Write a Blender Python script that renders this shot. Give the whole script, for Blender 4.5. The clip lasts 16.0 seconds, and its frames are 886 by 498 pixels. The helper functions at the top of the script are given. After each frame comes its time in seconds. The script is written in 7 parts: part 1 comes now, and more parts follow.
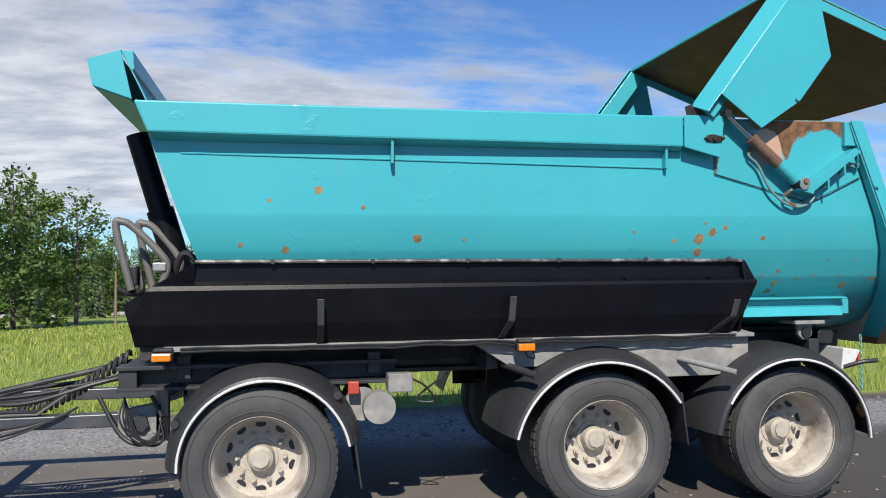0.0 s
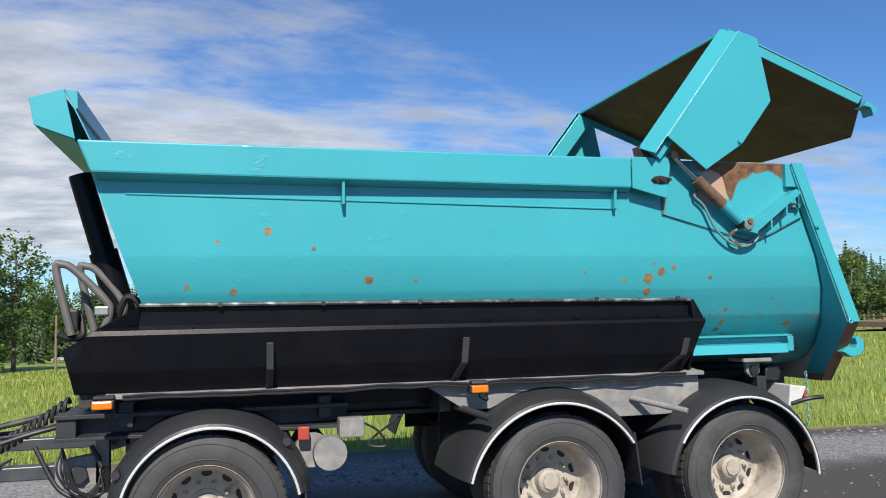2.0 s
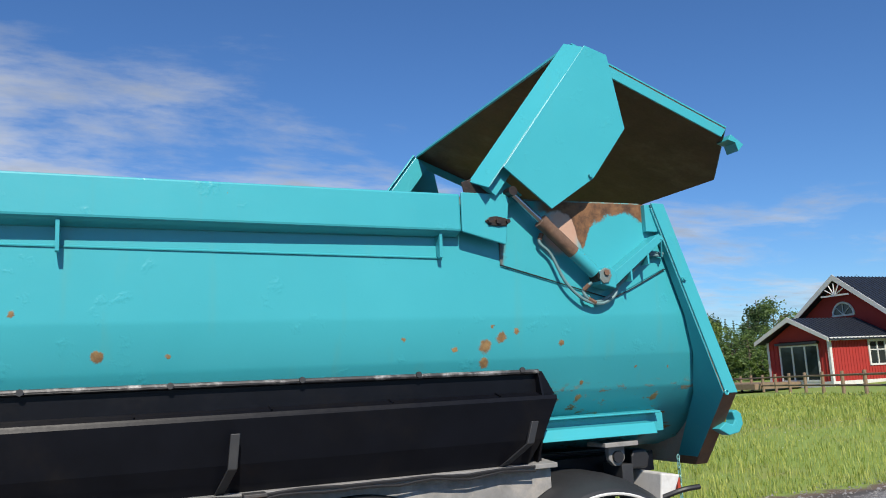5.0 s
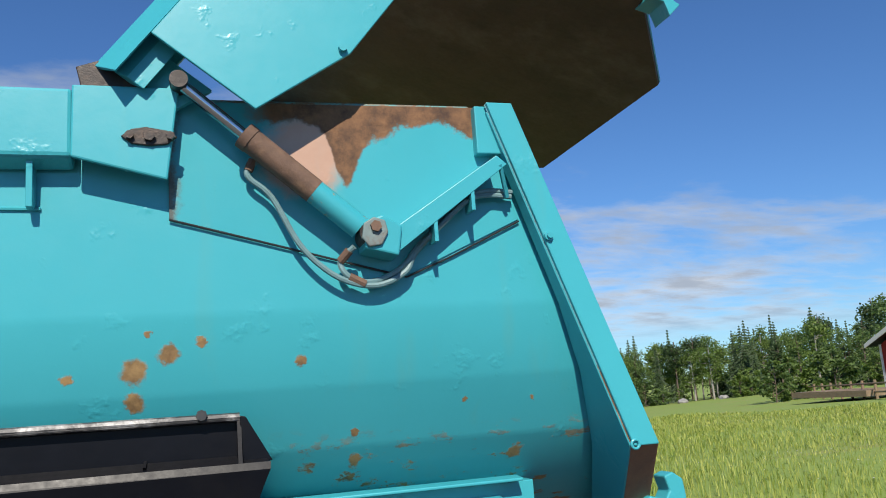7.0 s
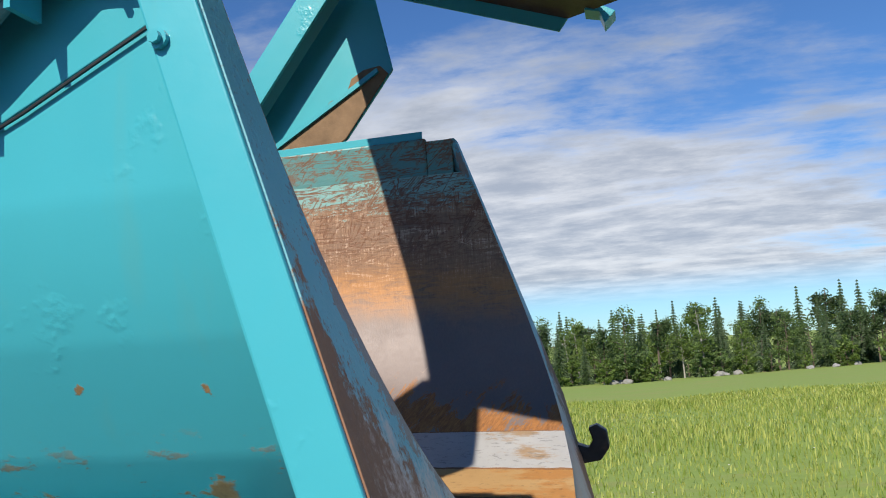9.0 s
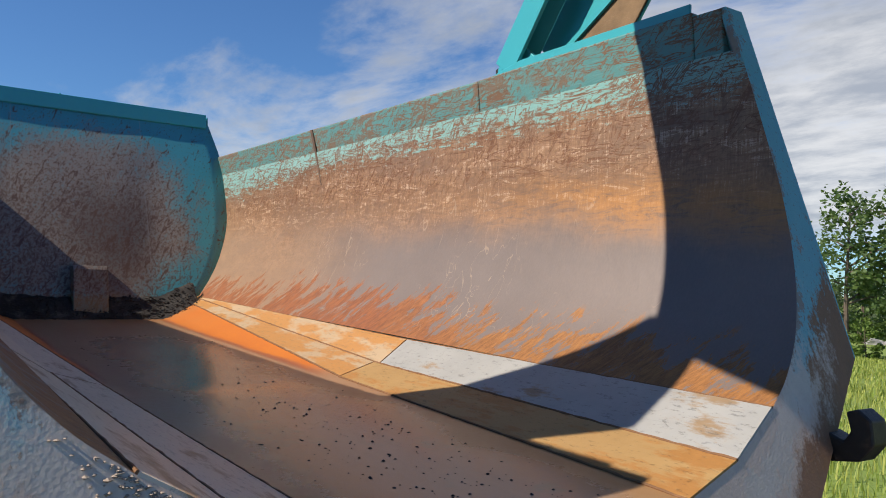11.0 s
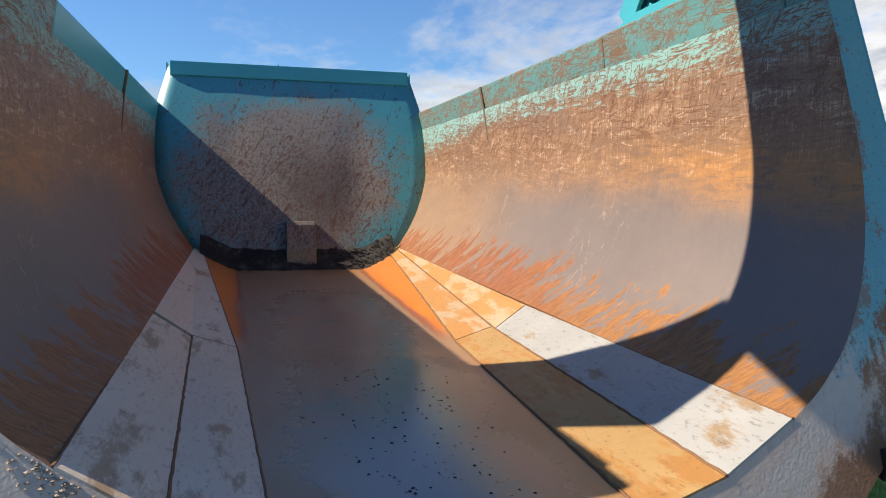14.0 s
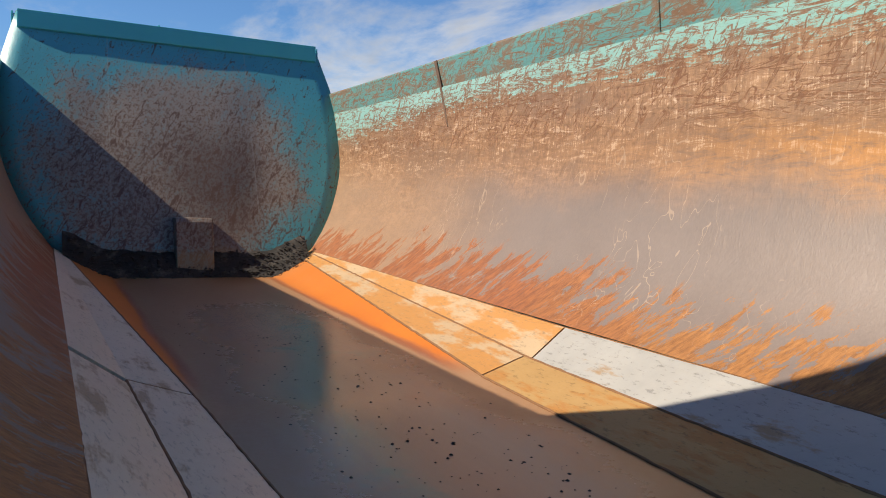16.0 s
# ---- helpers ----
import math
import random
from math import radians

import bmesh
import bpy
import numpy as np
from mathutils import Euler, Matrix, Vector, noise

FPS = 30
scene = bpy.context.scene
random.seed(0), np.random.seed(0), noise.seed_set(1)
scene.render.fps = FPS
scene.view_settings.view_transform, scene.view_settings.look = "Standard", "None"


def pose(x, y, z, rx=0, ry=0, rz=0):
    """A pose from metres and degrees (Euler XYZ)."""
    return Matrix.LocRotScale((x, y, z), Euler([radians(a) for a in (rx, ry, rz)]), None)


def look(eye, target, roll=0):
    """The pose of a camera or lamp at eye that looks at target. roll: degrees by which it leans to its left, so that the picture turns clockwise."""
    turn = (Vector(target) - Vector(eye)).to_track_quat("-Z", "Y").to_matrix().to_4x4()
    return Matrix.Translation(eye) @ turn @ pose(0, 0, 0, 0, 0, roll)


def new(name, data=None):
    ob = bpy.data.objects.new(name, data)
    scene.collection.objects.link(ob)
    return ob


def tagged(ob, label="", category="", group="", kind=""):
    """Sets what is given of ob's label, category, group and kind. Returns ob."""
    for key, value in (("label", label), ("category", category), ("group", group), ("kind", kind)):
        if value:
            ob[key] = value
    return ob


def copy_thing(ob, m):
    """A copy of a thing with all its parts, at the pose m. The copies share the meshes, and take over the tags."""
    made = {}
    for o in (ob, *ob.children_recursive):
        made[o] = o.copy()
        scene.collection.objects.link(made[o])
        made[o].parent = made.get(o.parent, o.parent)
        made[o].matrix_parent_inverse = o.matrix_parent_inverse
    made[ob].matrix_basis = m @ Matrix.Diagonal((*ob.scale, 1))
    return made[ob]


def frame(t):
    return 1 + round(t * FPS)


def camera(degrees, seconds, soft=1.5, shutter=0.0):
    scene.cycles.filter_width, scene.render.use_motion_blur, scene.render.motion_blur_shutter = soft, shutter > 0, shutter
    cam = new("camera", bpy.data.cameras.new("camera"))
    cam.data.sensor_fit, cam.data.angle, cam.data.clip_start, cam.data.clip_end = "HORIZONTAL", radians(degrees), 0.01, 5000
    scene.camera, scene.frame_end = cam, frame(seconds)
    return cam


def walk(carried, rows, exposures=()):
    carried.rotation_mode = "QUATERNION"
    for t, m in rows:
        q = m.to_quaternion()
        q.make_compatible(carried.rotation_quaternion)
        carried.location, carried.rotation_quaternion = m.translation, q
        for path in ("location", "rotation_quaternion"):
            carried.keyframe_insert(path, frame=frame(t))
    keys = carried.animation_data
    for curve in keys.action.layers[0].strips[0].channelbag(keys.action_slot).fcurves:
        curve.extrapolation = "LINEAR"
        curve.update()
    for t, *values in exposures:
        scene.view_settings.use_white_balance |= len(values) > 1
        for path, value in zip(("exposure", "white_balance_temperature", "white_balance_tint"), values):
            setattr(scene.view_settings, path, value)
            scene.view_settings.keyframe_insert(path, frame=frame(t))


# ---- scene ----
cam = camera(57.6, 16.0, soft=1.0)
PATH = [
    (0, (-3.293, -6.305, 1.6), (-2.901, -4.344, 1.649), -0.5),
    (0.5, (-3.291, -6.293, 1.592), (-2.885, -4.335, 1.646), -0.7),
    (1, (-3.304, -6.285, 1.607), (-2.872, -4.334, 1.675), -0.8),
    (1.5, (-3.289, -6.29, 1.591), (-2.827, -4.347, 1.695), -0.9),
    (2, (-3.291, -6.273, 1.604), (-2.781, -4.345, 1.752), -1.0),
    (2.5, (-3.292, -6.252, 1.583), (-2.743, -4.339, 1.777), -0.9),
    (3, (-3.3, -6.213, 1.563), (-2.694, -4.321, 1.793), -1.2),
    (3.5, (-3.345, -6.027, 1.602), (-2.644, -4.169, 1.837), -1.5),
    (4, (-3.202, -5.766, 1.629), (-2.43, -3.94, 1.892), -2.3),
    (4.2, (-3.097, -5.66, 1.636), (-2.295, -3.848, 1.91), -2.5),
    (6.3, (-1.026, -4.239, 1.611), (-0.279, -2.42, 1.975), -2.8),
    (6.5, (-0.8, -4.081, 1.639), (-0.093, -2.246, 2.003), -3.1),
    (7, (-0.246, -3.707, 1.657), (0.331, -1.826, 2.016), -4.1),
    (7.5, (0.215, -3.297, 1.646), (0.616, -1.368, 1.995), -5.1),
    (8, (0.716, -2.959, 1.661), (0.888, -0.993, 1.988), -5.5),
    (8.5, (1.099, -2.573, 1.677), (0.986, -0.597, 1.968), -4.6),
    (9, (1.52, -2.316, 1.671), (1.069, -0.384, 1.923), -3.5),
    (9.5, (1.813, -2.089, 1.659), (1.005, -0.273, 1.876), -3.0),
    (10, (2.179, -1.827, 1.655), (0.984, -0.23, 1.811), -1.7),
    (10.2, (2.225, -1.648, 1.607), (0.912, -0.147, 1.756), -0.5),
    (12.3, (3.056, -0.94, 1.785), (1.196, -0.206, 1.753), 1.3),
    (12.5, (3.088, -0.926, 1.796), (1.217, -0.22, 1.758), 1.4),
    (13, (3.016, -0.798, 1.817), (1.116, -0.175, 1.755), 1.3),
    (13.5, (2.931, -0.597, 1.839), (1.009, -0.049, 1.752), 1.2),
    (14, (2.86, -0.482, 1.862), (0.928, 0.017, 1.741), 0.7),
    (14.5, (2.694, -0.557, 1.843), (0.766, -0.045, 1.706), 0.6),
    (15, (2.3, -0.71, 1.781), (0.397, -0.11, 1.644), 0.9),
    (15.5, (1.971, -0.784, 1.753), (0.102, -0.081, 1.633), 1.1),
    (16, (1.741, -0.893, 1.791), (-0.039, 0.015, 1.693), 2.1),
]
walk(cam, [(t, look(eye, target, roll)) for t, eye, target, roll in PATH], [(0, 0.26, 6750, 10), (6.3, 0.16, 6800, 10), (9.0, 0.2, 6750, 10), (10.2, 0.10, 6850, 10), (12.3, 0.48, 7300, 10), (14.0, 0.60, 7500, 10), (16.0, 0.40, 7600, 10)])

# ---- world, sun ----
SUN_TRAVEL = Vector((0.215, 1.0, -0.9)).normalized()


def nd(nt, kind, ins=None, operation="", use_clamp=False, data_type="", interpolation_type="", rotation_type=""):
    """A node of that kind; ins: values or sockets by input name or number."""
    n = nt.nodes.new(kind)
    if operation:
        n.operation = operation
    if use_clamp:
        n.use_clamp = True
    if data_type:
        n.data_type = data_type
    if interpolation_type:
        n.interpolation_type = interpolation_type
    if rotation_type:
        n.rotation_type = rotation_type
    for key, value in (ins or {}).items():
        if isinstance(value, bpy.types.NodeSocket):
            nt.links.new(value, n.inputs[key])
        else:
            n.inputs[key].default_value = value
    return n


def mth(nt, op, a, b=0.0, clamp=False):
    return nd(nt, "ShaderNodeMath", {0: a, 1: b}, operation=op, use_clamp=clamp).outputs[0]


def step(nt, value, lo, hi):
    """A smooth 0 to 1 between lo and hi (lo may be above hi)."""
    if lo > hi:
        inv = nd(nt, "ShaderNodeMapRange", {0: value, 1: hi, 2: lo, 3: 1.0, 4: 0.0}, interpolation_type="SMOOTHSTEP")
        return inv.outputs[0]
    return nd(nt, "ShaderNodeMapRange", {0: value, 1: lo, 2: hi, 3: 0.0, 4: 1.0}, interpolation_type="SMOOTHSTEP").outputs[0]


def mixc(nt, fac, a, b):
    n = nd(nt, "ShaderNodeMix", {0: fac}, data_type="RGBA")
    for k, v in ((6, a), (7, b)):
        if isinstance(v, bpy.types.NodeSocket):
            nt.links.new(v, n.inputs[k])
        else:
            n.inputs[k].default_value = (*v, 1.0) if len(v) == 3 else v
    return n.outputs[2]


def noise_of(nt, vec, scale=1.0, detail=4.0, rough=0.55, stretch=None, shift=(0, 0, 0), distort=0.0):
    if stretch:
        vec = nd(nt, "ShaderNodeMapping", {"Vector": vec, "Scale": stretch, "Location": shift}).outputs[0]
    n = nd(nt, "ShaderNodeTexNoise", {"Vector": vec, "Scale": scale, "Detail": detail, "Roughness": rough, "Distortion": distort})
    return n.outputs["Fac"]


def scratches(nt, vec, stretch, width, shift=(0, 0, 0), distort=1.0, detail=3.0, gate_scale=2.0, gate=(0.45, 0.6)):
    """Thin wandering scratch lines, broken up into clusters."""
    n = noise_of(nt, vec, 1.0, detail, 0.6, stretch=stretch, shift=shift, distort=distort)
    line = step(nt, mth(nt, "ABSOLUTE", mth(nt, "SUBTRACT", n, 0.5)), width, width * 0.35)
    g = noise_of(nt, vec, gate_scale, 5.0, 0.7, stretch=(1, 1, 1), shift=(shift[1] + 3, shift[2], shift[0] + 1))
    return mth(nt, "MULTIPLY", line, step(nt, g, *gate))


world = bpy.data.worlds.new("world")
scene.world = world
world.use_nodes = True
wt = world.node_tree
wt.nodes.clear()
sky = nd(wt, "ShaderNodeTexSky")
sky.sky_type, sky.sun_disc, sky.sun_elevation, sky.sun_rotation = "NISHITA", False, radians(41.5), radians(192.1)
sky.air_density, sky.dust_density, sky.ozone_density = 1.0, 0.02, 2.6
gen = nd(wt, "ShaderNodeTexCoord").outputs["Generated"]
sep = nd(wt, "ShaderNodeSeparateXYZ", {0: gen})
dz = sep.outputs[2]
flat = nd(wt, "ShaderNodeVectorMath", {0: gen, 1: (-0.42, 0.91, 0.0)}, operation="DOT_PRODUCT").outputs["Value"]
bank = mth(wt, "MULTIPLY_ADD", mth(wt, "POWER", mth(wt, "MAXIMUM", flat, 0.0), 3.0), 0.34)
wt.nodes[-1].inputs[2].default_value = 0.1
deep = mth(wt, "ADD", mth(wt, "MAXIMUM", dz, 0.0), 0.14)
plane = nd(wt, "ShaderNodeVectorMath", {0: gen, 1: nd(wt, "ShaderNodeCombineXYZ", {0: deep, 1: deep, 2: deep}).outputs[0]}, operation="DIVIDE").outputs[0]
puff = noise_of(wt, plane, 1.0, 8.0, 0.6, stretch=(1.1, 1.7, 0.2), shift=(3.1, 1.4, 0.0), distort=0.3)
fine = noise_of(wt, plane, 1.0, 6.0, 0.62, stretch=(3.6, 6.0, 0.3), shift=(0.7, 5.2, 0.0))
thick = mth(wt, "SUBTRACT", mth(wt, "SUBTRACT", bank, mth(wt, "MULTIPLY", mth(wt, "MAXIMUM", mth(wt, "MULTIPLY", sep.outputs[1], -1.0), 0.0), 0.7)), dz)
thick = mth(wt, "ADD", thick, mth(wt, "MULTIPLY", mth(wt, "SUBTRACT", puff, 0.5), 0.75))
thick = mth(wt, "ADD", thick, mth(wt, "MULTIPLY", mth(wt, "SUBTRACT", fine, 0.5), 0.28))
cover = mth(wt, "MULTIPLY", step(wt, thick, -0.07, 0.17), step(wt, dz, 0.035, 0.085))
shade = mixc(wt, step(wt, mth(wt, "ADD", mth(wt, "MULTIPLY", fine, 0.7), mth(wt, "MULTIPLY", puff, 0.5)), 0.42, 0.78), (7.9, 8.2, 8.7), (4.1, 4.6, 5.5))
tone = nd(wt, "ShaderNodeVectorMath", {0: sky.outputs[0], 1: (0.50, 0.82, 1.22)}, operation="MULTIPLY").outputs[0]
both = mixc(wt, mth(wt, "MULTIPLY", cover, 0.9), tone, shade)
bg = nd(wt, "ShaderNodeBackground", {"Color": both, "Strength": 0.090})
nd(wt, "ShaderNodeOutputWorld", {0: bg.outputs[0]})

sun = new("sun", bpy.data.lights.new("sun", "SUN"))
sun.data.energy, sun.data.angle, sun.data.color = 5.0, radians(0.53), (1.0, 0.95, 0.87)
sun.matrix_world = look(Vector((0, 0, 30)) - SUN_TRAVEL * 10, Vector((0, 0, 30)))

# ---- materials ----


def material(name):
    m = bpy.data.materials.new(name)
    m.use_nodes = True
    nt = m.node_tree
    bsdf = nt.nodes["Principled BSDF"]
    pos = nd(nt, "ShaderNodeNewGeometry").outputs["Position"]
    return m, nt, bsdf, pos


TONE = 0.82


def feed(nt, bsdf, color=None, rough=None, metal=None, height=None, strength=0.3, distance=0.01, tone=TONE):
    for key, value in (("Base Color", color), ("Roughness", rough), ("Metallic", metal)):
        if value is None:
            continue
        if key == "Base Color" and isinstance(value, bpy.types.NodeSocket):
            value = nd(nt, "ShaderNodeVectorMath", {0: value, 1: (tone, tone, tone)}, operation="MULTIPLY").outputs[0]
        if isinstance(value, bpy.types.NodeSocket):
            nt.links.new(value, bsdf.inputs[key])
        else:
            bsdf.inputs[key].default_value = (*value, 1.0) if isinstance(value, tuple) else value
    if height is not None:
        b = nd(nt, "ShaderNodeBump", {"Height": height, "Strength": strength, "Distance": distance})
        nt.links.new(b.outputs[0], bsdf.inputs["Normal"])


def plain(name, color, rough=0.6, metal=0.0, vary=0.25, scale=9.0, dirt=None, bumpy=0.15, spec=0.5):
    """A painted or bare surface with blotches, fine grain and, if given, a coat of dirt in patches."""
    m, nt, bsdf, pos = material(name)
    a = noise_of(nt, pos, scale, 6.0, 0.6)
    dark = tuple(c * (1 - vary) for c in color)
    light = tuple(min(1.0, c * (1 + vary)) for c in color)
    col = mixc(nt, a, dark, light)
    if dirt:
        d = step(nt, noise_of(nt, pos, scale * 0.45, 8.0, 0.7, shift=(4, 2, 1), stretch=(1, 1, 1)), 0.48, 0.72)
        col = mixc(nt, mth(nt, "MULTIPLY", d, dirt[3]), col, dirt[:3])
    g = noise_of(nt, pos, scale * 9, 4.0, 0.6)
    bsdf.inputs["Specular IOR Level"].default_value = spec
    feed(nt, bsdf, col, mth(nt, "MULTIPLY_ADD", g, 0.22), metal, mth(nt, "ADD", mth(nt, "MULTIPLY", a, 1.0), mth(nt, "MULTIPLY", g, 0.4)), bumpy, 0.004)
    for n in nt.nodes:
        if n.type == "MATH" and n.operation == "MULTIPLY_ADD":
            n.inputs[2].default_value = rough - 0.11
    return m


TEAL_A, TEAL_B = (0.032, 0.325, 0.375), (0.052, 0.405, 0.455)
RUST_A, RUST_B = (0.13, 0.072, 0.032), (0.36, 0.225, 0.09)


def teal_paint(name, spots=(), chips=0.5, low_rust=False, rust_top=None, mask=None):
    """Glossy turquoise paint with orange-peel, chips and rust; spots: (x, z, radius) of single rust blotches."""
    m, nt, bsdf, pos = material(name)
    sp = nd(nt, "ShaderNodeSeparateXYZ", {0: pos})
    rust_a, rust_b = RUST_A, RUST_B
    big = noise_of(nt, pos, 1.3, 5.0, 0.6)
    col = mixc(nt, big, TEAL_A, TEAL_B)
    fine_n = noise_of(nt, pos, 16.0, 8.0, 0.72)
    mid = noise_of(nt, pos, 4.5, 8.0, 0.7, stretch=(1, 1, 1.3), shift=(2, 0, 7))
    rustmask = step(nt, mth(nt, "ADD", mth(nt, "MULTIPLY", mid, 0.6), mth(nt, "MULTIPLY", fine_n, 0.5)), 0.80 - 0.13 * chips, 0.83 - 0.13 * chips)
    if spots:
        wob = mth(nt, "MULTIPLY", mth(nt, "SUBTRACT", noise_of(nt, pos, 26.0, 6.0, 0.7), 0.5), 0.06)
        for x, z, r in spots:
            d = nd(nt, "ShaderNodeVectorMath", {0: nd(nt, "ShaderNodeCombineXYZ", {0: sp.outputs[0], 2: sp.outputs[2]}).outputs[0], 1: (x, 0, z)}, operation="DISTANCE").outputs["Value"]
            one = step(nt, mth(nt, "ADD", d, wob), r * 1.0, r * 0.62)
            rustmask = mth(nt, "MAXIMUM", rustmask, one)
    if low_rust:
        zone = mth(nt, "MULTIPLY", step(nt, sp.outputs[2], 1.60, 1.46), step(nt, sp.outputs[0], -0.25, 0.1))
        sc = noise_of(nt, pos, 1.0, 8.0, 0.75, stretch=(7, 7, 15), shift=(1, 1, 1))
        rustmask = mth(nt, "MAXIMUM", rustmask, mth(nt, "MULTIPLY", zone, step(nt, sc, 0.565, 0.62)))
    if rust_top is not None:
        px, pz = sp.outputs[0], sp.outputs[2]
        def hill(c, w, h):
            q = mth(nt, "DIVIDE", mth(nt, "SUBTRACT", px, c), w)
            return mth(nt, "MULTIPLY", nd(nt, "ShaderNodeMath", {0: 2.718, 1: mth(nt, "MULTIPLY", mth(nt, "MULTIPLY", q, q), -1.0)}, operation="POWER").outputs[0], h)
        ragged = mth(nt, "MULTIPLY", mth(nt, "SUBTRACT", mth(nt, "ADD", mth(nt, "MULTIPLY", mid, 0.5), mth(nt, "MULTIPLY", fine_n, 0.5)), 0.5), 0.22)
        deep = mth(nt, "ADD", mth(nt, "ADD", hill(0.21, 0.05, 0.17), hill(0.27, 0.13, 0.06)), mth(nt, "ADD", hill(0.68, 0.09, 0.06), 0.065))
        under = mth(nt, "ADD", mth(nt, "SUBTRACT", pz, mth(nt, "SUBTRACT", rust_top, deep)), ragged)
        eaten = mth(nt, "MULTIPLY", step(nt, under, -0.004, 0.022), step(nt, mth(nt, "ADD", px, ragged), -0.12, 0.0))
        thin_v = nd(nt, "ShaderNodeCombineXYZ", {0: px, 2: pz}).outputs[0]
        rust_a, rust_b = (0.055, 0.026, 0.013), (0.235, 0.115, 0.05)
        bare = step(nt, mth(nt, "ADD", nd(nt, "ShaderNodeVectorMath", {0: thin_v, 1: (0.075, 0.0, 2.45)}, operation="DISTANCE").outputs["Value"], mth(nt, "MULTIPLY", ragged, 0.7)), 0.17, 0.09)
        col = mixc(nt, mth(nt, "MULTIPLY", bare, 0.85), col, mixc(nt, mid, (0.50, 0.21, 0.10), (0.62, 0.36, 0.24)))
        rustmask = mth(nt, "MAXIMUM", rustmask, eaten)
        left = mth(nt, "MULTIPLY", step(nt, mth(nt, "ADD", px, ragged), -0.30, -0.335), 0.8)
        rustmask = mth(nt, "MAXIMUM", rustmask, left)
    stain = step(nt, noise_of(nt, pos, 1.0, 5.0, 0.6, stretch=(9, 9, 0.7), shift=(3, 3, 3)), 0.56, 0.74)
    col = mixc(nt, mth(nt, "MULTIPLY", stain, 0.22), col, (0.10, 0.33, 0.30))
    rust = mixc(nt, step(nt, mth(nt, "ADD", mth(nt, "MULTIPLY", fine_n, 0.6), mth(nt, "MULTIPLY", mid, 0.4)), 0.35, 0.66), rust_a, rust_b)
    col = mixc(nt, rustmask, col, rust)
    peel = noise_of(nt, pos, 55.0, 3.0, 0.5)
    scab = step(nt, noise_of(nt, pos, 6.0, 4.0, 0.6, stretch=(1, 1, 1), shift=(9, 9, 4)), 0.6, 0.72)
    rough_s = mth(nt, "ADD", mth(nt, "MULTIPLY", rustmask, 0.42), mth(nt, "MULTIPLY_ADD", fine_n, 0.16))
    for n in nt.nodes:
        if n.type == "MATH" and n.operation == "MULTIPLY_ADD":
            n.inputs[2].default_value = 0.26
    hgt = mth(nt, "ADD", mth(nt, "MULTIPLY", peel, mth(nt, "ADD", mth(nt, "MULTIPLY", scab, 1.6), 0.12)), mth(nt, "MULTIPLY", rustmask, mth(nt, "MULTIPLY", fine_n, 0.8)))
    feed(nt, bsdf, col, rough_s, 0.0, hgt, 0.28, 0.006, tone=1.0)
    return m


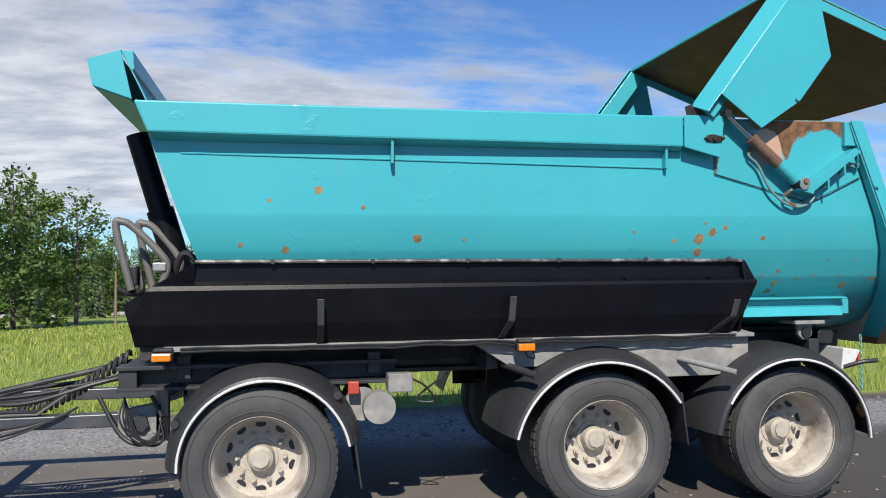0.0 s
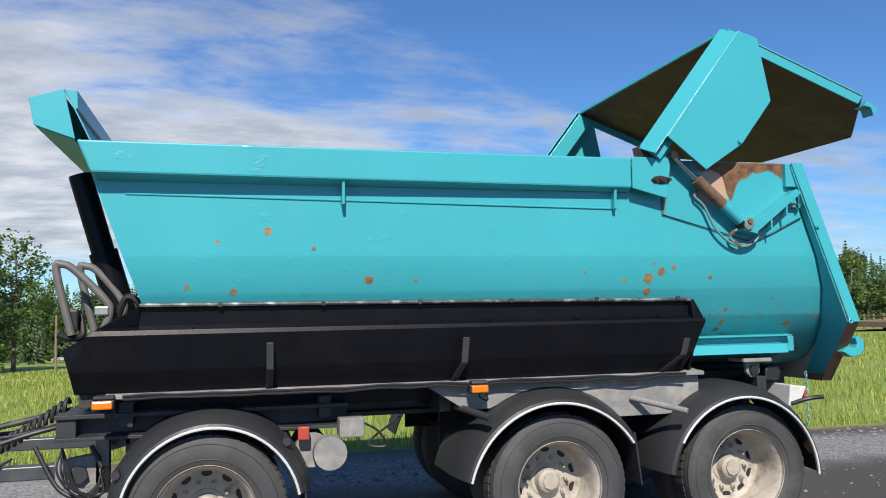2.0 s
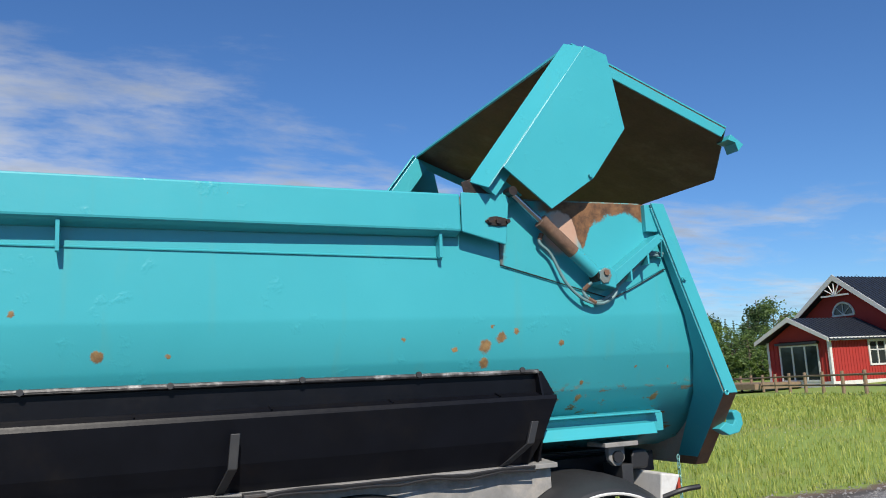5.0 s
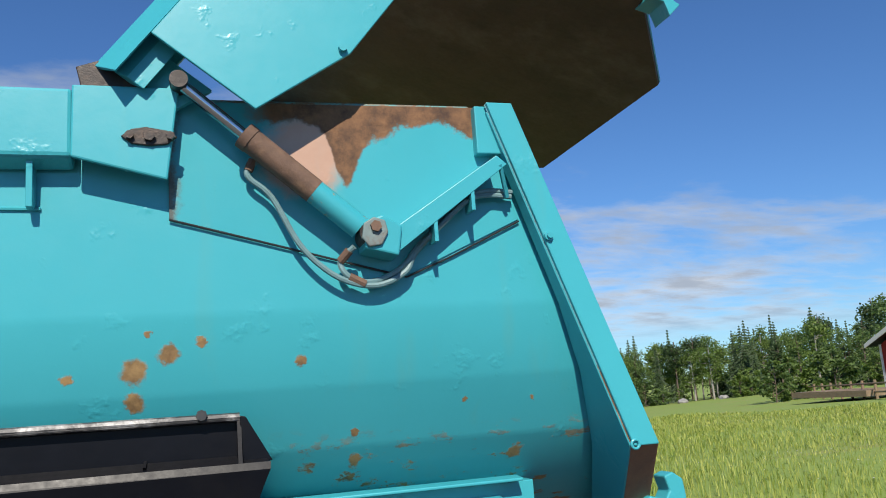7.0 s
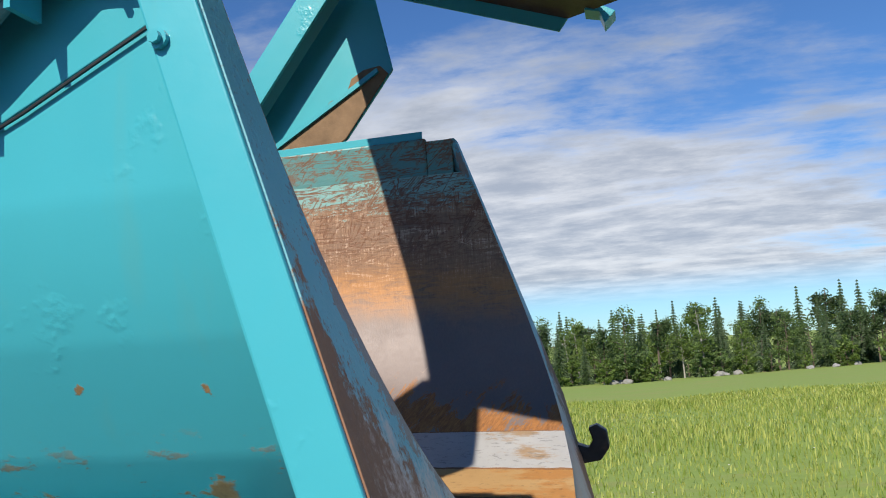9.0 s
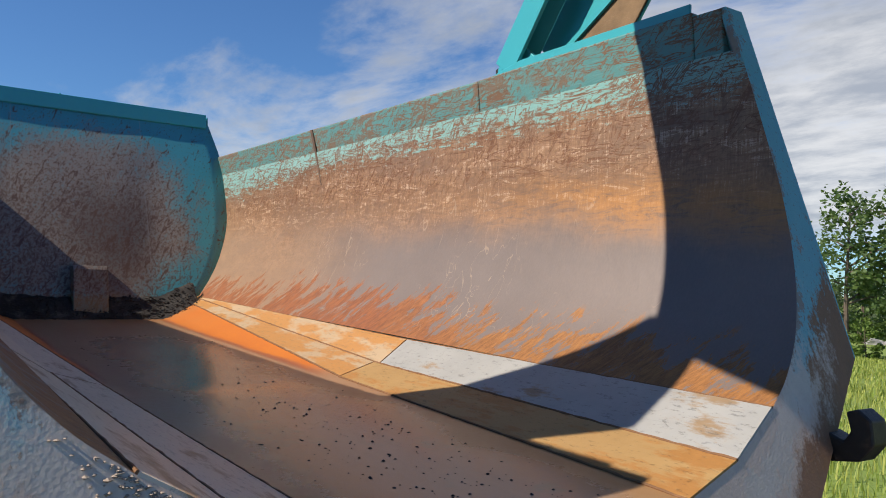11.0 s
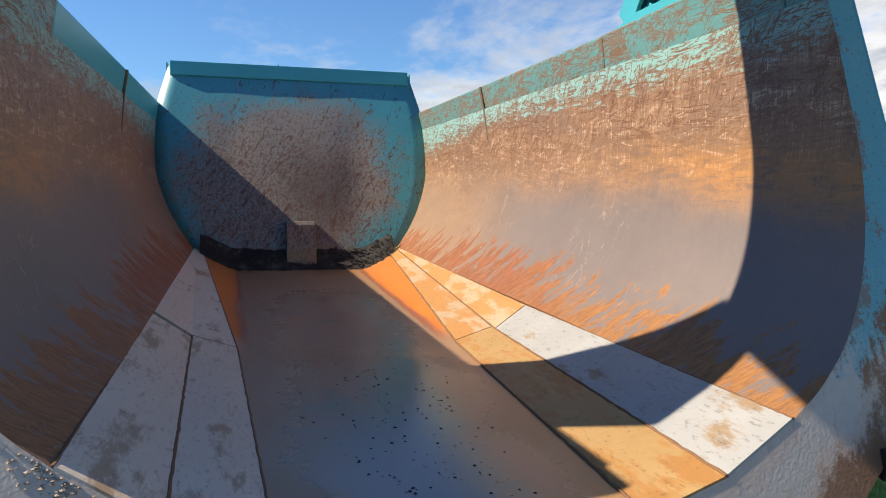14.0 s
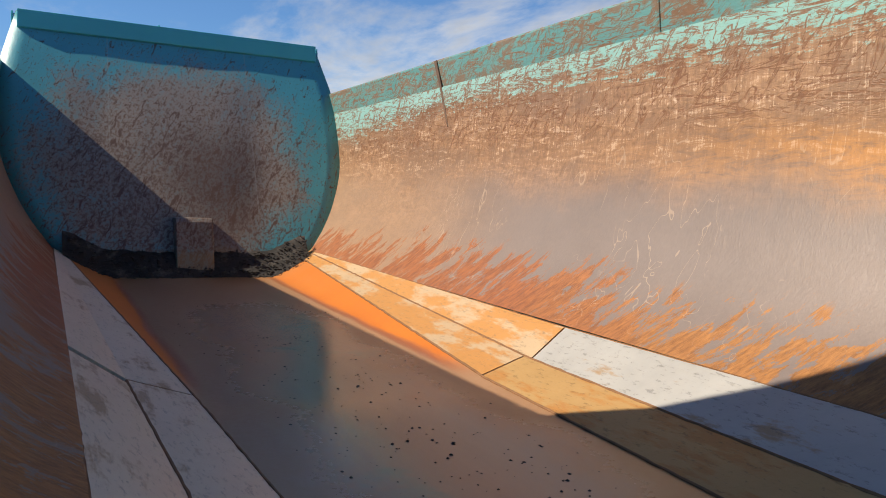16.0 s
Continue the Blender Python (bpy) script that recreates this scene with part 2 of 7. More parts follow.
def liner(name):
    """Inside of the dump body: paint left at the top, scoured brown steel, bare grey lower down, orange rust at the foot."""
    m, nt, bsdf, pos = material(name)
    sp = nd(nt, "ShaderNodeSeparateXYZ", {0: pos})
    x, z = sp.outputs[0], sp.outputs[2]
    zz = mth(nt, "ADD", z, mth(nt, "MULTIPLY", x, 0.028))
    streak = noise_of(nt, pos, 1.0, 9.0, 0.76, stretch=(20, 20, 4.2), distort=0.6)
    hair = noise_of(nt, pos, 1.0, 6.0, 0.7, stretch=(130, 130, 9), shift=(2, 5, 1))
    drag = noise_of(nt, pos, 1.0, 9.0, 0.76, stretch=(6, 6, 30), shift=(2, 2, 0), distort=1.2)
    blot = noise_of(nt, pos, 2.2, 6.0, 0.6)
    wide = noise_of(nt, pos, 1.0, 5.0, 0.6, stretch=(0.9, 0.9, 3.2), shift=(4, 4, 2))
    grain = noise_of(nt, pos, 60.0, 4.0, 0.6)
    mixed = mth(nt, "ADD", mth(nt, "ADD", mth(nt, "MULTIPLY", streak, 0.24), mth(nt, "MULTIPLY", drag, 0.34)), mth(nt, "ADD", mth(nt, "MULTIPLY", hair, 0.22), mth(nt, "MULTIPLY", grain, 0.20)))
    brown = mixc(nt, step(nt, mixed, 0.3, 0.72), (0.13, 0.068, 0.036), (0.50, 0.285, 0.16))
    brown = mixc(nt, mth(nt, "MULTIPLY", step(nt, wide, 0.45, 0.62), 0.55), brown, (0.20, 0.125, 0.085))
    ochre = mixc(nt, mixed, (0.33, 0.135, 0.035), (0.56, 0.26, 0.075))
    bandz = mth(nt, "ADD", zz, mth(nt, "MULTIPLY", mth(nt, "SUBTRACT", blot, 0.5), 0.3))
    rear = step(nt, mth(nt, "ADD", x, mth(nt, "MULTIPLY", mth(nt, "SUBTRACT", blot, 0.5), 1.6)), -1.1, 0.3)
    och = mth(nt, "MULTIPLY", mth(nt, "MULTIPLY", step(nt, bandz, 1.80, 1.92), step(nt, bandz, 2.14, 2.0)), rear)
    col = mixc(nt, mth(nt, "MULTIPLY", mth(nt, "MULTIPLY", och, 0.8), step(nt, drag, 0.36, 0.56)), brown, ochre)
    grey = mixc(nt, mth(nt, "ADD", mth(nt, "MULTIPLY", blot, 0.6), mth(nt, "MULTIPLY", hair, 0.4)), (0.105, 0.083, 0.077), (0.255, 0.205, 0.185))
    grey = mixc(nt, step(nt, x, -1.2, -2.6), grey, mixc(nt, mixed, (0.17, 0.108, 0.07), (0.37, 0.245, 0.165)))
    greyness = mth(nt, "MULTIPLY", step(nt, bandz, 2.0, 1.76), mth(nt, "ADD", 0.55, mth(nt, "MULTIPLY", step(nt, x, -2.8, -1.0), 0.4)))
    col = mixc(nt, greyness, col, grey)
    # smeared orange rust at the foot, in slanting strokes
    slant = nd(nt, "ShaderNodeVectorRotate", {"Vector": pos, "Angle": radians(54)}, rotation_type="Y_AXIS").outputs[0]
    stroke = noise_of(nt, slant, 1.0, 9.0, 0.72, stretch=(2.6, 5.0, 11.0), shift=(0.4, 0, 0.9), distort=0.9)
    hairs = noise_of(nt, slant, 1.0, 8.0, 0.8, stretch=(10, 20, 90))
    lick = mth(nt, "ADD", mth(nt, "MULTIPLY", stroke, 0.68), mth(nt, "MULTIPLY", hairs, 0.32))
    lick2 = noise_of(nt, pos, 2.6, 7.0, 0.7, stretch=(1, 1, 1), shift=(5, 1, 3))
    hump = mth(nt, "MULTIPLY", mth(nt, "MULTIPLY", step(nt, x, -2.9, -1.9), step(nt, x, -0.3, -1.2)), 0.07)
    foot = step(nt, mth(nt, "SUBTRACT", mth(nt, "ADD", zz, mth(nt, "MULTIPLY", mth(nt, "SUBTRACT", lick2, 0.5), 0.34)), hump), 1.63, 1.37)
    orange = mth(nt, "MULTIPLY", step(nt, mth(nt, "ADD", lick, mth(nt, "MULTIPLY", foot, 0.135)), 0.575, 0.597), step(nt, foot, 0.04, 0.3))
    ocol = mixc(nt, step(nt, mth(nt, "ADD", x, mth(nt, "MULTIPLY", lick2, 1.2)), -0.6, 0.8), mixc(nt, step(nt, hairs, 0.3, 0.7), (0.11, 0.028, 0.007), (0.36, 0.108, 0.026)), mixc(nt, step(nt, hairs, 0.3, 0.7), (0.15, 0.052, 0.010), (0.40, 0.165, 0.04)))
    col = mixc(nt, mth(nt, "MULTIPLY", orange, 0.93), col, ocol)
    # paint left at the top, eaten from below in ragged strokes
    scr = noise_of(nt, pos, 1.0, 9.0, 0.84, stretch=(16, 16, 60), shift=(1, 4, 6), distort=1.8)
    jag = mth(nt, "ADD", mth(nt, "ADD", mth(nt, "MULTIPLY", drag, 0.42), mth(nt, "MULTIPLY", streak, 0.12)), mth(nt, "ADD", mth(nt, "MULTIPLY", scr, 0.36), mth(nt, "MULTIPLY", hair, 0.10)))
    top = mth(nt, "ADD", z, mth(nt, "MULTIPLY", mth(nt, "SUBTRACT", jag, 0.5), 1.35))
    top = mth(nt, "ADD", top, mth(nt, "MULTIPLY", step(nt, x, -2.2, -3.8), 0.08))
    paint = step(nt, top, 2.355, 2.40)
    tealc = mixc(nt, mth(nt, "ADD", mth(nt, "MULTIPLY", blot, 0.6), mth(nt, "MULTIPLY", drag, 0.4)), (0.09, 0.31, 0.30), (0.33, 0.52, 0.47))
    high = step(nt, z, 2.02, 2.2)
    long_cut = scratches(nt, pos, (2.6, 2.6, 17), 0.030, (2, 1, 4), 1.6, 5.0, 2.2, (0.36, 0.44))
    cross_cut = scratches(nt, slant, (3.4, 3.4, 15), 0.026, (6, 3, 1), 1.0, 4.0, 3.0, (0.40, 0.48))
    cut = mth(nt, "MULTIPLY", mth(nt, "MAXIMUM", long_cut, cross_cut), high)
    col = mixc(nt, paint, col, tealc)
    cutcol = mixc(nt, grain, (0.10, 0.04, 0.018), (0.27, 0.12, 0.055))
    col = mixc(nt, mth(nt, "MULTIPLY", cut, 0.9), col, cutcol)
    # bright scuffs where the steel was rubbed bare
    scuff = mth(nt, "MULTIPLY", step(nt, mth(nt, "ADD", mth(nt, "MULTIPLY", drag, 0.62), mth(nt, "MULTIPLY", hair, 0.38)), 0.54, 0.60), mth(nt, "MULTIPLY", step(nt, z, 1.9, 2.12), mth(nt, "SUBTRACT", 1.0, paint)))
    col = mixc(nt, mth(nt, "MULTIPLY", scuff, 0.5), col, (0.76, 0.56, 0.40))
    fleck = step(nt, noise_of(nt, pos, 1.0, 6.0, 0.7, stretch=(13, 13, 38), shift=(7, 0, 2), distort=1.4), 0.575, 0.60)
    col = mixc(nt, mth(nt, "MULTIPLY", mth(nt, "MULTIPLY", fleck, paint), 0.9), col, (0.21, 0.085, 0.035))
    thin = scratches(nt, pos, (9, 9, 2.2), 0.008, (8, 2, 5), 0.6, 2.0, 1.6, (0.5, 0.6))
    col = mixc(nt, mth(nt, "MULTIPLY", thin, mth(nt, "MULTIPLY", mth(nt, "SUBTRACT", 1.0, paint), 0.3)), col, (0.55, 0.40, 0.28))
    rough_s = mth(nt, "SUBTRACT", mth(nt, "ADD", 0.52, mth(nt, "MULTIPLY", mth(nt, "MAXIMUM", orange, paint), 0.12)), mth(nt, "MULTIPLY", scuff, 0.18))
    rough_s = mth(nt, "ADD", rough_s, mth(nt, "MULTIPLY", mth(nt, "SUBTRACT", mixed, 0.5), 0.5))
    metal_s = mth(nt, "MULTIPLY", mth(nt, "SUBTRACT", 1.0, mth(nt, "MAXIMUM", orange, paint)), 0.12)
    hgt = mth(nt, "ADD", mth(nt, "MULTIPLY", streak, 0.5), mth(nt, "ADD", mth(nt, "MULTIPLY", hair, 0.35), mth(nt, "MULTIPLY", mth(nt, "MULTIPLY", drag, high), 0.7)))
    hgt = mth(nt, "SUBTRACT", mth(nt, "ADD", hgt, mth(nt, "MULTIPLY", paint, 0.15)), mth(nt, "MULTIPLY", cut, 0.25))
    feed(nt, bsdf, col, rough_s, metal_s, hgt, 0.4, 0.006, tone=1.03)
    return m


def steel_plate(name, a, b, rust, amount, rough=0.48):
    """A worn floor plate: scoured base with rust in long licks and pits."""
    m, nt, bsdf, pos = material(name)
    blot = noise_of(nt, pos, 3.0, 7.0, 0.65)
    fine_n = noise_of(nt, pos, 38.0, 6.0, 0.7)
    lick = noise_of(nt, pos, 1.0, 8.0, 0.7, stretch=(2.5, 9, 9), shift=(1, 6, 2))
    pit = step(nt, noise_of(nt, pos, 1.0, 7.0, 0.76, stretch=(24, 70, 70)), 0.56, 0.62)
    col = mixc(nt, blot, a, b)
    r = step(nt, mth(nt, "ADD", mth(nt, "MULTIPLY", lick, 0.7), mth(nt, "MULTIPLY", blot, 0.35)), 0.66 - 0.3 * amount, 0.74 - 0.3 * amount)
    col = mixc(nt, mth(nt, "MULTIPLY", r, 0.85), col, mixc(nt, fine_n, tuple(c * 0.6 for c in rust), rust))
    col = mixc(nt, mth(nt, "MULTIPLY", pit, 0.45), col, tuple(c * 0.35 for c in a))
    feed(nt, bsdf, col, mth(nt, "ADD", rough - 0.1, mth(nt, "MULTIPLY", fine_n, 0.25)), 0.06, mth(nt, "ADD", fine_n, mth(nt, "MULTIPLY", pit, -0.7)), 0.3, 0.004, tone=1.08)
    return m


def floor_steel(name):
    """The floor sheet: smooth brown steel, damp and shiny down the middle with reflections tinted in, vivid orange
    along the front sides.
    """
    m, nt, bsdf, pos = material(name)
    sp = nd(nt, "ShaderNodeSeparateXYZ", {0: pos})
    x, y = sp.outputs[0], sp.outputs[1]
    blot = noise_of(nt, pos, 1.6, 6.0, 0.6)
    flow = noise_of(nt, pos, 1.0, 7.0, 0.65, stretch=(0.8, 5, 5), shift=(2, 3, 0))
    fine_n = noise_of(nt, pos, 48.0, 5.0, 0.7)
    col = mixc(nt, flow, (0.30, 0.155, 0.08), (0.60, 0.35, 0.20))
    off = mth(nt, "ABSOLUTE", y)
    side = mth(nt, "ADD", off, mth(nt, "MULTIPLY", mth(nt, "SUBTRACT", flow, 0.5), 0.4))
    brim = mth(nt, "ADD", 0.421, mth(nt, "MULTIPLY", x, -0.084))
    wedge = mth(nt, "MULTIPLY", mth(nt, "MAXIMUM", mth(nt, "SUBTRACT", -0.20, x), 0.0), 0.075)
    inset = mth(nt, "SUBTRACT", off, mth(nt, "SUBTRACT", brim, wedge))
    inset = mth(nt, "ADD", inset, mth(nt, "MULTIPLY", mth(nt, "SUBTRACT", flow, 0.5), 0.10))
    ora = mth(nt, "MULTIPLY", step(nt, inset, -0.012, 0.03), step(nt, x, -0.6, -1.0))
    col = mixc(nt, ora, col, mixc(nt, mth(nt, "ADD", mth(nt, "MULTIPLY", blot, 0.5), mth(nt, "MULTIPLY", fine_n, 0.5)), (0.46, 0.085, 0.004), (0.80, 0.25, 0.012)))
    rim_line = mth(nt, "MULTIPLY", mth(nt, "MULTIPLY", step(nt, inset, -0.03, -0.005), step(nt, inset, 0.03, 0.005)), step(nt, x, -0.6, -1.0))
    col = mixc(nt, mth(nt, "MULTIPLY", rim_line, 0.6), col, (0.30, 0.05, 0.008))
    frontal = mth(nt, "MULTIPLY", step(nt, x, -2.3, -3.3), 0.5)
    col = mixc(nt, mth(nt, "MULTIPLY", frontal, step(nt, blot, 0.4, 0.6)), col, (0.45, 0.17, 0.04))
    tan = mth(nt, "MULTIPLY", step(nt, side, 0.05, 0.3), step(nt, x, -0.4, 0.5))
    col = mixc(nt, mth(nt, "MULTIPLY", tan, 0.6), col, (0.48, 0.26, 0.10))
    wet = mth(nt, "MULTIPLY", step(nt, mth(nt, "ADD", off, mth(nt, "MULTIPLY", mth(nt, "SUBTRACT", blot, 0.5), 0.7)), 0.40, 0.12), step(nt, x, -2.8, -1.4))
    # grey mixed into the colour imitates sheen along the damp middle
    col = mixc(nt, mth(nt, "MULTIPLY", mth(nt, "MULTIPLY", wet, 0.5), mth(nt, "SUBTRACT", 1.0, ora)), col, (0.36, 0.325, 0.32))
    wet = mth(nt, "MULTIPLY", wet, mth(nt, "SUBTRACT", 1.0, ora))
    # green patches paint in the reflection of the turquoise front wall
    green = mth(nt, "MULTIPLY", wet, step(nt, noise_of(nt, pos, 2.4, 5.0, 0.6, stretch=(1, 1, 1), shift=(3, 8, 1)), 0.56, 0.68))
    col = mixc(nt, mth(nt, "MULTIPLY", green, 0.45), col, (0.14, 0.32, 0.28))
    bsdf.inputs["Specular IOR Level"].default_value = 0.65
    rough_s = mth(nt, "SUBTRACT", mth(nt, "ADD", 0.24, mth(nt, "MULTIPLY", fine_n, 0.2)), mth(nt, "MULTIPLY", wet, 0.22))
    rough_s = mth(nt, "ADD", rough_s, mth(nt, "MULTIPLY", ora, 0.4))
    feed(nt, bsdf, col, rough_s, 0.1, mth(nt, "ADD", fine_n, mth(nt, "MULTIPLY", flow, 0.5)), 0.12, 0.004)
    return m


def scraped_rail(name):
    """Turquoise paint dragged through to rust in long scrapes along the rail."""
    m, nt, bsdf, pos = material(name)
    drag = noise_of(nt, pos, 1.0, 8.0, 0.72, stretch=(7, 7, 22), distort=1.6)
    patch = noise_of(nt, pos, 3.0, 7.0, 0.7, stretch=(1, 1, 2), shift=(3, 1, 5))
    fine_n = noise_of(nt, pos, 34.0, 6.0, 0.7)
    col = mixc(nt, patch, (0.06, 0.25, 0.25), (0.20, 0.42, 0.39))
    tip = nd(nt, "ShaderNodeVectorRotate", {"Vector": pos, "Angle": radians(40)}, rotation_type="Y_AXIS").outputs[0]
    cuts = mth(nt, "MAXIMUM", scratches(nt, pos, (3.5, 3.5, 22), 0.035, (1, 2, 3), 1.2, 5.0, 3.0, (0.36, 0.46)), scratches(nt, tip, (5, 5, 26), 0.030, (4, 1, 2), 1.0, 4.0, 3.4, (0.42, 0.5)))
    worn = step(nt, mth(nt, "ADD", mth(nt, "MULTIPLY", patch, 0.45), mth(nt, "ADD", mth(nt, "MULTIPLY", drag, 0.35), mth(nt, "MULTIPLY", fine_n, 0.2))), 0.505, 0.56)
    bare = mth(nt, "MAXIMUM", cuts, mth(nt, "MULTIPLY", worn, 0.85))
    col = mixc(nt, bare, col, mixc(nt, fine_n, (0.13, 0.06, 0.03), (0.33, 0.19, 0.11)))
    feed(nt, bsdf, col, mth(nt, "ADD", 0.4, mth(nt, "MULTIPLY", bare, 0.3)), 0.0, mth(nt, "ADD", drag, mth(nt, "MULTIPLY", fine_n, 0.4)), 0.35, 0.006)
    return m


def front_wall_paint(name):
    """Scratched turquoise paint worn through to dark brown in the middle of the front wall."""
    m, nt, bsdf, pos = material(name)
    sp = nd(nt, "ShaderNodeSeparateXYZ", {0: pos})
    y, z = sp.outputs[1], sp.outputs[2]
    flat_v = nd(nt, "ShaderNodeCombineXYZ", {1: mth(nt, "MULTIPLY", y, 0.95), 2: mth(nt, "MULTIPLY", z, 1.15)}).outputs[0]
    d = nd(nt, "ShaderNodeVectorMath", {0: flat_v, 1: (0.0, -0.02, 2.36)}, operation="DISTANCE").outputs["Value"]
    tip = nd(nt, "ShaderNodeVectorRotate", {"Vector": pos, "Angle": radians(28)}, rotation_type="X_AXIS").outputs[0]
    scratch = noise_of(nt, tip, 1.0, 9.0, 0.74, stretch=(10, 30, 9), distort=0.9)
    blot = noise_of(nt, pos, 2.6, 6.0, 0.6)
    speck = noise_of(nt, pos, 48.0, 8.0, 0.76)
    fine_n = noise_of(nt, pos, 30.0, 6.0, 0.7)
    near_mid = step(nt, mth(nt, "ADD", d, mth(nt, "MULTIPLY", mth(nt, "SUBTRACT", blot, 0.5), 0.9)), 1.22, 0.5)
    tealc = mixc(nt, blot, (0.035, 0.27, 0.34), (0.085, 0.38, 0.43))
    tanc = mixc(nt, speck, (0.17, 0.115, 0.09), (0.46, 0.34, 0.27))
    cover = mth(nt, "ADD", mth(nt, "MULTIPLY", near_mid, 0.95), mth(nt, "MULTIPLY", mth(nt, "SUBTRACT", mth(nt, "ADD", mth(nt, "MULTIPLY", speck, 0.5), mth(nt, "MULTIPLY", scratch, 0.5)), 0.5), 2.4))
    worn = mth(nt, "MULTIPLY", step(nt, cover, 0.30, 0.95), 0.9)
    col = mixc(nt, worn, tealc, tanc)
    smudge_v = nd(nt, "ShaderNodeCombineXYZ", {1: y, 2: mth(nt, "MULTIPLY", z, 0.8)}).outputs[0]
    smudge = step(nt, mth(nt, "ADD", nd(nt, "ShaderNodeVectorMath", {0: smudge_v, 1: (0.0, 0.20, 1.53)}, operation="DISTANCE").outputs["Value"], mth(nt, "MULTIPLY", mth(nt, "SUBTRACT", blot, 0.5), 0.35)), 0.42, 0.08)
    col = mixc(nt, mth(nt, "MULTIPLY", smudge, 0.7), col, (0.085, 0.062, 0.056))
    dense = mth(nt, "MULTIPLY", step(nt, z, 2.75, 2.1), step(nt, mth(nt, "ABSOLUTE", y), 1.1, 0.5))
    chip = step(nt, mth(nt, "ADD", scratch, mth(nt, "MULTIPLY", dense, 0.05)), 0.59, 0.61)
    peck = step(nt, mth(nt, "ADD", speck, mth(nt, "MULTIPLY", mth(nt, "ADD", dense, near_mid), 0.045)), 0.595, 0.62)
    chip = mth(nt, "MAXIMUM", chip, mth(nt, "MULTIPLY", peck, 0.8))
    col = mixc(nt, mth(nt, "MULTIPLY", chip, 0.88), col, mixc(nt, fine_n, (0.05, 0.022, 0.014), (0.16, 0.075, 0.045)))
    crease = step(nt, mth(nt, "ABSOLUTE", mth(nt, "SUBTRACT", mth(nt, "ABSOLUTE", y), 0.46)), 0.006, 0.002)
    col = mixc(nt, mth(nt, "MULTIPLY", crease, 0.25), col, (0.36, 0.36, 0.33))
    low = step(nt, mth(nt, "ADD", z, mth(nt, "MULTIPLY", blot, 0.12)), 1.56, 1.50)
    col = mixc(nt, mth(nt, "MULTIPLY", low, 0.7), col, (0.30, 0.20, 0.09))
    feed(nt, bsdf, col, mth(nt, "ADD", 0.42, mth(nt, "MULTIPLY", worn, 0.15)), 0.0, mth(nt, "ADD", scratch, mth(nt, "MULTIPLY", fine_n, 0.4)), 0.3, 0.006)
    return m


def worn_flange(name):
    """Turquoise paint mostly gone: patches of paint, rough rust and pale caked dirt towards the foot."""
    m, nt, bsdf, pos = material(name)
    sp = nd(nt, "ShaderNodeSeparateXYZ", {0: pos})
    z = sp.outputs[2]
    sunk = mth(nt, "MAXIMUM", mth(nt, "SUBTRACT", 1.94, z), 0.0)
    inner_w = mth(nt, "SUBTRACT", 1.18, mth(nt, "MULTIPLY", mth(nt, "MULTIPLY", sunk, sunk), 0.87))
    out = mth(nt, "SUBTRACT", mth(nt, "ABSOLUTE", sp.outputs[1]), inner_w)
    a = noise_of(nt, pos, 3.4, 7.0, 0.68)
    s = noise_of(nt, pos, 1.0, 7.0, 0.7, stretch=(12, 12, 3.0), shift=(3, 0, 0))
    fine_n = noise_of(nt, pos, 42.0, 6.0, 0.75)
    pitted = noise_of(nt, pos, 80.0, 6.0, 0.7)
    dimple = nd(nt, "ShaderNodeTexVoronoi", {"Vector": pos, "Scale": 120.0}).outputs["Distance"]
    col = mixc(nt, mth(nt, "ADD", mth(nt, "MULTIPLY", a, 0.6), mth(nt, "MULTIPLY", pitted, 0.4)), (0.06, 0.30, 0.35), (0.21, 0.50, 0.54))
    col = mixc(nt, mth(nt, "MULTIPLY", step(nt, pitted, 0.56, 0.66), 0.55), col, (0.13, 0.085, 0.06))
    ragged = mth(nt, "MULTIPLY", mth(nt, "SUBTRACT", mth(nt, "ADD", mth(nt, "MULTIPLY", s, 0.5), mth(nt, "ADD", mth(nt, "MULTIPLY", a, 0.3), mth(nt, "MULTIPLY", pitted, 0.2))), 0.5), 2.0)
    edge_w = mth(nt, "ADD", mth(nt, "MULTIPLY", out, 2.2), mth(nt, "ADD", ragged, mth(nt, "MULTIPLY", step(nt, z, 2.05, 1.5), 0.07)))
    rust = mth(nt, "MULTIPLY", step(nt, edge_w, 0.24, 0.36), step(nt, mth(nt, "ADD", z, ragged), 2.25, 1.95))
    lip_rust = mth(nt, "MULTIPLY", step(nt, mth(nt, "SUBTRACT", mth(nt, "MULTIPLY", out, 3.0), ragged), 0.03, -0.03), 0.7)
    rustc = mixc(nt, mth(nt, "ADD", mth(nt, "MULTIPLY", s, 0.6), mth(nt, "MULTIPLY", fine_n, 0.4)), (0.09, 0.04, 0.02), (0.46, 0.20, 0.085))
    col = mixc(nt, mth(nt, "MAXIMUM", mth(nt, "MULTIPLY", rust, 0.94), lip_rust), col, rustc)
    cake = mth(nt, "MULTIPLY", step(nt, mth(nt, "ADD", z, ragged), 1.60, 1.34), step(nt, mth(nt, "ADD", mth(nt, "MULTIPLY", out, 2.0), ragged), 0.50, 0.26))
    col = mixc(nt, mth(nt, "MULTIPLY", cake, 0.85), col, mixc(nt, mth(nt, "ADD", mth(nt, "MULTIPLY", fine_n, 0.6), mth(nt, "MULTIPLY", s, 0.4)), (0.46, 0.335, 0.255), (0.86, 0.68, 0.56)))
    hgt = mth(nt, "ADD", mth(nt, "MULTIPLY", pitted, 1.6), mth(nt, "ADD", mth(nt, "MULTIPLY", dimple, 0.7), mth(nt, "MULTIPLY", mth(nt, "MAXIMUM", rust, cake), 0.5)))
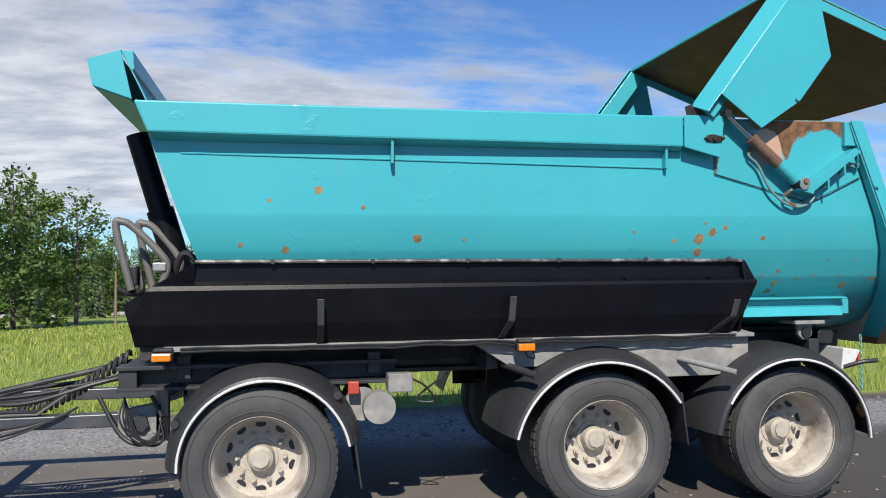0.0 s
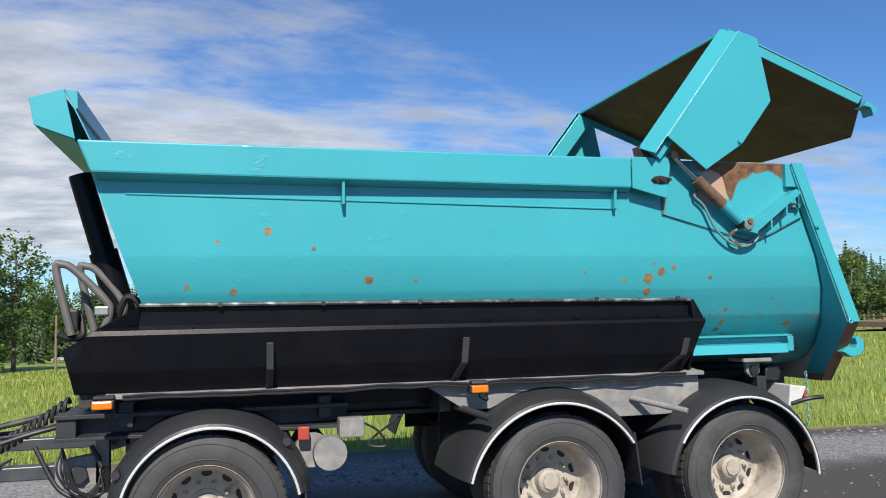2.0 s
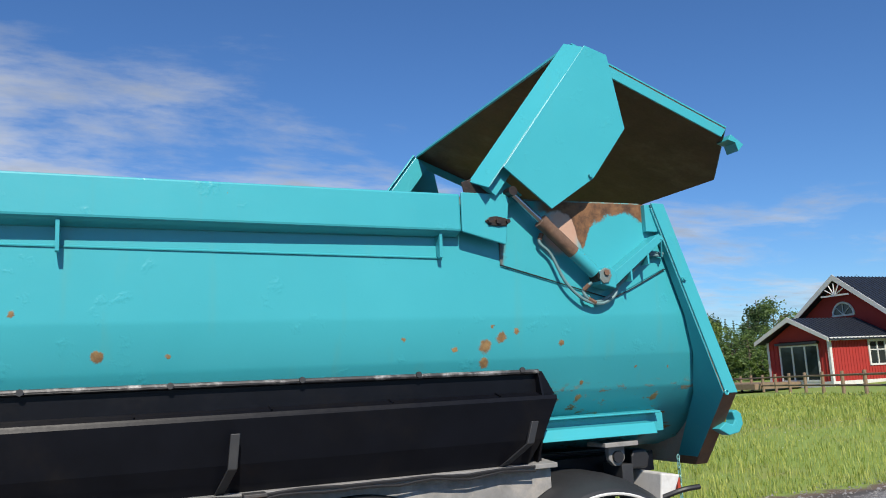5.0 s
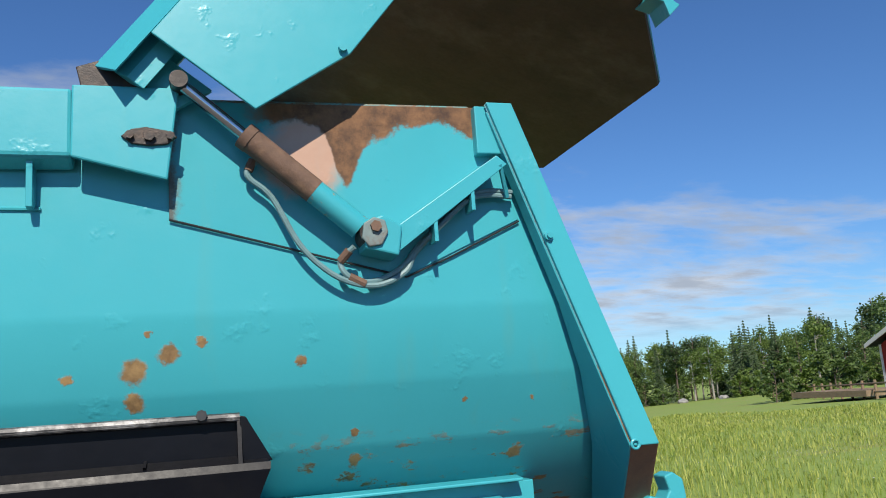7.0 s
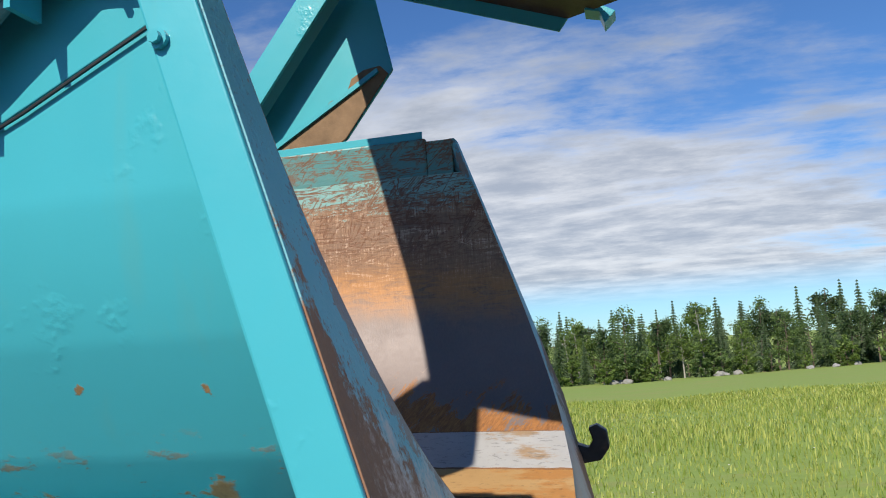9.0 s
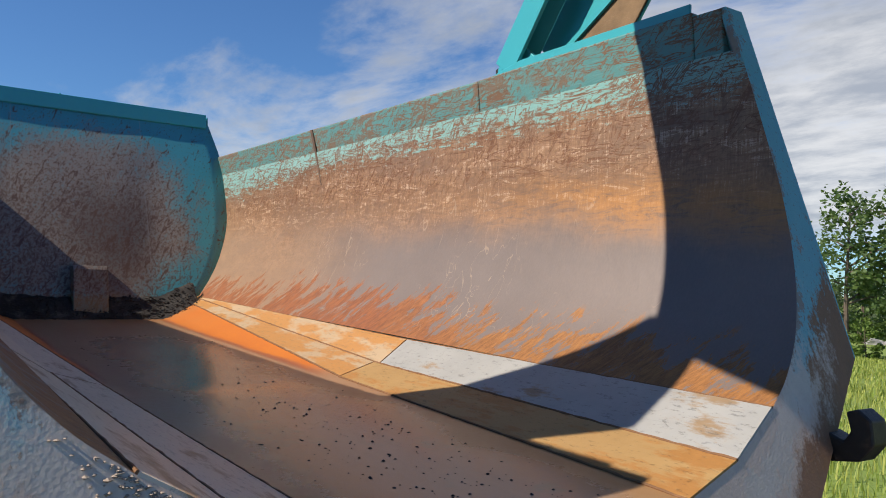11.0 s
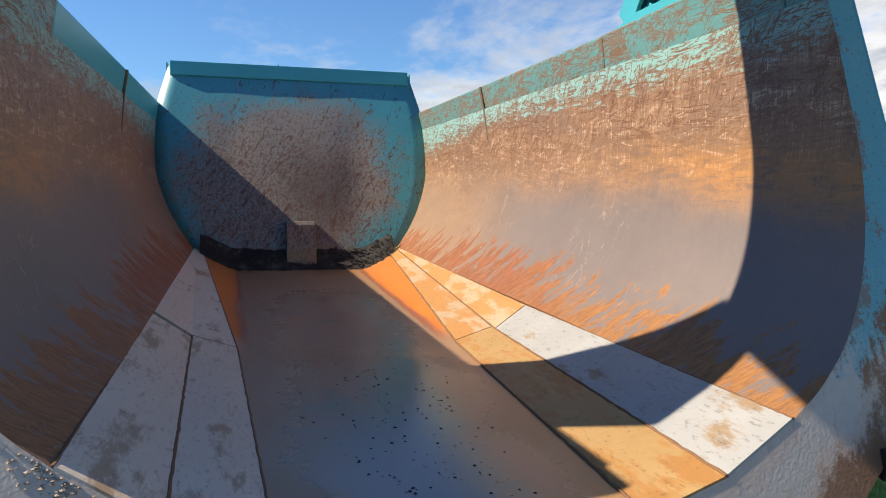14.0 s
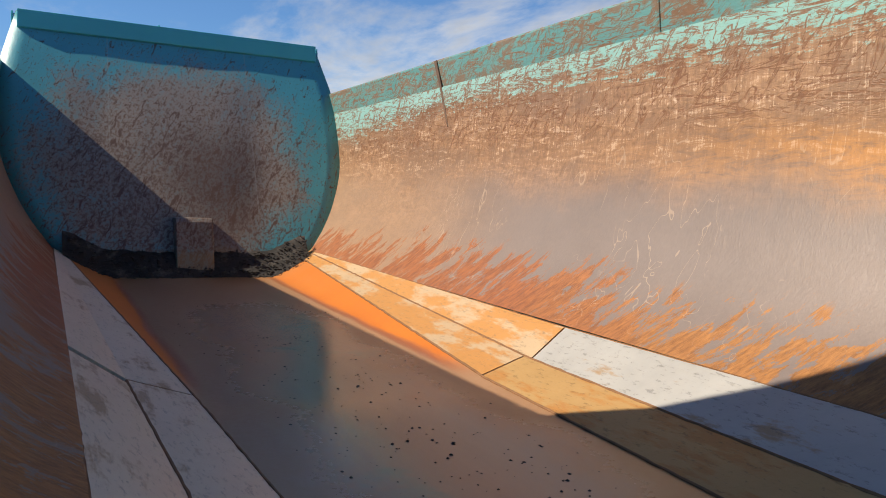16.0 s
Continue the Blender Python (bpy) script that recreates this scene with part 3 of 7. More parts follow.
    feed(nt, bsdf, col, mth(nt, "ADD", 0.5, mth(nt, "MULTIPLY", rust, 0.25)), 0.0, hgt, 0.32, 0.002, tone=1.0)
    return m


def leaf_mat(name, a, b):
    m, nt, bsdf, pos = material(name)
    rnd = nd(nt, "ShaderNodeNewGeometry").outputs["Random Per Island"]
    own = nd(nt, "ShaderNodeObjectInfo").outputs["Random"]
    col = mixc(nt, rnd, a, b)
    col = mixc(nt, mth(nt, "MULTIPLY", own, 0.4), col, tuple(c * 0.6 for c in a))
    feed(nt, bsdf, col, 0.6)
    tr = nd(nt, "ShaderNodeBsdfTranslucent", {"Color": col})
    mx = nd(nt, "ShaderNodeMixShader", {0: 0.3, 1: bsdf.outputs[0], 2: tr.outputs[0]})
    nt.links.new(mx.outputs[0], nt.nodes["Material Output"].inputs[0])
    return m


def ground_mat(name):
    """Dark gritty yard, a strip of grey crushed stone along its edge, then meadow."""
    m, nt, bsdf, pos = material(name)
    sp = nd(nt, "ShaderNodeSeparateXYZ", {0: pos})
    x, y = sp.outputs[0], sp.outputs[1]
    edge = mth(nt, "ADD", mth(nt, "ADD", y, mth(nt, "MULTIPLY", x, 0.06)), mth(nt, "MULTIPLY", mth(nt, "SUBTRACT", noise_of(nt, pos, 1.4, 6.0, 0.65), 0.5), 0.9))
    grit = noise_of(nt, pos, 130.0, 3.0, 0.7)
    stone = nd(nt, "ShaderNodeTexVoronoi", {"Vector": pos, "Scale": 46.0}).outputs["Color"]
    stone_v = nd(nt, "ShaderNodeSeparateXYZ", {0: stone}).outputs[0]
    patch = noise_of(nt, pos, 0.9, 6.0, 0.6)
    yard = mixc(nt, patch, (0.10, 0.09, 0.08), (0.22, 0.195, 0.172))
    yard = mixc(nt, mth(nt, "MULTIPLY", step(nt, grit, 0.55, 0.75), 0.55), yard, (0.30, 0.28, 0.255))
    sand = step(nt, noise_of(nt, pos, 0.55, 5.0, 0.6, stretch=(1, 1, 1), shift=(6.3, 2, 0)), 0.53, 0.66)
    yard = mixc(nt, mth(nt, "MULTIPLY", sand, 0.6), yard, (0.20, 0.16, 0.125))
    yard = mixc(nt, mth(nt, "MULTIPLY", step(nt, mth(nt, "ADD", x, mth(nt, "MULTIPLY", patch, 2.0)), -0.6, 1.6), 0.85), yard, (0.062, 0.056, 0.049))
    gravel = mixc(nt, stone_v, (0.14, 0.138, 0.135), (0.50, 0.49, 0.475))
    near = mth(nt, "MULTIPLY", mth(nt, "MULTIPLY", step(nt, edge, 0.8, 1.7), step(nt, edge, 3.0, 2.3)), 0.75)
    yard = mixc(nt, near, yard, gravel)
    soil = step(nt, edge, 2.9, 3.15)
    yard = mixc(nt, soil, yard, (0.16, 0.11, 0.075))
    g1 = noise_of(nt, pos, 0.16, 5.0, 0.6)
    g2 = noise_of(nt, pos, 5.0, 7.0, 0.75)
    g3 = noise_of(nt, pos, 1.0, 6.0, 0.7, stretch=(0.5, 1.6, 1), shift=(3, 1, 1))
    grass = mixc(nt, g2, (0.16, 0.25, 0.036), (0.34, 0.44, 0.09))
    grass = mixc(nt, step(nt, mth(nt, "ADD", mth(nt, "MULTIPLY", g1, 0.5), mth(nt, "MULTIPLY", g3, 0.5)), 0.48, 0.66), grass, (0.31, 0.32, 0.09))
    col = mixc(nt, step(nt, edge, 3.15, 3.4), yard, grass)
    hgt = mixc(nt, step(nt, edge, 3.1, 3.4), stone_v, g2)
    feed(nt, bsdf, col, 0.9, 0.0, hgt, 0.5, 0.02)
    return m


SPOTS = [(-0.44, 1.79, 0.045), (-0.34, 1.84, 0.036), (-0.44, 1.7, 0.034), (-0.62, 1.78, 0.023), (0.05, 1.8, 0.018), (-2.43, 1.8, 0.034), (-3.06, 2.11, 0.03), (-3.37, 2.04, 0.019), (-2.78, 2.0, 0.016), (-3.27, 1.73, 0.027), (-3.55, 1.76, 0.019), (-2.11, 1.79, 0.015), (-0.92, 1.84, 0.015), (-0.25, 1.87, 0.018), (0.83, 1.63, 0.012), (0.59, 1.64, 0.010), (0.23, 1.47, 0.024), (0.79, 1.45, 0.028), (0.22, 1.56, 0.014), (-0.4, 1.9, 0.012)]
M_SIDE = teal_paint("turquoise_paint_side", SPOTS, 0.12, low_rust=True)
M_TEAL = teal_paint("turquoise_paint", (), 0.25)
M_CHIP = teal_paint("turquoise_paint_chipped", (), 0.75)
M_UPPER = teal_paint("turquoise_paint_rusted_top", (), 0.2, rust_top=2.625)
M_LINER = liner("scoured_steel_liner")
M_SCRAPED = scraped_rail("turquoise_paint_scraped")
M_MUD = plain("dried_mud", (0.27, 0.17, 0.095), 0.95, 0.0, 0.5, 16.0, bumpy=0.7)
M_FLOOR = floor_steel("floor_steel")
M_GREY = steel_plate("bare_grey_plate", (0.25, 0.245, 0.235), (0.45, 0.44, 0.42), (0.36, 0.22, 0.10), 0.3)
M_OCHRE = steel_plate("ochre_rusty_plate", (0.29, 0.165, 0.06), (0.48, 0.30, 0.125), (0.46, 0.20, 0.05), 0.5, 0.6)
M_ORANGE = steel_plate("orange_rusty_plate", (0.40, 0.28, 0.17), (0.52, 0.38, 0.24), (0.56, 0.24, 0.05), 0.66, 0.5)
# worn, rust-stained plate with its colour raised to brighten the shaded near side
M_TAUPE = steel_plate("shade_lifted_plate", (0.56, 0.46, 0.36), (0.78, 0.66, 0.53), (0.46, 0.28, 0.14), 0.40, 0.42)
M_FRONT = front_wall_paint("front_wall_paint")
M_FLANGE = worn_flange("worn_flange")
M_WELD = plain("rusty_weld", (0.24, 0.115, 0.05), 0.8, 0.0, 0.5, 30.0, bumpy=0.5)
M_RUST = plain("brown_rust", (0.17, 0.10, 0.066), 0.8, 0.0, 0.6, 22.0, dirt=(0.33, 0.20, 0.11, 0.6), bumpy=0.8)
M_OILY = plain("oily_dark_steel", (0.035, 0.026, 0.021), 0.45, 0.3, 0.5, 30.0, dirt=(0.15, 0.085, 0.05, 0.6), bumpy=0.5)
M_GATEIN = plain("rust_stained_gate", (0.075, 0.042, 0.025), 0.6, 0.0, 0.7, 5.0, dirt=(0.16, 0.125, 0.085, 0.7), bumpy=0.35)
M_BLACK = plain("black_paint", (0.005, 0.0058, 0.009), 0.38, 0.0, 0.5, 5.0, dirt=(0.016, 0.014, 0.013, 0.5), spec=0.18)
M_FRAME = plain("dusty_dark_frame", (0.030, 0.032, 0.036), 0.6, 0.0, 0.4, 6.0, dirt=(0.16, 0.14, 0.12, 0.6))
M_BAR = plain("worn_bar_paint", (0.075, 0.082, 0.095), 0.4, 0.3, 0.4, 8.0, dirt=(0.16, 0.15, 0.14, 0.6))
M_PIPE = plain("dusty_grey_pipe", (0.15, 0.145, 0.14), 0.55, 0.0, 0.35, 14.0, dirt=(0.24, 0.21, 0.18, 0.5))
M_DUSTY = plain("grey_dust_coat", (0.26, 0.255, 0.245), 0.85, 0.0, 0.6, 9.0, dirt=(0.46, 0.42, 0.37, 0.8), bumpy=0.4)
M_PLASTIC = plain("black_plastic", (0.034, 0.035, 0.038), 0.45, 0.0, 0.3, 4.0, dirt=(0.06, 0.058, 0.055, 0.6), spec=0.35)
M_RUBBER = plain("tyre_rubber", (0.06, 0.061, 0.063), 0.7, 0.0, 0.35, 8.0, dirt=(0.12, 0.112, 0.10, 0.55), bumpy=0.3)
M_RIM = plain("cream_rim", (0.54, 0.49, 0.42), 0.6, 0.0, 0.3, 12.0, dirt=(0.15, 0.10, 0.07, 0.7), bumpy=0.3)
M_HUB = plain("dusty_hub", (0.50, 0.45, 0.38), 0.7, 0.0, 0.3, 14.0, dirt=(0.34, 0.29, 0.24, 0.6), bumpy=0.3)
M_WHITE = plain("white_trim", (0.74, 0.73, 0.70), 0.55, 0.0, 0.1, 14.0, dirt=(0.4, 0.38, 0.35, 0.4))
M_CHROME = plain("polished_rod", (0.55, 0.56, 0.58), 0.14, 1.0, 0.08, 20.0, bumpy=0.02)
M_CYL = teal_paint("cylinder_paint_rusting", (), 1.6)
M_HOSE = plain("grey_hose", (0.17, 0.30, 0.31), 0.5, 0.0, 0.25, 25.0, dirt=(0.13, 0.12, 0.11, 0.5))
M_CABLE = plain("black_cable", (0.02, 0.02, 0.022), 0.5, 0.0, 0.3, 20.0)
M_AMBER = plain("amber_lens", (0.85, 0.23, 0.015), 0.2, 0.0, 0.1, 30.0, bumpy=0.05)
M_FADED = plain("faded_amber", (0.42, 0.20, 0.09), 0.5, 0.0, 0.2, 20.0, dirt=(0.3, 0.22, 0.16, 0.6))
M_EDGE = plain("scuffed_edge", (0.05, 0.05, 0.052), 0.5, 0.2, 0.4, 20.0, dirt=(0.55, 0.54, 0.52, 0.9))
M_BARE = plain("worn_bare_steel", (0.20, 0.27, 0.26), 0.55, 0.2, 0.4, 30.0, dirt=(0.20, 0.11, 0.06, 0.8), bumpy=0.4)
M_REDLENS = plain("red_connector", (0.5, 0.07, 0.04), 0.4, 0.0, 0.2, 20.0)
M_ALU = plain("dull_aluminium", (0.42, 0.42, 0.42), 0.45, 0.6, 0.3, 18.0, dirt=(0.2, 0.17, 0.14, 0.6))
M_PEBBLE = plain("pebble", (0.27, 0.26, 0.25), 0.85, 0.0, 0.55, 3.0, bumpy=0.3)
M_DARKDIRT = plain("dark_grit", (0.032, 0.028, 0.026), 0.95, 0.0, 0.6, 25.0, dirt=(0.22, 0.19, 0.16, 0.5), bumpy=0.7)
M_CAKE = plain("pale_dried_dirt", (0.44, 0.35, 0.28), 0.95, 0.0, 0.4, 20.0, bumpy=0.5)
M_GROUND = ground_mat("yard_and_meadow")
M_BARK = plain("bark", (0.16, 0.12, 0.09), 0.9, 0.0, 0.5, 6.0, bumpy=0.6)
M_BIRCHBARK = plain("pale_bark", (0.42, 0.39, 0.35), 0.85, 0.0, 0.4, 5.0, dirt=(0.08, 0.07, 0.06, 0.7), bumpy=0.4)
M_LEAF = leaf_mat("birch_leaves", (0.10, 0.18, 0.03), (0.24, 0.34, 0.07))
M_LEAF2 = leaf_mat("aspen_leaves", (0.085, 0.16, 0.04), (0.19, 0.28, 0.07))
M_NEEDLE = leaf_mat("spruce_needles", (0.042, 0.088, 0.028), (0.10, 0.165, 0.048))
M_GRASS = leaf_mat("grass_blades", (0.23, 0.34, 0.045), (0.62, 0.62, 0.16))
M_REDWALL = plain("falu_red_boards", (0.40, 0.028, 0.022), 0.8, 0.0, 0.2, 3.0)
M_ROOF = plain("black_metal_roof", (0.022, 0.026, 0.034), 0.35, 0.0, 0.2, 3.0)
M_GLASS = plain("dark_window_glass", (0.03, 0.04, 0.04), 0.06, 0.0, 0.3, 1.0, bumpy=0.01)
M_WOOD = plain("weathered_fence_wood", (0.27, 0.19, 0.12), 0.85, 0.0, 0.35, 5.0, bumpy=0.4)
M_STONE = plain("field_stone", (0.33, 0.32, 0.30), 0.9, 0.0, 0.4, 3.0, bumpy=0.6)
M_BLUE = plain("blue_chain", (0.20, 0.45, 0.42), 0.5, 0.2, 0.4, 30.0)

# ---- shapes ----


def box(x0, x1, y0, y1, z0, z1):
    v = [(x, y, z) for x in (x0, x1) for y in (y0, y1) for z in (z0, z1)]
    return v, [(0, 1, 3, 2), (4, 6, 7, 5), (0, 4, 5, 1), (2, 3, 7, 6), (0, 2, 6, 4), (1, 5, 7, 3)]


def prism(poly, axis, a, b):
    """A polygon, given in the two other axes in order, drawn out along axis from a to b."""
    def put(p, d):
        return (d, p[0], p[1]) if axis == "x" else (p[0], d, p[1]) if axis == "y" else (p[0], p[1], d)
    n = len(poly)
    v = [put(p, a) for p in poly] + [put(p, b) for p in poly]
    f = [tuple(range(n)), tuple(range(2 * n - 1, n - 1, -1))]
    return v, f + [(i, i + n, (i + 1) % n + n, (i + 1) % n) for i in range(n)]


def tube(points, r, n=10, r1=None, cap=True):
    """A round bar along a line of points, tapering from r to r1."""
    pts = [Vector(p) for p in points]
    v, f = [], []
    side = None
    for i, p in enumerate(pts):
        d = (pts[min(i + 1, len(pts) - 1)] - pts[max(i - 1, 0)]).normalized()
        if side is None:
            side = d.orthogonal().normalized()
        side = (side - d * side.dot(d)).normalized()
        up = d.cross(side)
        rr = r if r1 is None else r + (r1 - r) * i / (len(pts) - 1)
        v += [tuple(p + (side * math.cos(2 * math.pi * k / n) + up * math.sin(2 * math.pi * k / n)) * rr) for k in range(n)]
    for i in range(len(pts) - 1):
        f += [(i * n + k, i * n + (k + 1) % n, (i + 1) * n + (k + 1) % n, (i + 1) * n + k) for k in range(n)]
    if cap:
        f += [tuple(range(n - 1, -1, -1)), tuple(range(len(v) - n, len(v)))]
    return v, f


def arc_points(points, per=8):
    """A smooth line through the points (Catmull-Rom)."""
    P = [Vector(p) for p in points]
    P = [P[0] * 2 - P[1]] + P + [P[-1] * 2 - P[-2]]
    out = []
    for i in range(1, len(P) - 2):
        for k in range(per):
            t = k / per
            a, b, c, d = P[i - 1:i + 3]
            out.append(0.5 * ((2 * b) + (c - a) * t + (2 * a - 5 * b + 4 * c - d) * t * t + (3 * b - a - 3 * c + d) * t ** 3))
    return out + [P[-2]]


def spin(profile, n, center, axis="y"):
    """A profile of (radius, along) turned round an axis through center."""
    v, f = [], []
    m = len(profile)
    for k in range(n):
        c, s = math.cos(2 * math.pi * k / n), math.sin(2 * math.pi * k / n)
        for r, d in profile:
            p = (r * c, d, r * s) if axis == "y" else (d, r * c, r * s) if axis == "x" else (r * c, r * s, d)
            v.append((center[0] + p[0], center[1] + p[1], center[2] + p[2]))
    for k in range(n):
        for i in range(m - 1):
            f.append((k * m + i, k * m + i + 1, (k + 1) % n * m + i + 1, (k + 1) % n * m + i))
    return v, f


def merge(*parts):
    v, f = [], []
    for pv, pf in parts:
        o = len(v)
        v += [tuple(p) for p in pv]
        f += [tuple(i + o for i in q) for q in pf]
    return v, f


def turn_mesh(g, fn):
    return [fn(p) for p in g[0]], g[1]


def part(name, g, mat, parent=None, label="", bevel=0.0, smooth=False, shell=0.0):
    """One mesh object from (vertices, faces), under a thing or a part."""
    me = bpy.data.meshes.new(name)
    me.from_pydata([tuple(p) for p in g[0]], [], g[1])
    bm = bmesh.new()
    bm.from_mesh(me)
    bmesh.ops.recalc_face_normals(bm, faces=bm.faces)
    bm.to_mesh(me)
    bm.free()
    me.materials.append(mat)
    ob = new(name, me)
    if smooth:
        for p in me.polygons:
            p.use_smooth = True
        me.set_sharp_from_angle(angle=radians(32))
    if shell:
        s = ob.modifiers.new("shell", "SOLIDIFY")
        s.thickness, s.offset = shell, 0.0
    if bevel:
        b = ob.modifiers.new("bevel", "BEVEL")
        b.width, b.segments, b.limit_method, b.angle_limit = bevel, 2, "ANGLE", radians(40)
    if parent:
        ob.parent = parent
    if label:
        tagged(ob, label)
    return ob


def raw(name, verts, faces, mat):
    """A large joined mesh with no clean-up."""
    me = bpy.data.meshes.new(name)
    me.from_pydata(verts, [], faces)
    me.materials.append(mat)
    return new(name, me)


def empty(name, label, category, group="", at=(0, 0, 0)):
    ob = new(name)
    ob.location = at
    ob.empty_display_size = 0.2
    return tagged(ob, label, category, group)


# ---- ground ----


def height(x, y):
    """The yard is level; the meadow falls away beyond it and rises a little to the east."""
    k = min(1.0, max(0.0, (y - 3.0) / 6.0))
    k = k * k * (3 - 2 * k)
    return -0.07 + k * (-0.035 * min(max(0.0, y - 4.0), 130.0) + 0.03 * min(max(0.0, x), 90.0)) + k * 0.12 * noise.noise((x * 0.06, y * 0.06, 0.3)) * min(1.0, y / 30)


def line_steps(far, fine, reach):
    out, d, s = [0.0], 0.0, fine
    while d < far:
        d += s
        out.append(d)
        if d > reach:
            s *= 1.25
    return sorted({-p for p in out} | set(out))


xs, ys = line_steps(2500, 1.0, 40), line_steps(2500, 1.0, 40)
gv = [(x, y, height(x, y)) for y in ys for x in xs]
nx = len(xs)
gf = [(j * nx + i, j * nx + i + 1, (j + 1) * nx + i + 1, (j + 1) * nx + i) for j in range(len(ys) - 1) for i in range(nx - 1)]
ground = raw("ground", gv, gf, M_GROUND)
for p in ground.data.polygons:
    p.use_smooth = True
tagged(ground, "dark gravel yard running into a sunlit green meadow", "ground", kind="structure")

# ---- dump trailer ----
trailer = empty("dump_trailer", "three-axle dump trailer with worn turquoise body and black chassis", "trailer")


def front_x(z):
    return -4.275 + (2.982 - z) * 0.497


def rear_x(z):
    return 0.790 + (2.624 - z) * 0.333


# half widths and heights of the body's inside, at its rear lip and at its front wall
REAR_IN = [(1.176, 2.47), (1.179, 2.20), (1.170, 1.95), (1.118, 1.72), (1.030, 1.54), (0.925, 1.42), (0.820, 1.342)]
FRONT_IN = [(1.095, 2.47), (1.095, 2.24), (1.07, 2.02), (0.985, 1.79), (0.90, 1.635), (0.84, 1.55), (0.785, 1.475)]
WELD2_R, WELD2_F = (0.617, 1.228), (0.772, 1.466)
EDGE_R, EDGE_F = (0.405, 1.162), (0.715, 1.432)
# the floor's lines bend where the front ramp ends
BEND = 0.61
BENDS = {WELD2_R: (0.658, 1.279), EDGE_R: (0.474, 1.224), REAR_IN[-1]: (0.812, 1.380)}


def along(rear_p, front_p, s, side, lift=0.0):
    """A point on the line from a front profile point (s = 0) to the rear one (s = 1), on one side."""
    mid = BENDS.get(rear_p)
    if mid and s < BEND:
        w, z = (front_p[i] + (mid[i] - front_p[i]) * s / BEND for i in (0, 1))
    elif mid:
        w, z = (mid[i] + (rear_p[i] - mid[i]) * (s - BEND) / (1 - BEND) for i in (0, 1))
    else:
        w, z = (front_p[i] + (rear_p[i] - front_p[i]) * s for i in (0, 1))
    x = front_x(front_p[1]) + (rear_x(rear_p[1]) - front_x(front_p[1])) * s
    return (x, side * w, z + lift)


def skin_x(z):
    return -4.163 + (2.63 - z) * 0.361


def strip(pairs, side, s0=0.0, s1=1.0, n=8, lift=0.0, skin=False):
    """A sheet over (rear, front) profile pairs, from s0 to s1 of the body's length."""
    m = len(pairs)
    v = [along(r, f, s0 + (s1 - s0) * k / n, side, lift) for k in range(n + 1) for r, f in pairs]
    if skin:
        v = [(x + (skin_x(f[1]) - front_x(f[1])) * (1 - (i // m) / n), y, z) for i, ((x, y, z), (r, f)) in enumerate(zip(v, pairs * (n + 1)))]
    return v, [(k * m + i, k * m + i + 1, (k + 1) * m + i + 1, (k + 1) * m + i) for k in range(n) for i in range(m - 1)]


def smooth_profile(P, per=6):
    return [(p[0], p[1]) for p in arc_points([(w, z, 0) for w, z in P], per)]


IN_PAIRS = list(zip(smooth_profile(REAR_IN), smooth_profile(FRONT_IN)))
OUT_R = [(1.190, 2.44), (1.197, 1.965), (1.196, 1.935), (1.160, 1.73), (1.150, 1.705), (1.070, 1.53), (1.055, 1.505), (0.90, 1.345), (0.66, 1.165), (0.43, 1.10), (0.0, 1.10)]
OUT_F = [(1.125, 2.44), (1.12, 1.965), (1.118, 1.935), (1.055, 1.73), (1.045, 1.705), (0.96, 1.545), (0.945, 1.525), (0.86, 1.45), (0.76, 1.37), (0.60, 1.27), (0.0, 1.27)]
OUT_PAIRS = list(zip(OUT_R, OUT_F))

for side in (-1, 1):
    part("side_liner", strip(IN_PAIRS, side, n=41), M_LINER, trailer, "scoured brown steel liner with paint remains and orange rust", smooth=True)
    part("side_shell", strip(OUT_PAIRS, side, n=4, skin=True), M_SIDE, trailer, "turquoise side sheet with rust blotches", smooth=True)
    # floor strips, each in two lengths with a cross joint
    seam_up, seam_lo = 0.615, 0.605
    P6 = (REAR_IN[-1], FRONT_IN[-1])
    W2 = (WELD2_R, WELD2_F)
    ED = (EDGE_R, EDGE_F)
    # the near side takes the paler copy, which offsets its shade
    part("floor_plate", strip([P6, W2], side, seam_up, 1.0, n=41), M_GREY if side > 0 else M_TAUPE, trailer, "bare grey wear plate", shell=0.012)
    if side > 0:
        part("floor_plate", strip([P6, W2], side, 0.0, seam_up - 0.002, n=41), M_ORANGE, trailer, "rust-stained wear plate", shell=0.012)
        part("floor_plate", strip([W2, ED], side, 0.0, seam_lo - 0.002, n=41), M_ORANGE, trailer, "rust-stained wear plate", shell=0.012)
    else:
        part("floor_plate", strip([P6, W2, ED], side, 0.0, seam_lo - 0.002, n=41), M_TAUPE, trailer, "worn plate, paled to lift its shaded side", shell=0.012)
    part("floor_plate", strip([W2, ED], side, seam_lo, 1.0, n=41), M_OCHRE if side > 0 else M_TAUPE, trailer, "ochre rusty wear plate", shell=0.012)
    for k, (r, f) in enumerate((P6, W2, ED)):
        pts = []
        for i in range(73 if k == 1 and side < 0 else 0, 121):
            p = Vector(along(r, f, i / 120, side, 0.004))
            p += Vector((0, noise.noise((i * 0.9, k, side)) * 0.004, noise.noise((i * 0.7, k + 5, side)) * 0.003))
            pts.append(p)
        part("weld_seam", tube(pts, (0.004, 0.006, 0.005)[k], 6), M_WELD, trailer, "rough rusty weld bead", smooth=True)
    for s, (a, b) in ((seam_up, (P6, W2)), (seam_lo, (W2, ED))):
        part("weld_seam", tube([along(*a, s, side, 0.003), along(*b, s, side, 0.003)], 0.004, 6), M_WELD, trailer)

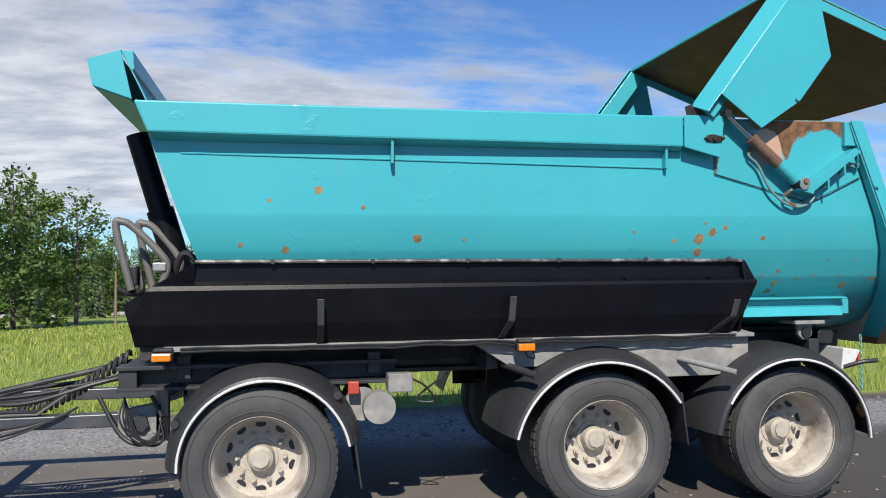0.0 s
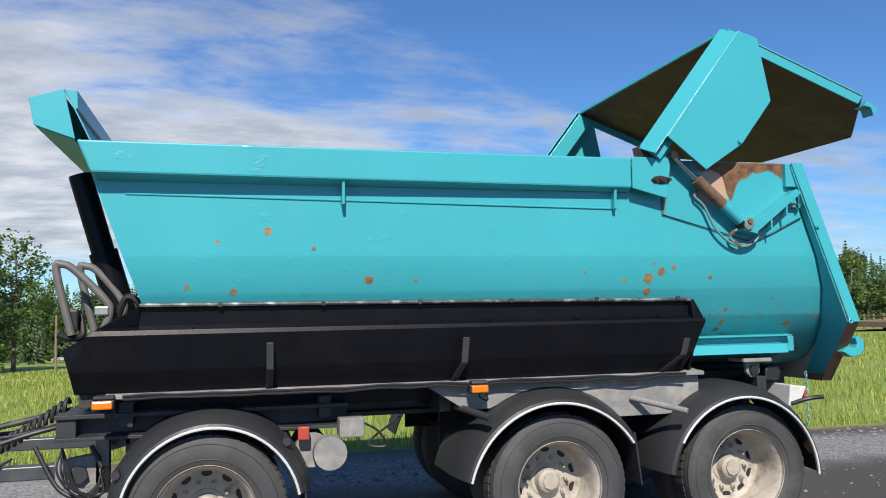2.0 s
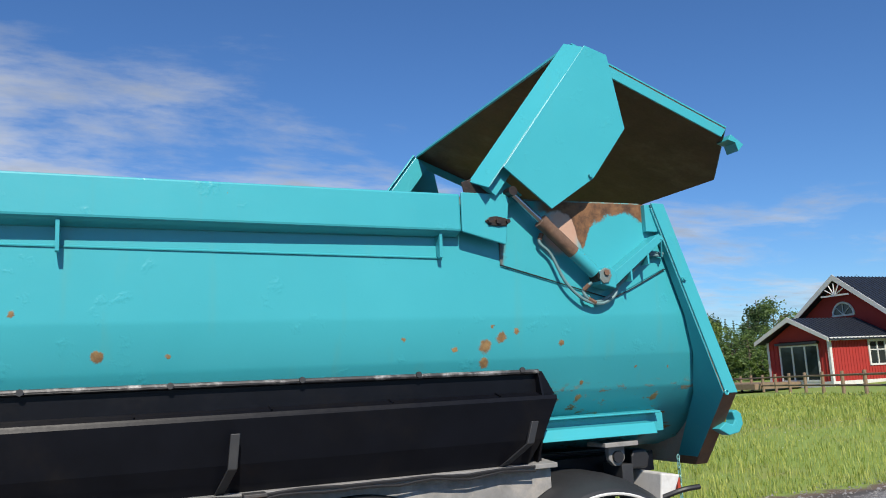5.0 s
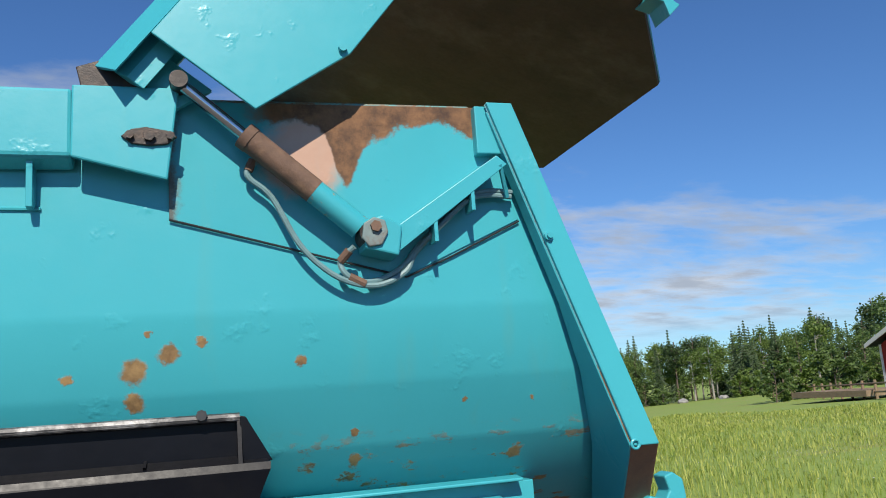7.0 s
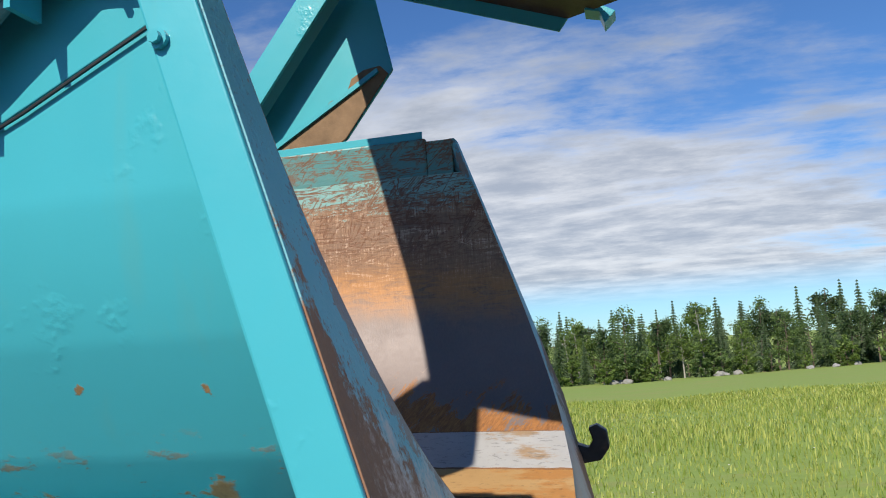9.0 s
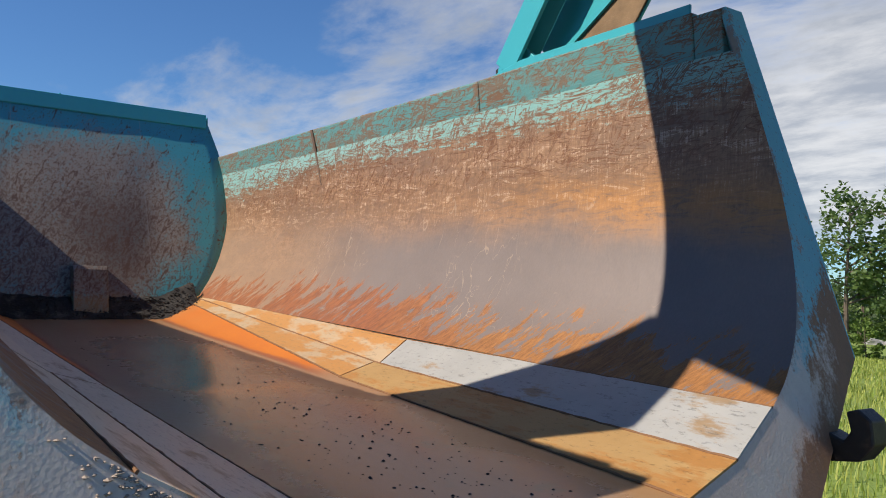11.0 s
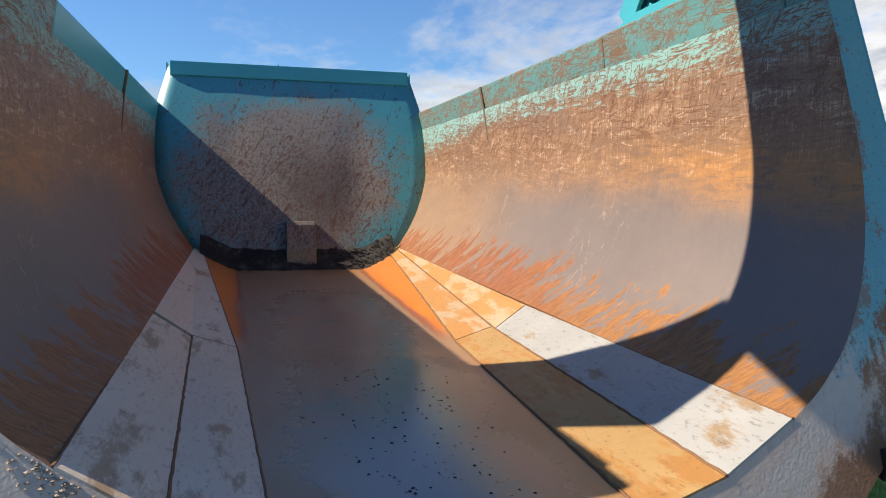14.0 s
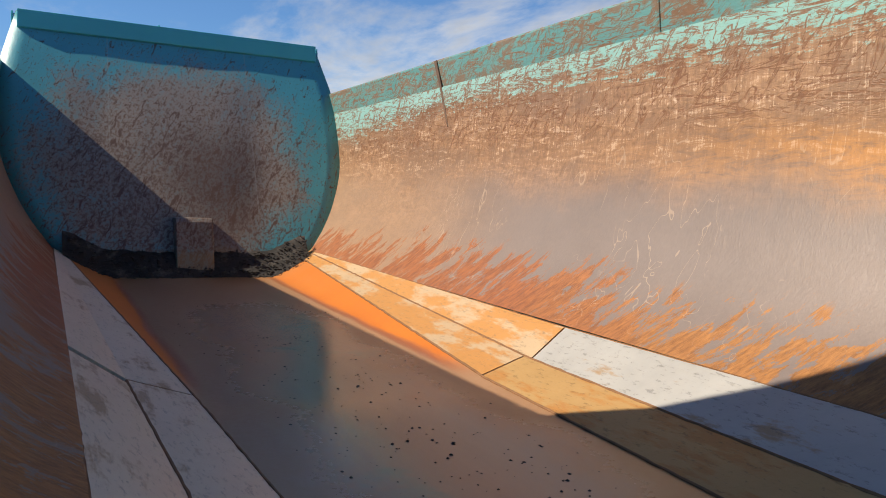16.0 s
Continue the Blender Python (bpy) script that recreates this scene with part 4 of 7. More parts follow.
# floor sheet between the strips
fv, ff, n, m = [], [], 41, 20
for k in range(n + 1):
    q = k / n
    a, b = along(EDGE_R, EDGE_F, q, -1), along(EDGE_R, EDGE_F, q, 1)
    ramp = 0.02 + 0.20 * max(0.0, 1 - q / 0.66) ** 1.2
    low = 0.002 + 0.105 * max(0.0, 1 - q / 0.66)
    for i in range(m + 1):
        t = -1 + 2 * i / m
        y = b[1] * (abs(t) ** 0.8) * (1 if t > 0 else -1)
        dip = min(1.0, (b[1] - abs(y)) / ramp)
        fv.append((b[0], y, b[2] + 0.003 - low * dip - 0.004 * (1 - t * t)))
ff = [(k * (m + 1) + i, k * (m + 1) + i + 1, (k + 1) * (m + 1) + i + 1, (k + 1) * (m + 1) + i) for k in range(n) for i in range(m)]
part("floor_sheet", (fv, ff), M_FLOOR, trailer, "damp brown steel floor with vivid orange rust along its sides", smooth=True)

# front wall: a dished sheet with two shallow creases, a folded top band and the hood in front of it
rows = 22
wv, wf = [], []
zs = [1.28 + (2.982 - 1.28) * j / rows for j in range(rows + 1)]


def wall_half(z):
    P = [(0.50, 1.28), (0.715, 1.43), (0.785, 1.475)] + list(reversed(FRONT_IN))[1:] + [(1.09, 2.62), (1.0, 2.982)]
    for (w0, z0), (w1, z1) in zip(P, P[1:]):
        if z0 <= z <= z1:
            return w0 + (w1 - w0) * (z - z0) / (z1 - z0)
    return P[0][0] if z < P[0][1] else P[-1][0]


cols = 20
for z in zs:
    w = wall_half(z) + 0.006
    for i in range(cols + 1):
        t = -1 + 2 * i / cols
        yy = t * w
        dent = 0.018 * math.exp(-((yy - 0.28) ** 2 + (z - 2.02) ** 2) / 0.03) - 0.03 * max(0.0, 1 - abs(abs(yy) - 0.50) / 0.12) * min(1.0, max(0.0, (2.75 - z) / 0.3))
        wv.append((front_x(z) + dent * 0.5 + 0.006 * noise.noise((yy * 3, z * 3, 2.0)), yy, z))
wf = [(j * (cols + 1) + i, j * (cols + 1) + i + 1, (j + 1) * (cols + 1) + i + 1, (j + 1) * (cols + 1) + i) for j in range(rows) for i in range(cols)]
part("front_wall", (wv, wf), M_FRONT, trailer, "scratched turquoise front wall worn brown in the middle", smooth=True, shell=0.008)
part("top_fold", prism([(front_x(2.87) + 0.022, 2.872), (front_x(2.87) + 0.008, 2.863), (front_x(2.985) + 0.002, 2.972), (front_x(2.985), 2.985), (front_x(2.87) + 0.016, 2.984)], "y", -0.998, 0.998), M_TEAL, trailer, bevel=0.003)
hood = [(-4.468, 2.916), (-4.272, 2.980), (-4.205, 2.672), (-4.438, 2.752)]
for side in (-1, 1):
    part("hood_cheek", prism(hood, "y", side * 1.022, side * 1.034), M_CHIP, trailer, "chipped turquoise cheek plate beside the front wall", bevel=0.003)
part("front_hood", prism([hood[0], (hood[0][0] + 0.012, hood[0][1] - 0.012), (hood[3][0] + 0.012, hood[3][1] + 0.002), hood[3]], "y", -1.02, 1.02), M_CHIP, trailer, "chipped turquoise hood over the front wall", bevel=0.003)
part("hood_top", prism([(-4.455, 2.917), (-4.292, 2.970), (-4.290, 2.958), (-4.455, 2.905)], "y", -1.02, 1.02), M_CHIP, trailer, bevel=0.003)
part("hood_bottom", prism([(-4.425, 2.754), (-4.215, 2.682), (-4.215, 2.670), (-4.425, 2.742)], "y", -1.02, 1.02), M_TEAL, trailer, bevel=0.003)
part("front_skin", ([(skin_x(z) + 0.004, y, z) for z, w in ((1.40, 0.62), (1.53, 0.94), (1.72, 1.05), (1.95, 1.11), (2.43, 1.115), (2.66, 1.10)) for y in (-w, w)], [(2 * i, 2 * i + 1, 2 * i + 3, 2 * i + 2) for i in range(5)]), M_TEAL, trailer, shell=0.006)
part("lug", tube([(-4.28, -0.12, 2.97), (-4.28, -0.12, 3.005)], 0.008, 8), M_TEAL, trailer)
part("step_box", prism([(front_x(1.33) - 0.02, 1.33), (front_x(1.33) + 0.06, 1.33), (front_x(1.68) + 0.15, 1.655), (front_x(1.68) + 0.13, 1.68), (front_x(1.68) - 0.02, 1.68)], "y", -0.10, 0.128), M_FRONT, trailer, "small worn box on the front wall's foot", bevel=0.008)

# top rails, both sides


def shell_w(x):
    """Half width of the outer side sheet above its fold."""
    return 1.128 + 0.066 * min(1.0, (x + 4.1) / 4.95)


for side in (-1, 1):
    rail_f = [(1.250, 2.628), (1.250, 2.437), (1.135, 2.405), (1.095, 2.405), (1.095, 2.46), (1.075, 2.628)]
    rail_r = [(1.256, 2.628), (1.256, 2.418), (1.195, 2.395), (1.180, 2.395), (1.172, 2.46), (1.150, 2.628)]
    v = [(-4.163 + 0.42 * (2.628 - z), side * w, z) for w, z in rail_f] + [(-0.60, side * w, z) for w, z in rail_r]
    k = len(rail_f)
    f = [tuple(range(k)), tuple(range(2 * k - 1, k - 1, -1))] + [(i, i + k, (i + 1) % k + k, (i + 1) % k) for i in range(k)]
    part("top_rail", (v, f), M_CHIP if side < 0 else M_SCRAPED, trailer, "turquoise box rail with scraped rusty edge", bevel=0.012)
    v = [(-0.597, side * w, z) for w, z in [(1.196, 2.628), (1.196, 2.46), (1.172, 2.46), (1.150, 2.628)]] + [(0.655, side * w, z) for w, z in [(1.197, 2.640), (1.197, 2.46), (1.178, 2.46), (1.158, 2.640)]]
    f = [(0, 1, 2, 3), (7, 6, 5, 4)] + [(i, i + 4, (i + 1) % 4 + 4, (i + 1) % 4) for i in range(4)]
    part("rear_rail", (v, f), M_SCRAPED, trailer, "scraped turquoise rail end", bevel=0.008)
    part("rail_end", prism([(side * 1.181, 2.455), (side * 1.160, 2.624), (side * 1.24, 2.624), (side * 1.24, 2.455)], "x", 0.657, 0.775), M_CHIP if side < 0 else M_SCRAPED, trailer, bevel=0.004)
    if side > 0:
        part("rail_cap", prism([(-0.56, 2.622), (-0.30, 2.667), (0.64, 2.674), (0.64, 2.625)], "y", 1.164, 1.176), M_TEAL, trailer, "clean turquoise plate edge above the scraped rail", bevel=0.002)
    # hinge box at the rail's end with its slanted foot
    part("hinge_box", prism([(-0.60, 2.634), (-0.30, 2.634), (-0.335, 2.345), (-0.602, 2.413)], "y", side * 1.252, side * 1.270), M_CHIP, trailer, "turquoise hinge plate with rusty bolts", bevel=0.006)
    lug = part("hinge_cover", prism([(-0.465, 2.475), (-0.435, 2.498), (-0.395, 2.505), (-0.335, 2.495), (-0.305, 2.475), (-0.335, 2.452), (-0.385, 2.447), (-0.435, 2.452)], "y", side * 1.270, side * 1.280), M_OILY, trailer, bevel=0.003)
    for bx in (-0.44, -0.385, -0.325):
        part("bolt", tube([(bx, side * 1.280, 2.476), (bx, side * 1.294, 2.476)], 0.013 if bx != -0.385 else 0.018, 6), M_OILY, lug)
    # upper plate behind the hinge
    pl = [(-0.335, 2.615), (0.70, 2.632), (0.80, 2.235), (0.395, 2.05), (-0.335, 2.245)]
    pv = [(x, side * ((1.199 if z > 2.4 else shell_w(x)) + d), z) for d in (-0.008, 0.005) for x, z in pl]
    part("upper_plate", (pv, [(0, 1, 2, 3, 4), (9, 8, 7, 6, 5)] + [(i, i + 5, (i + 1) % 5 + 5, (i + 1) % 5) for i in range(5)]), M_UPPER, trailer, "turquoise plate with rust eating down from its top edge", bevel=0.002)
    # brackets under the rail
    for bx in (-2.60, -0.715):
        part("rail_bracket", prism([(-1.205 * -side, 2.42), (1.232 * side, 2.42), (1.225 * side, 2.275), (1.205 * side, 2.27), (1.16 * side, 2.30), (1.16 * side, 2.42)][1:], "x", bx - 0.009, bx + 0.009), M_CHIP, trailer, bevel=0.002)
    part("seam_line", tube([along((1.199, 2.255), (1.128, 2.33), s, side) for s in (0.01, 0.3, 0.67)], 0.006, 6), M_TEAL, trailer)

# rear flange: box frame round the rear opening
lip = IN_PAIRS
inner = [r for r, f in lip] + [WELD2_R, EDGE_R, (0.0, 1.150)]
inner[0] = (1.165, 2.626)
outer_pts = [(1.252, 2.626), (1.305, 1.457), (0.80, 0.985), (0.0, 0.985)]


def outer_at(k, n):
    """Outer point that goes with inner point k: shared along the polyline by height, then by width."""
    w, z = inner[k]
    if z > 1.60:
        return (1.252 + (2.626 - z) * 0.0453, z)
    t = min(1.0, (k - k0) / (n - 1 - k0)) if n - 1 > k0 else 1.0
    L = [(1.252 + (2.626 - 1.60) * 0.0453, 1.60), (1.305, 1.457), (0.80, 0.985), (0.0, 0.985)]
    lens = [math.dist(a, b) for a, b in zip(L, L[1:])]
    d = t * sum(lens)
    for a, b, q in zip(L, L[1:], lens):
        if d <= q + 1e-9:
            return (a[0] + (b[0] - a[0]) * d / q, a[1] + (b[1] - a[1]) * d / q)
        d -= q
    return L[-1]


k0 = max(k for k, (w, z) in enumerate(inner) if z > 1.60)
for side in (-1, 1):
    n = len(inner)
    outs = [outer_at(k, n) for k in range(n)]
    # snap the two corners of the outer line
    for target in (outer_pts[1], outer_pts[2]):
        j = min(range(n), key=lambda q: math.dist(outs[q], target))
        outs[j] = target
    v = []
    for (w, z), (ow, oz) in zip(inner, outs):
        for dx in (0.0, -0.10):
            v.append((rear_x(z) + dx * (0.25 if dx else 0), side * w, z))
            v.append((rear_x(oz) + dx, side * ow, oz))
    f = []
    for k in range(n - 1):
        a, b = 4 * k, 4 * (k + 1)
        f += [(a, b, b + 1, a + 1), (a + 2, a + 3, b + 3, b + 2), (a + 1, b + 1, b + 3, a + 3), (a, a + 2, b + 2, b)]
    f += [(0, 1, 3, 2), (4 * n - 4, 4 * n - 2, 4 * n - 1, 4 * n - 3)]
    part("rear_flange", (v, f), M_FLANGE, trailer, "rear frame with flaking turquoise paint, rust and caked dirt", bevel=0.004)
    # outer strip of the rib, still painted
    sv = []
    for z in (2.63, 1.457):
        w = 1.249 + (2.626 - z) * 0.0453
        sv += [(rear_x(z) - 0.096, side * (w + 0.002), z), (rear_x(z) - 0.003, side * (w + 0.002), z), (rear_x(z) - 0.003, side * (w + 0.016), z), (rear_x(z) - 0.096, side * (w + 0.016), z)]
    part("rib_strip", (sv, [(0, 1, 2, 3), (7, 6, 5, 4)] + [(i, i + 4, (i + 1) % 4 + 4, (i + 1) % 4) for i in range(4)]), M_CHIP, trailer, "bright turquoise rib face", bevel=0.004)
    rv = []
    for z, w0 in ((2.60, 1.205), (1.94, 1.21), (1.71, 1.165), (1.457, 1.03), (1.04, 0.66)):
        w1 = 1.25 + (2.626 - z) * 0.0453 if z > 1.2 else 0.85
        rv += [(rear_x(z) - 0.092, side * w0, z), (rear_x(z) - 0.092, side * w1, z), (rear_x(z) - 0.104, side * w1, z), (rear_x(z) - 0.104, side * w0, z)]
    part("rib_web", (rv, [(0, 1, 2, 3), (19, 18, 17, 16)] + [(b + i, b + i + 4, b + (i + 1) % 4 + 4, b + (i + 1) % 4) for b in (0, 4, 8, 12) for i in range(4)]), M_TEAL, trailer, bevel=0.003)
    rb = part("rib_bolt", tube([(0.866, side * 1.29, 2.157), (0.866, side * 1.306, 2.157)], 0.010, 8), M_TEAL, trailer)
    part("washer", tube([(0.866, side * 1.286, 2.157), (0.866, side * 1.296, 2.157)], 0.016, 12), M_TEAL, rb)
    ring = [(1.085 + 0.014 * math.cos(a), side * 1.322, 1.463 + 0.014 * math.sin(a)) for a in [2 * math.pi * q / 14 for q in range(15)]]
    part("ring", tube(ring, 0.005, 8), M_TEAL, trailer, smooth=True)
    hook = [(1.10, 1.325), (1.16, 1.365), (1.215, 1.345), (1.235, 1.375), (1.22, 1.425), (1.255, 1.437), (1.292, 1.41), (1.30, 1.345), (1.262, 1.295), (1.18, 1.282)]
    hook = [(x + 0.07, z - 0.095) for x, z in hook]
    part("tail_hook", prism(hook, "y", side * 1.05, side * 1.13), M_CHIP if side < 0 else M_OILY, trailer, "turquoise hook for the tailgate" if side < 0 else "black hook for the tailgate", bevel=0.006)
    # longitudinal sill under the body
    part("sill", merge(prism([(side * 0.98, 1.372), (side * 1.045, 1.366), (side * 1.045, 1.356), (side * 0.98, 1.350)], "x", -0.16, 0.80), prism([(side * 0.97, 1.31), (side * 1.06, 1.30), (side * 1.085, 1.236), (side * 1.07, 1.232), (side * 0.97, 1.24)], "x", -0.17, 0.73), prism([(side * 0.90, 1.35), (side * 0.98, 1.35), (side * 0.98, 1.24), (side * 0.90, 1.24)], "x", -0.17, 0.86)), M_TEAL, trailer, "turquoise folded sill", bevel=0.003)
    # black side skirt
    sk = [(1.205, 1.652), (1.165, 1.640), (1.165, 1.535), (1.232, 1.516), (1.240, 1.498), (1.205, 1.285), (1.14, 1.135)]
    left = [-3.81, -3.83, -4.02, -4.06, -4.09, -4.19, -4.17]
    tipz = [1.652, 1.640, 1.530, 1.505, 1.480, 1.275, 1.15]
    right = [-0.142, -0.142, -0.085, -0.058, -0.060, -0.15, -0.226]
    v = []
    for (w, z), lx, lz in zip(sk, left, tipz):
        v.append((lx, side * w, lz))
    for (w, z), rx in zip(sk, right):
        v.append((rx, side * w, z - 0.012))
    k = len(sk)
    f = [(i, i + 1, i + 1 + k, i + k) for i in range(k - 1)]
    skirt = part("side_skirt", (v, f), M_BLACK, trailer, "glossy black folded side skirt", shell=0.01)
    part("skirt_lip", tube([(-3.81, side * 1.195, 1.655), (-2.0, side * 1.195, 1.650), (-0.142, side * 1.195, 1.64)], 0.013, 8), M_EDGE, skirt, smooth=True)
    part("end_plate", prism([(side * 1.165, 1.63), (side * 1.20, 1.64), (side * 1.24, 1.49), (side * 1.20, 1.27), (side * 1.13, 1.13), (side * 1.04, 1.2), (side * 1.08, 1.45), (side * 1.14, 1.62)], "x", -0.150, -0.138), M_BLACK, skirt)
    part("end_gusset", prism([(-0.142, 1.644), (-0.125, 1.640), (-0.050, 1.508), (-0.142, 1.508)], "y", side * 1.196, side * 1.208), M_BLACK, skirt, bevel=0.003)
    part("nose_plate", ([(-3.81, side * 1.2, 1.65), (-4.228, side * 1.2, 1.398), (-4.19, side * 1.2, 1.27), (-4.05, side * 1.235, 1.49), (-3.82, side * 1.17, 1.54)], [(0, 1, 3, 4), (1, 2, 3)]), M_BLACK, skirt, shell=0.008)
    for q in range(6):
        bx = -3.35 + q * 0.62
        part("bolt", tube([(bx, side * 1.20, 1.652), (bx, side * 1.215, 1.652)], 0.016, 8), M_FRAME, skirt)
        part("gusset", prism([(side * 1.167, 1.535), (side * 1.23, 1.519), (side * 1.20, 1.49), (side * 1.167, 1.49)], "x", bx - 0.16, bx - 0.152), M_BLACK, skirt)
    # lower side plate and ledge of the frame
    part("side_plate", box(-4.18, -0.10, side * 1.085, side * 1.10, 1.135, 1.34), M_BLACK, trailer, "dark side plate above the frame", bevel=0.004)
    for a, b, c, d in ((-2.50, -2.38, 1.17, 1.235), (-2.375, -2.26, 1.17, 1.235), (-2.17, -2.08, 1.165, 1.245)):
        part("type_plate", box(a, b, side * 1.1, side * 1.106, c, d), M_FRAME, trailer, "worn unreadable type plate")
    part("frame_ledge", prism([(side * 0.98, 1.15), (side * 1.185, 1.134), (side * 1.185, 1.108), (side * 0.98, 1.10)], "x", -4.0, -0.05), M_DUSTY, trailer, "dusty ledge of the frame", bevel=0.004)
    web = [(-2.05, 1.10), (-0.06, 1.10)]
    for k in range(40):
        x = -0.06 - 1.74 * k / 39
        arcs = [c[1] + math.sqrt(max(0.0, c[2] ** 2 - (x - c[0]) ** 2)) for c in ((-1.205, 0.348, 0.716), (0.19, 0.376, 0.666))]
        web.append((x, min(1.085, max(0.94 if x < -1.6 else 0.84, *arcs))))
    part("frame_web", prism(web, "y", side * 1.10, side * 1.12), M_DUSTY, trailer, "frame side coated with pale dust", bevel=0.003)
    cab = [(-3.9 + 0.1 * q, side * (1.192 + 0.006 * noise.noise((q * 0.4, side, 1))), 1.124 + 0.014 * noise.noise((q * 0.35, 3, side))) for q in range(38)]
    part("cable", tube(cab, 0.009, 6), M_CABLE, trailer, smooth=True)
    cab2 = [(p[0], p[1] + side * 0.004, p[2] - 0.018 + 0.012 * noise.noise((q * 0.5, 9, 4))) for q, p in enumerate(cab)]
    part("cable", tube(cab2, 0.007, 6), M_CABLE, trailer, smooth=True)
    # upright stops that stand off the frame
    for bx, lean in ((-3.06, 0.0), (-1.83, -0.06), (-0.242, -0.15)):
        v = []
        for z, w, dx in ((1.12, 1.12, lean), (1.17, 1.20, lean * 0.8), (1.26, 1.285, lean * 0.25), (1.42 if lean > -0.1 else 1.375, 1.285, 0.0)):
            v += [(bx + dx - 0.022, side * w, z), (bx + dx + 0.022, side * w, z), (bx + dx + 0.022, side * (w + 0.02), z), (bx + dx - 0.022, side * (w + 0.02), z)]
        f = [(0, 1, 2, 3), (15, 14, 13, 12)] + [(q + i, q + i + 4, q + (i + 1) % 4 + 4, q + (i + 1) % 4) for q in (0, 4, 8) for i in range(4)]
        part("side_stop", (v, f), M_PLASTIC, trailer, "bent dark steel stop", bevel=0.004)

# chassis under the body
for side in (-1, 1):
    # added black sheet, fills the see-through gap where the chassis lies in the dark
    part("gap_panel", box(-1.84, 0.72, side * 0.585, side * 0.60, 0.60, 1.08), M_BLACK, trailer, "added black sheet that keeps the gap behind the wheels dark")
    part("main_beam", prism([(side * 0.42, 1.12), (side * 0.56, 1.12), (side * 0.56, 1.10), (side * 0.50, 1.09), (side * 0.50, 0.90), (side * 0.56, 0.89), (side * 0.56, 0.86), (side * 0.42, 0.86)], "x", -4.25, 0.75), M_FRAME, trailer, "black chassis beam", bevel=0.003)
    part("sub_beam", prism([(side * 0.66, 1.10), (side * 0.80, 1.10), (side * 0.80, 0.98), (side * 0.66, 0.98)], "x", -4.1, 0.9), M_BLACK, trailer, bevel=0.004)
for bx in (-3.9, -2.7, -1.9, -0.7, 0.55):
    part("cross_member", box(bx - 0.04, bx + 0.04, -1.0, 1.0, 0.92, 1.06), M_FRAME, trailer, bevel=0.004)
part("slope_plate", prism([(-2.05, 1.10), (-1.92, 1.10), (-1.55, 0.86), (-1.60, 0.84)], "y", -1.05, 1.05), M_FRAME, trailer, bevel=0.003)
part("underbody", prism([(-3.7, 1.25), (1.0, 1.09), (1.0, 1.07), (-3.7, 1.23)], "y", -0.66, 0.66), M_BLACK, trailer)
for side in (-1, 1):
    part("end_board", prism([(-4.15, 1.34), (-3.6, 1.40), (-3.6, 1.14), (-4.15, 1.14)], "y", side * 0.95, side * 0.965), M_BLACK, trailer)

# steering dolly with drawbar
for side in (-1, 1):
    part("dolly_beam", prism([(side * 0.84, 1.01), (side * 1.02, 1.01), (side * 1.02, 0.985), (side * 0.90, 0.975), (side * 0.90, 0.885), (side * 1.02, 0.875), (side * 1.02, 0.855), (side * 0.84, 0.855)], "x", -4.30, -2.55), M_FRAME, trailer, "dusty dolly frame beam", bevel=0.003)
    part("drawbar", prism([(-7.2, 0.590), (-4.28, 0.578), (-4.28, 0.668), (-7.2, 0.660)], "y", side * 0.62 - 0.05, side * 0.62 + 0.05), M_BAR, trailer, "grey-worn square drawbar tube", bevel=0.008)
    eye = part("drawbar_eye", prism([(-4.33, 0.545), (-4.20, 0.525), (-4.06, 0.565), (-4.06, 0.745), (-4.20, 0.725), (-4.33, 0.705)], "y", side * 0.70, side * 0.80), M_DUSTY, trailer, "rusty dusty drawbar hinge", bevel=0.006)
    part("pin", tube([(-4.19, side * 0.66, 0.625), (-4.19, side * 0.84, 0.625)], 0.055, 6), M_FRAME, eye)
    part("dolly_post", box(-4.10, -4.02, side * 0.70, side * 0.80, 0.50, 0.90), M_DUSTY, trailer, bevel=0.005)
part("turntable", tube([(-3.42, 0, 1.01), (-3.42, 0, 1.11)], 0.62, 40), M_FRAME, trailer, "greasy turntable ring", smooth=True)
part("dolly_cross", box(-4.29, -4.18, -1.0, 1.0, 0.86, 1.0), M_FRAME, trailer, bevel=0.006)
part("draw_cross", box(-5.6, -5.5, -0.62, 0.62, 0.585, 0.66), M_FRAME, trailer, bevel=0.005)
for q in range(3):
    hose = [(-7.0, -0.3 + 0.12 * q, 0.84 - 0.03 * q), (-5.6, -0.45 + 0.1 * q, 0.80 - 0.05 * q), (-5.0, -0.6 + 0.15 * q, 0.74 + 0.03 * q), (-4.5, -0.6 + 0.1 * q, 0.86), (-4.2, -0.5, 0.92)]
    part("brake_hose", tube(arc_points(hose, 8), 0.016, 8), M_CABLE, trailer, smooth=True)
loop = [(-4.45, -0.78, 0.80), (-4.30, -0.84, 0.55), (-4.15, -0.86, 0.50), (-4.05, -0.85, 0.62), (-4.12, -0.82, 0.8)]
part("brake_hose", tube(arc_points(loop, 8), 0.014, 8), M_CABLE, trailer, smooth=True)
coil = []
for i in range(420):
    t = i / 419
    a = t * 2 * math.pi * 34
    base = Vector((-4.33, -0.45, 1.02)).lerp(Vector((-5.6, -0.35, 0.60)), t) + Vector((0, 0, -0.14 * math.sin(math.pi * t)))
    coil.append(base + Vector((0.012, math.cos(a) * 0.042, math.sin(a) * 0.042)))
part("coiled_cable", tube(coil, 0.014, 6), M_FRAME, trailer, "black coiled electric cable", smooth=True)

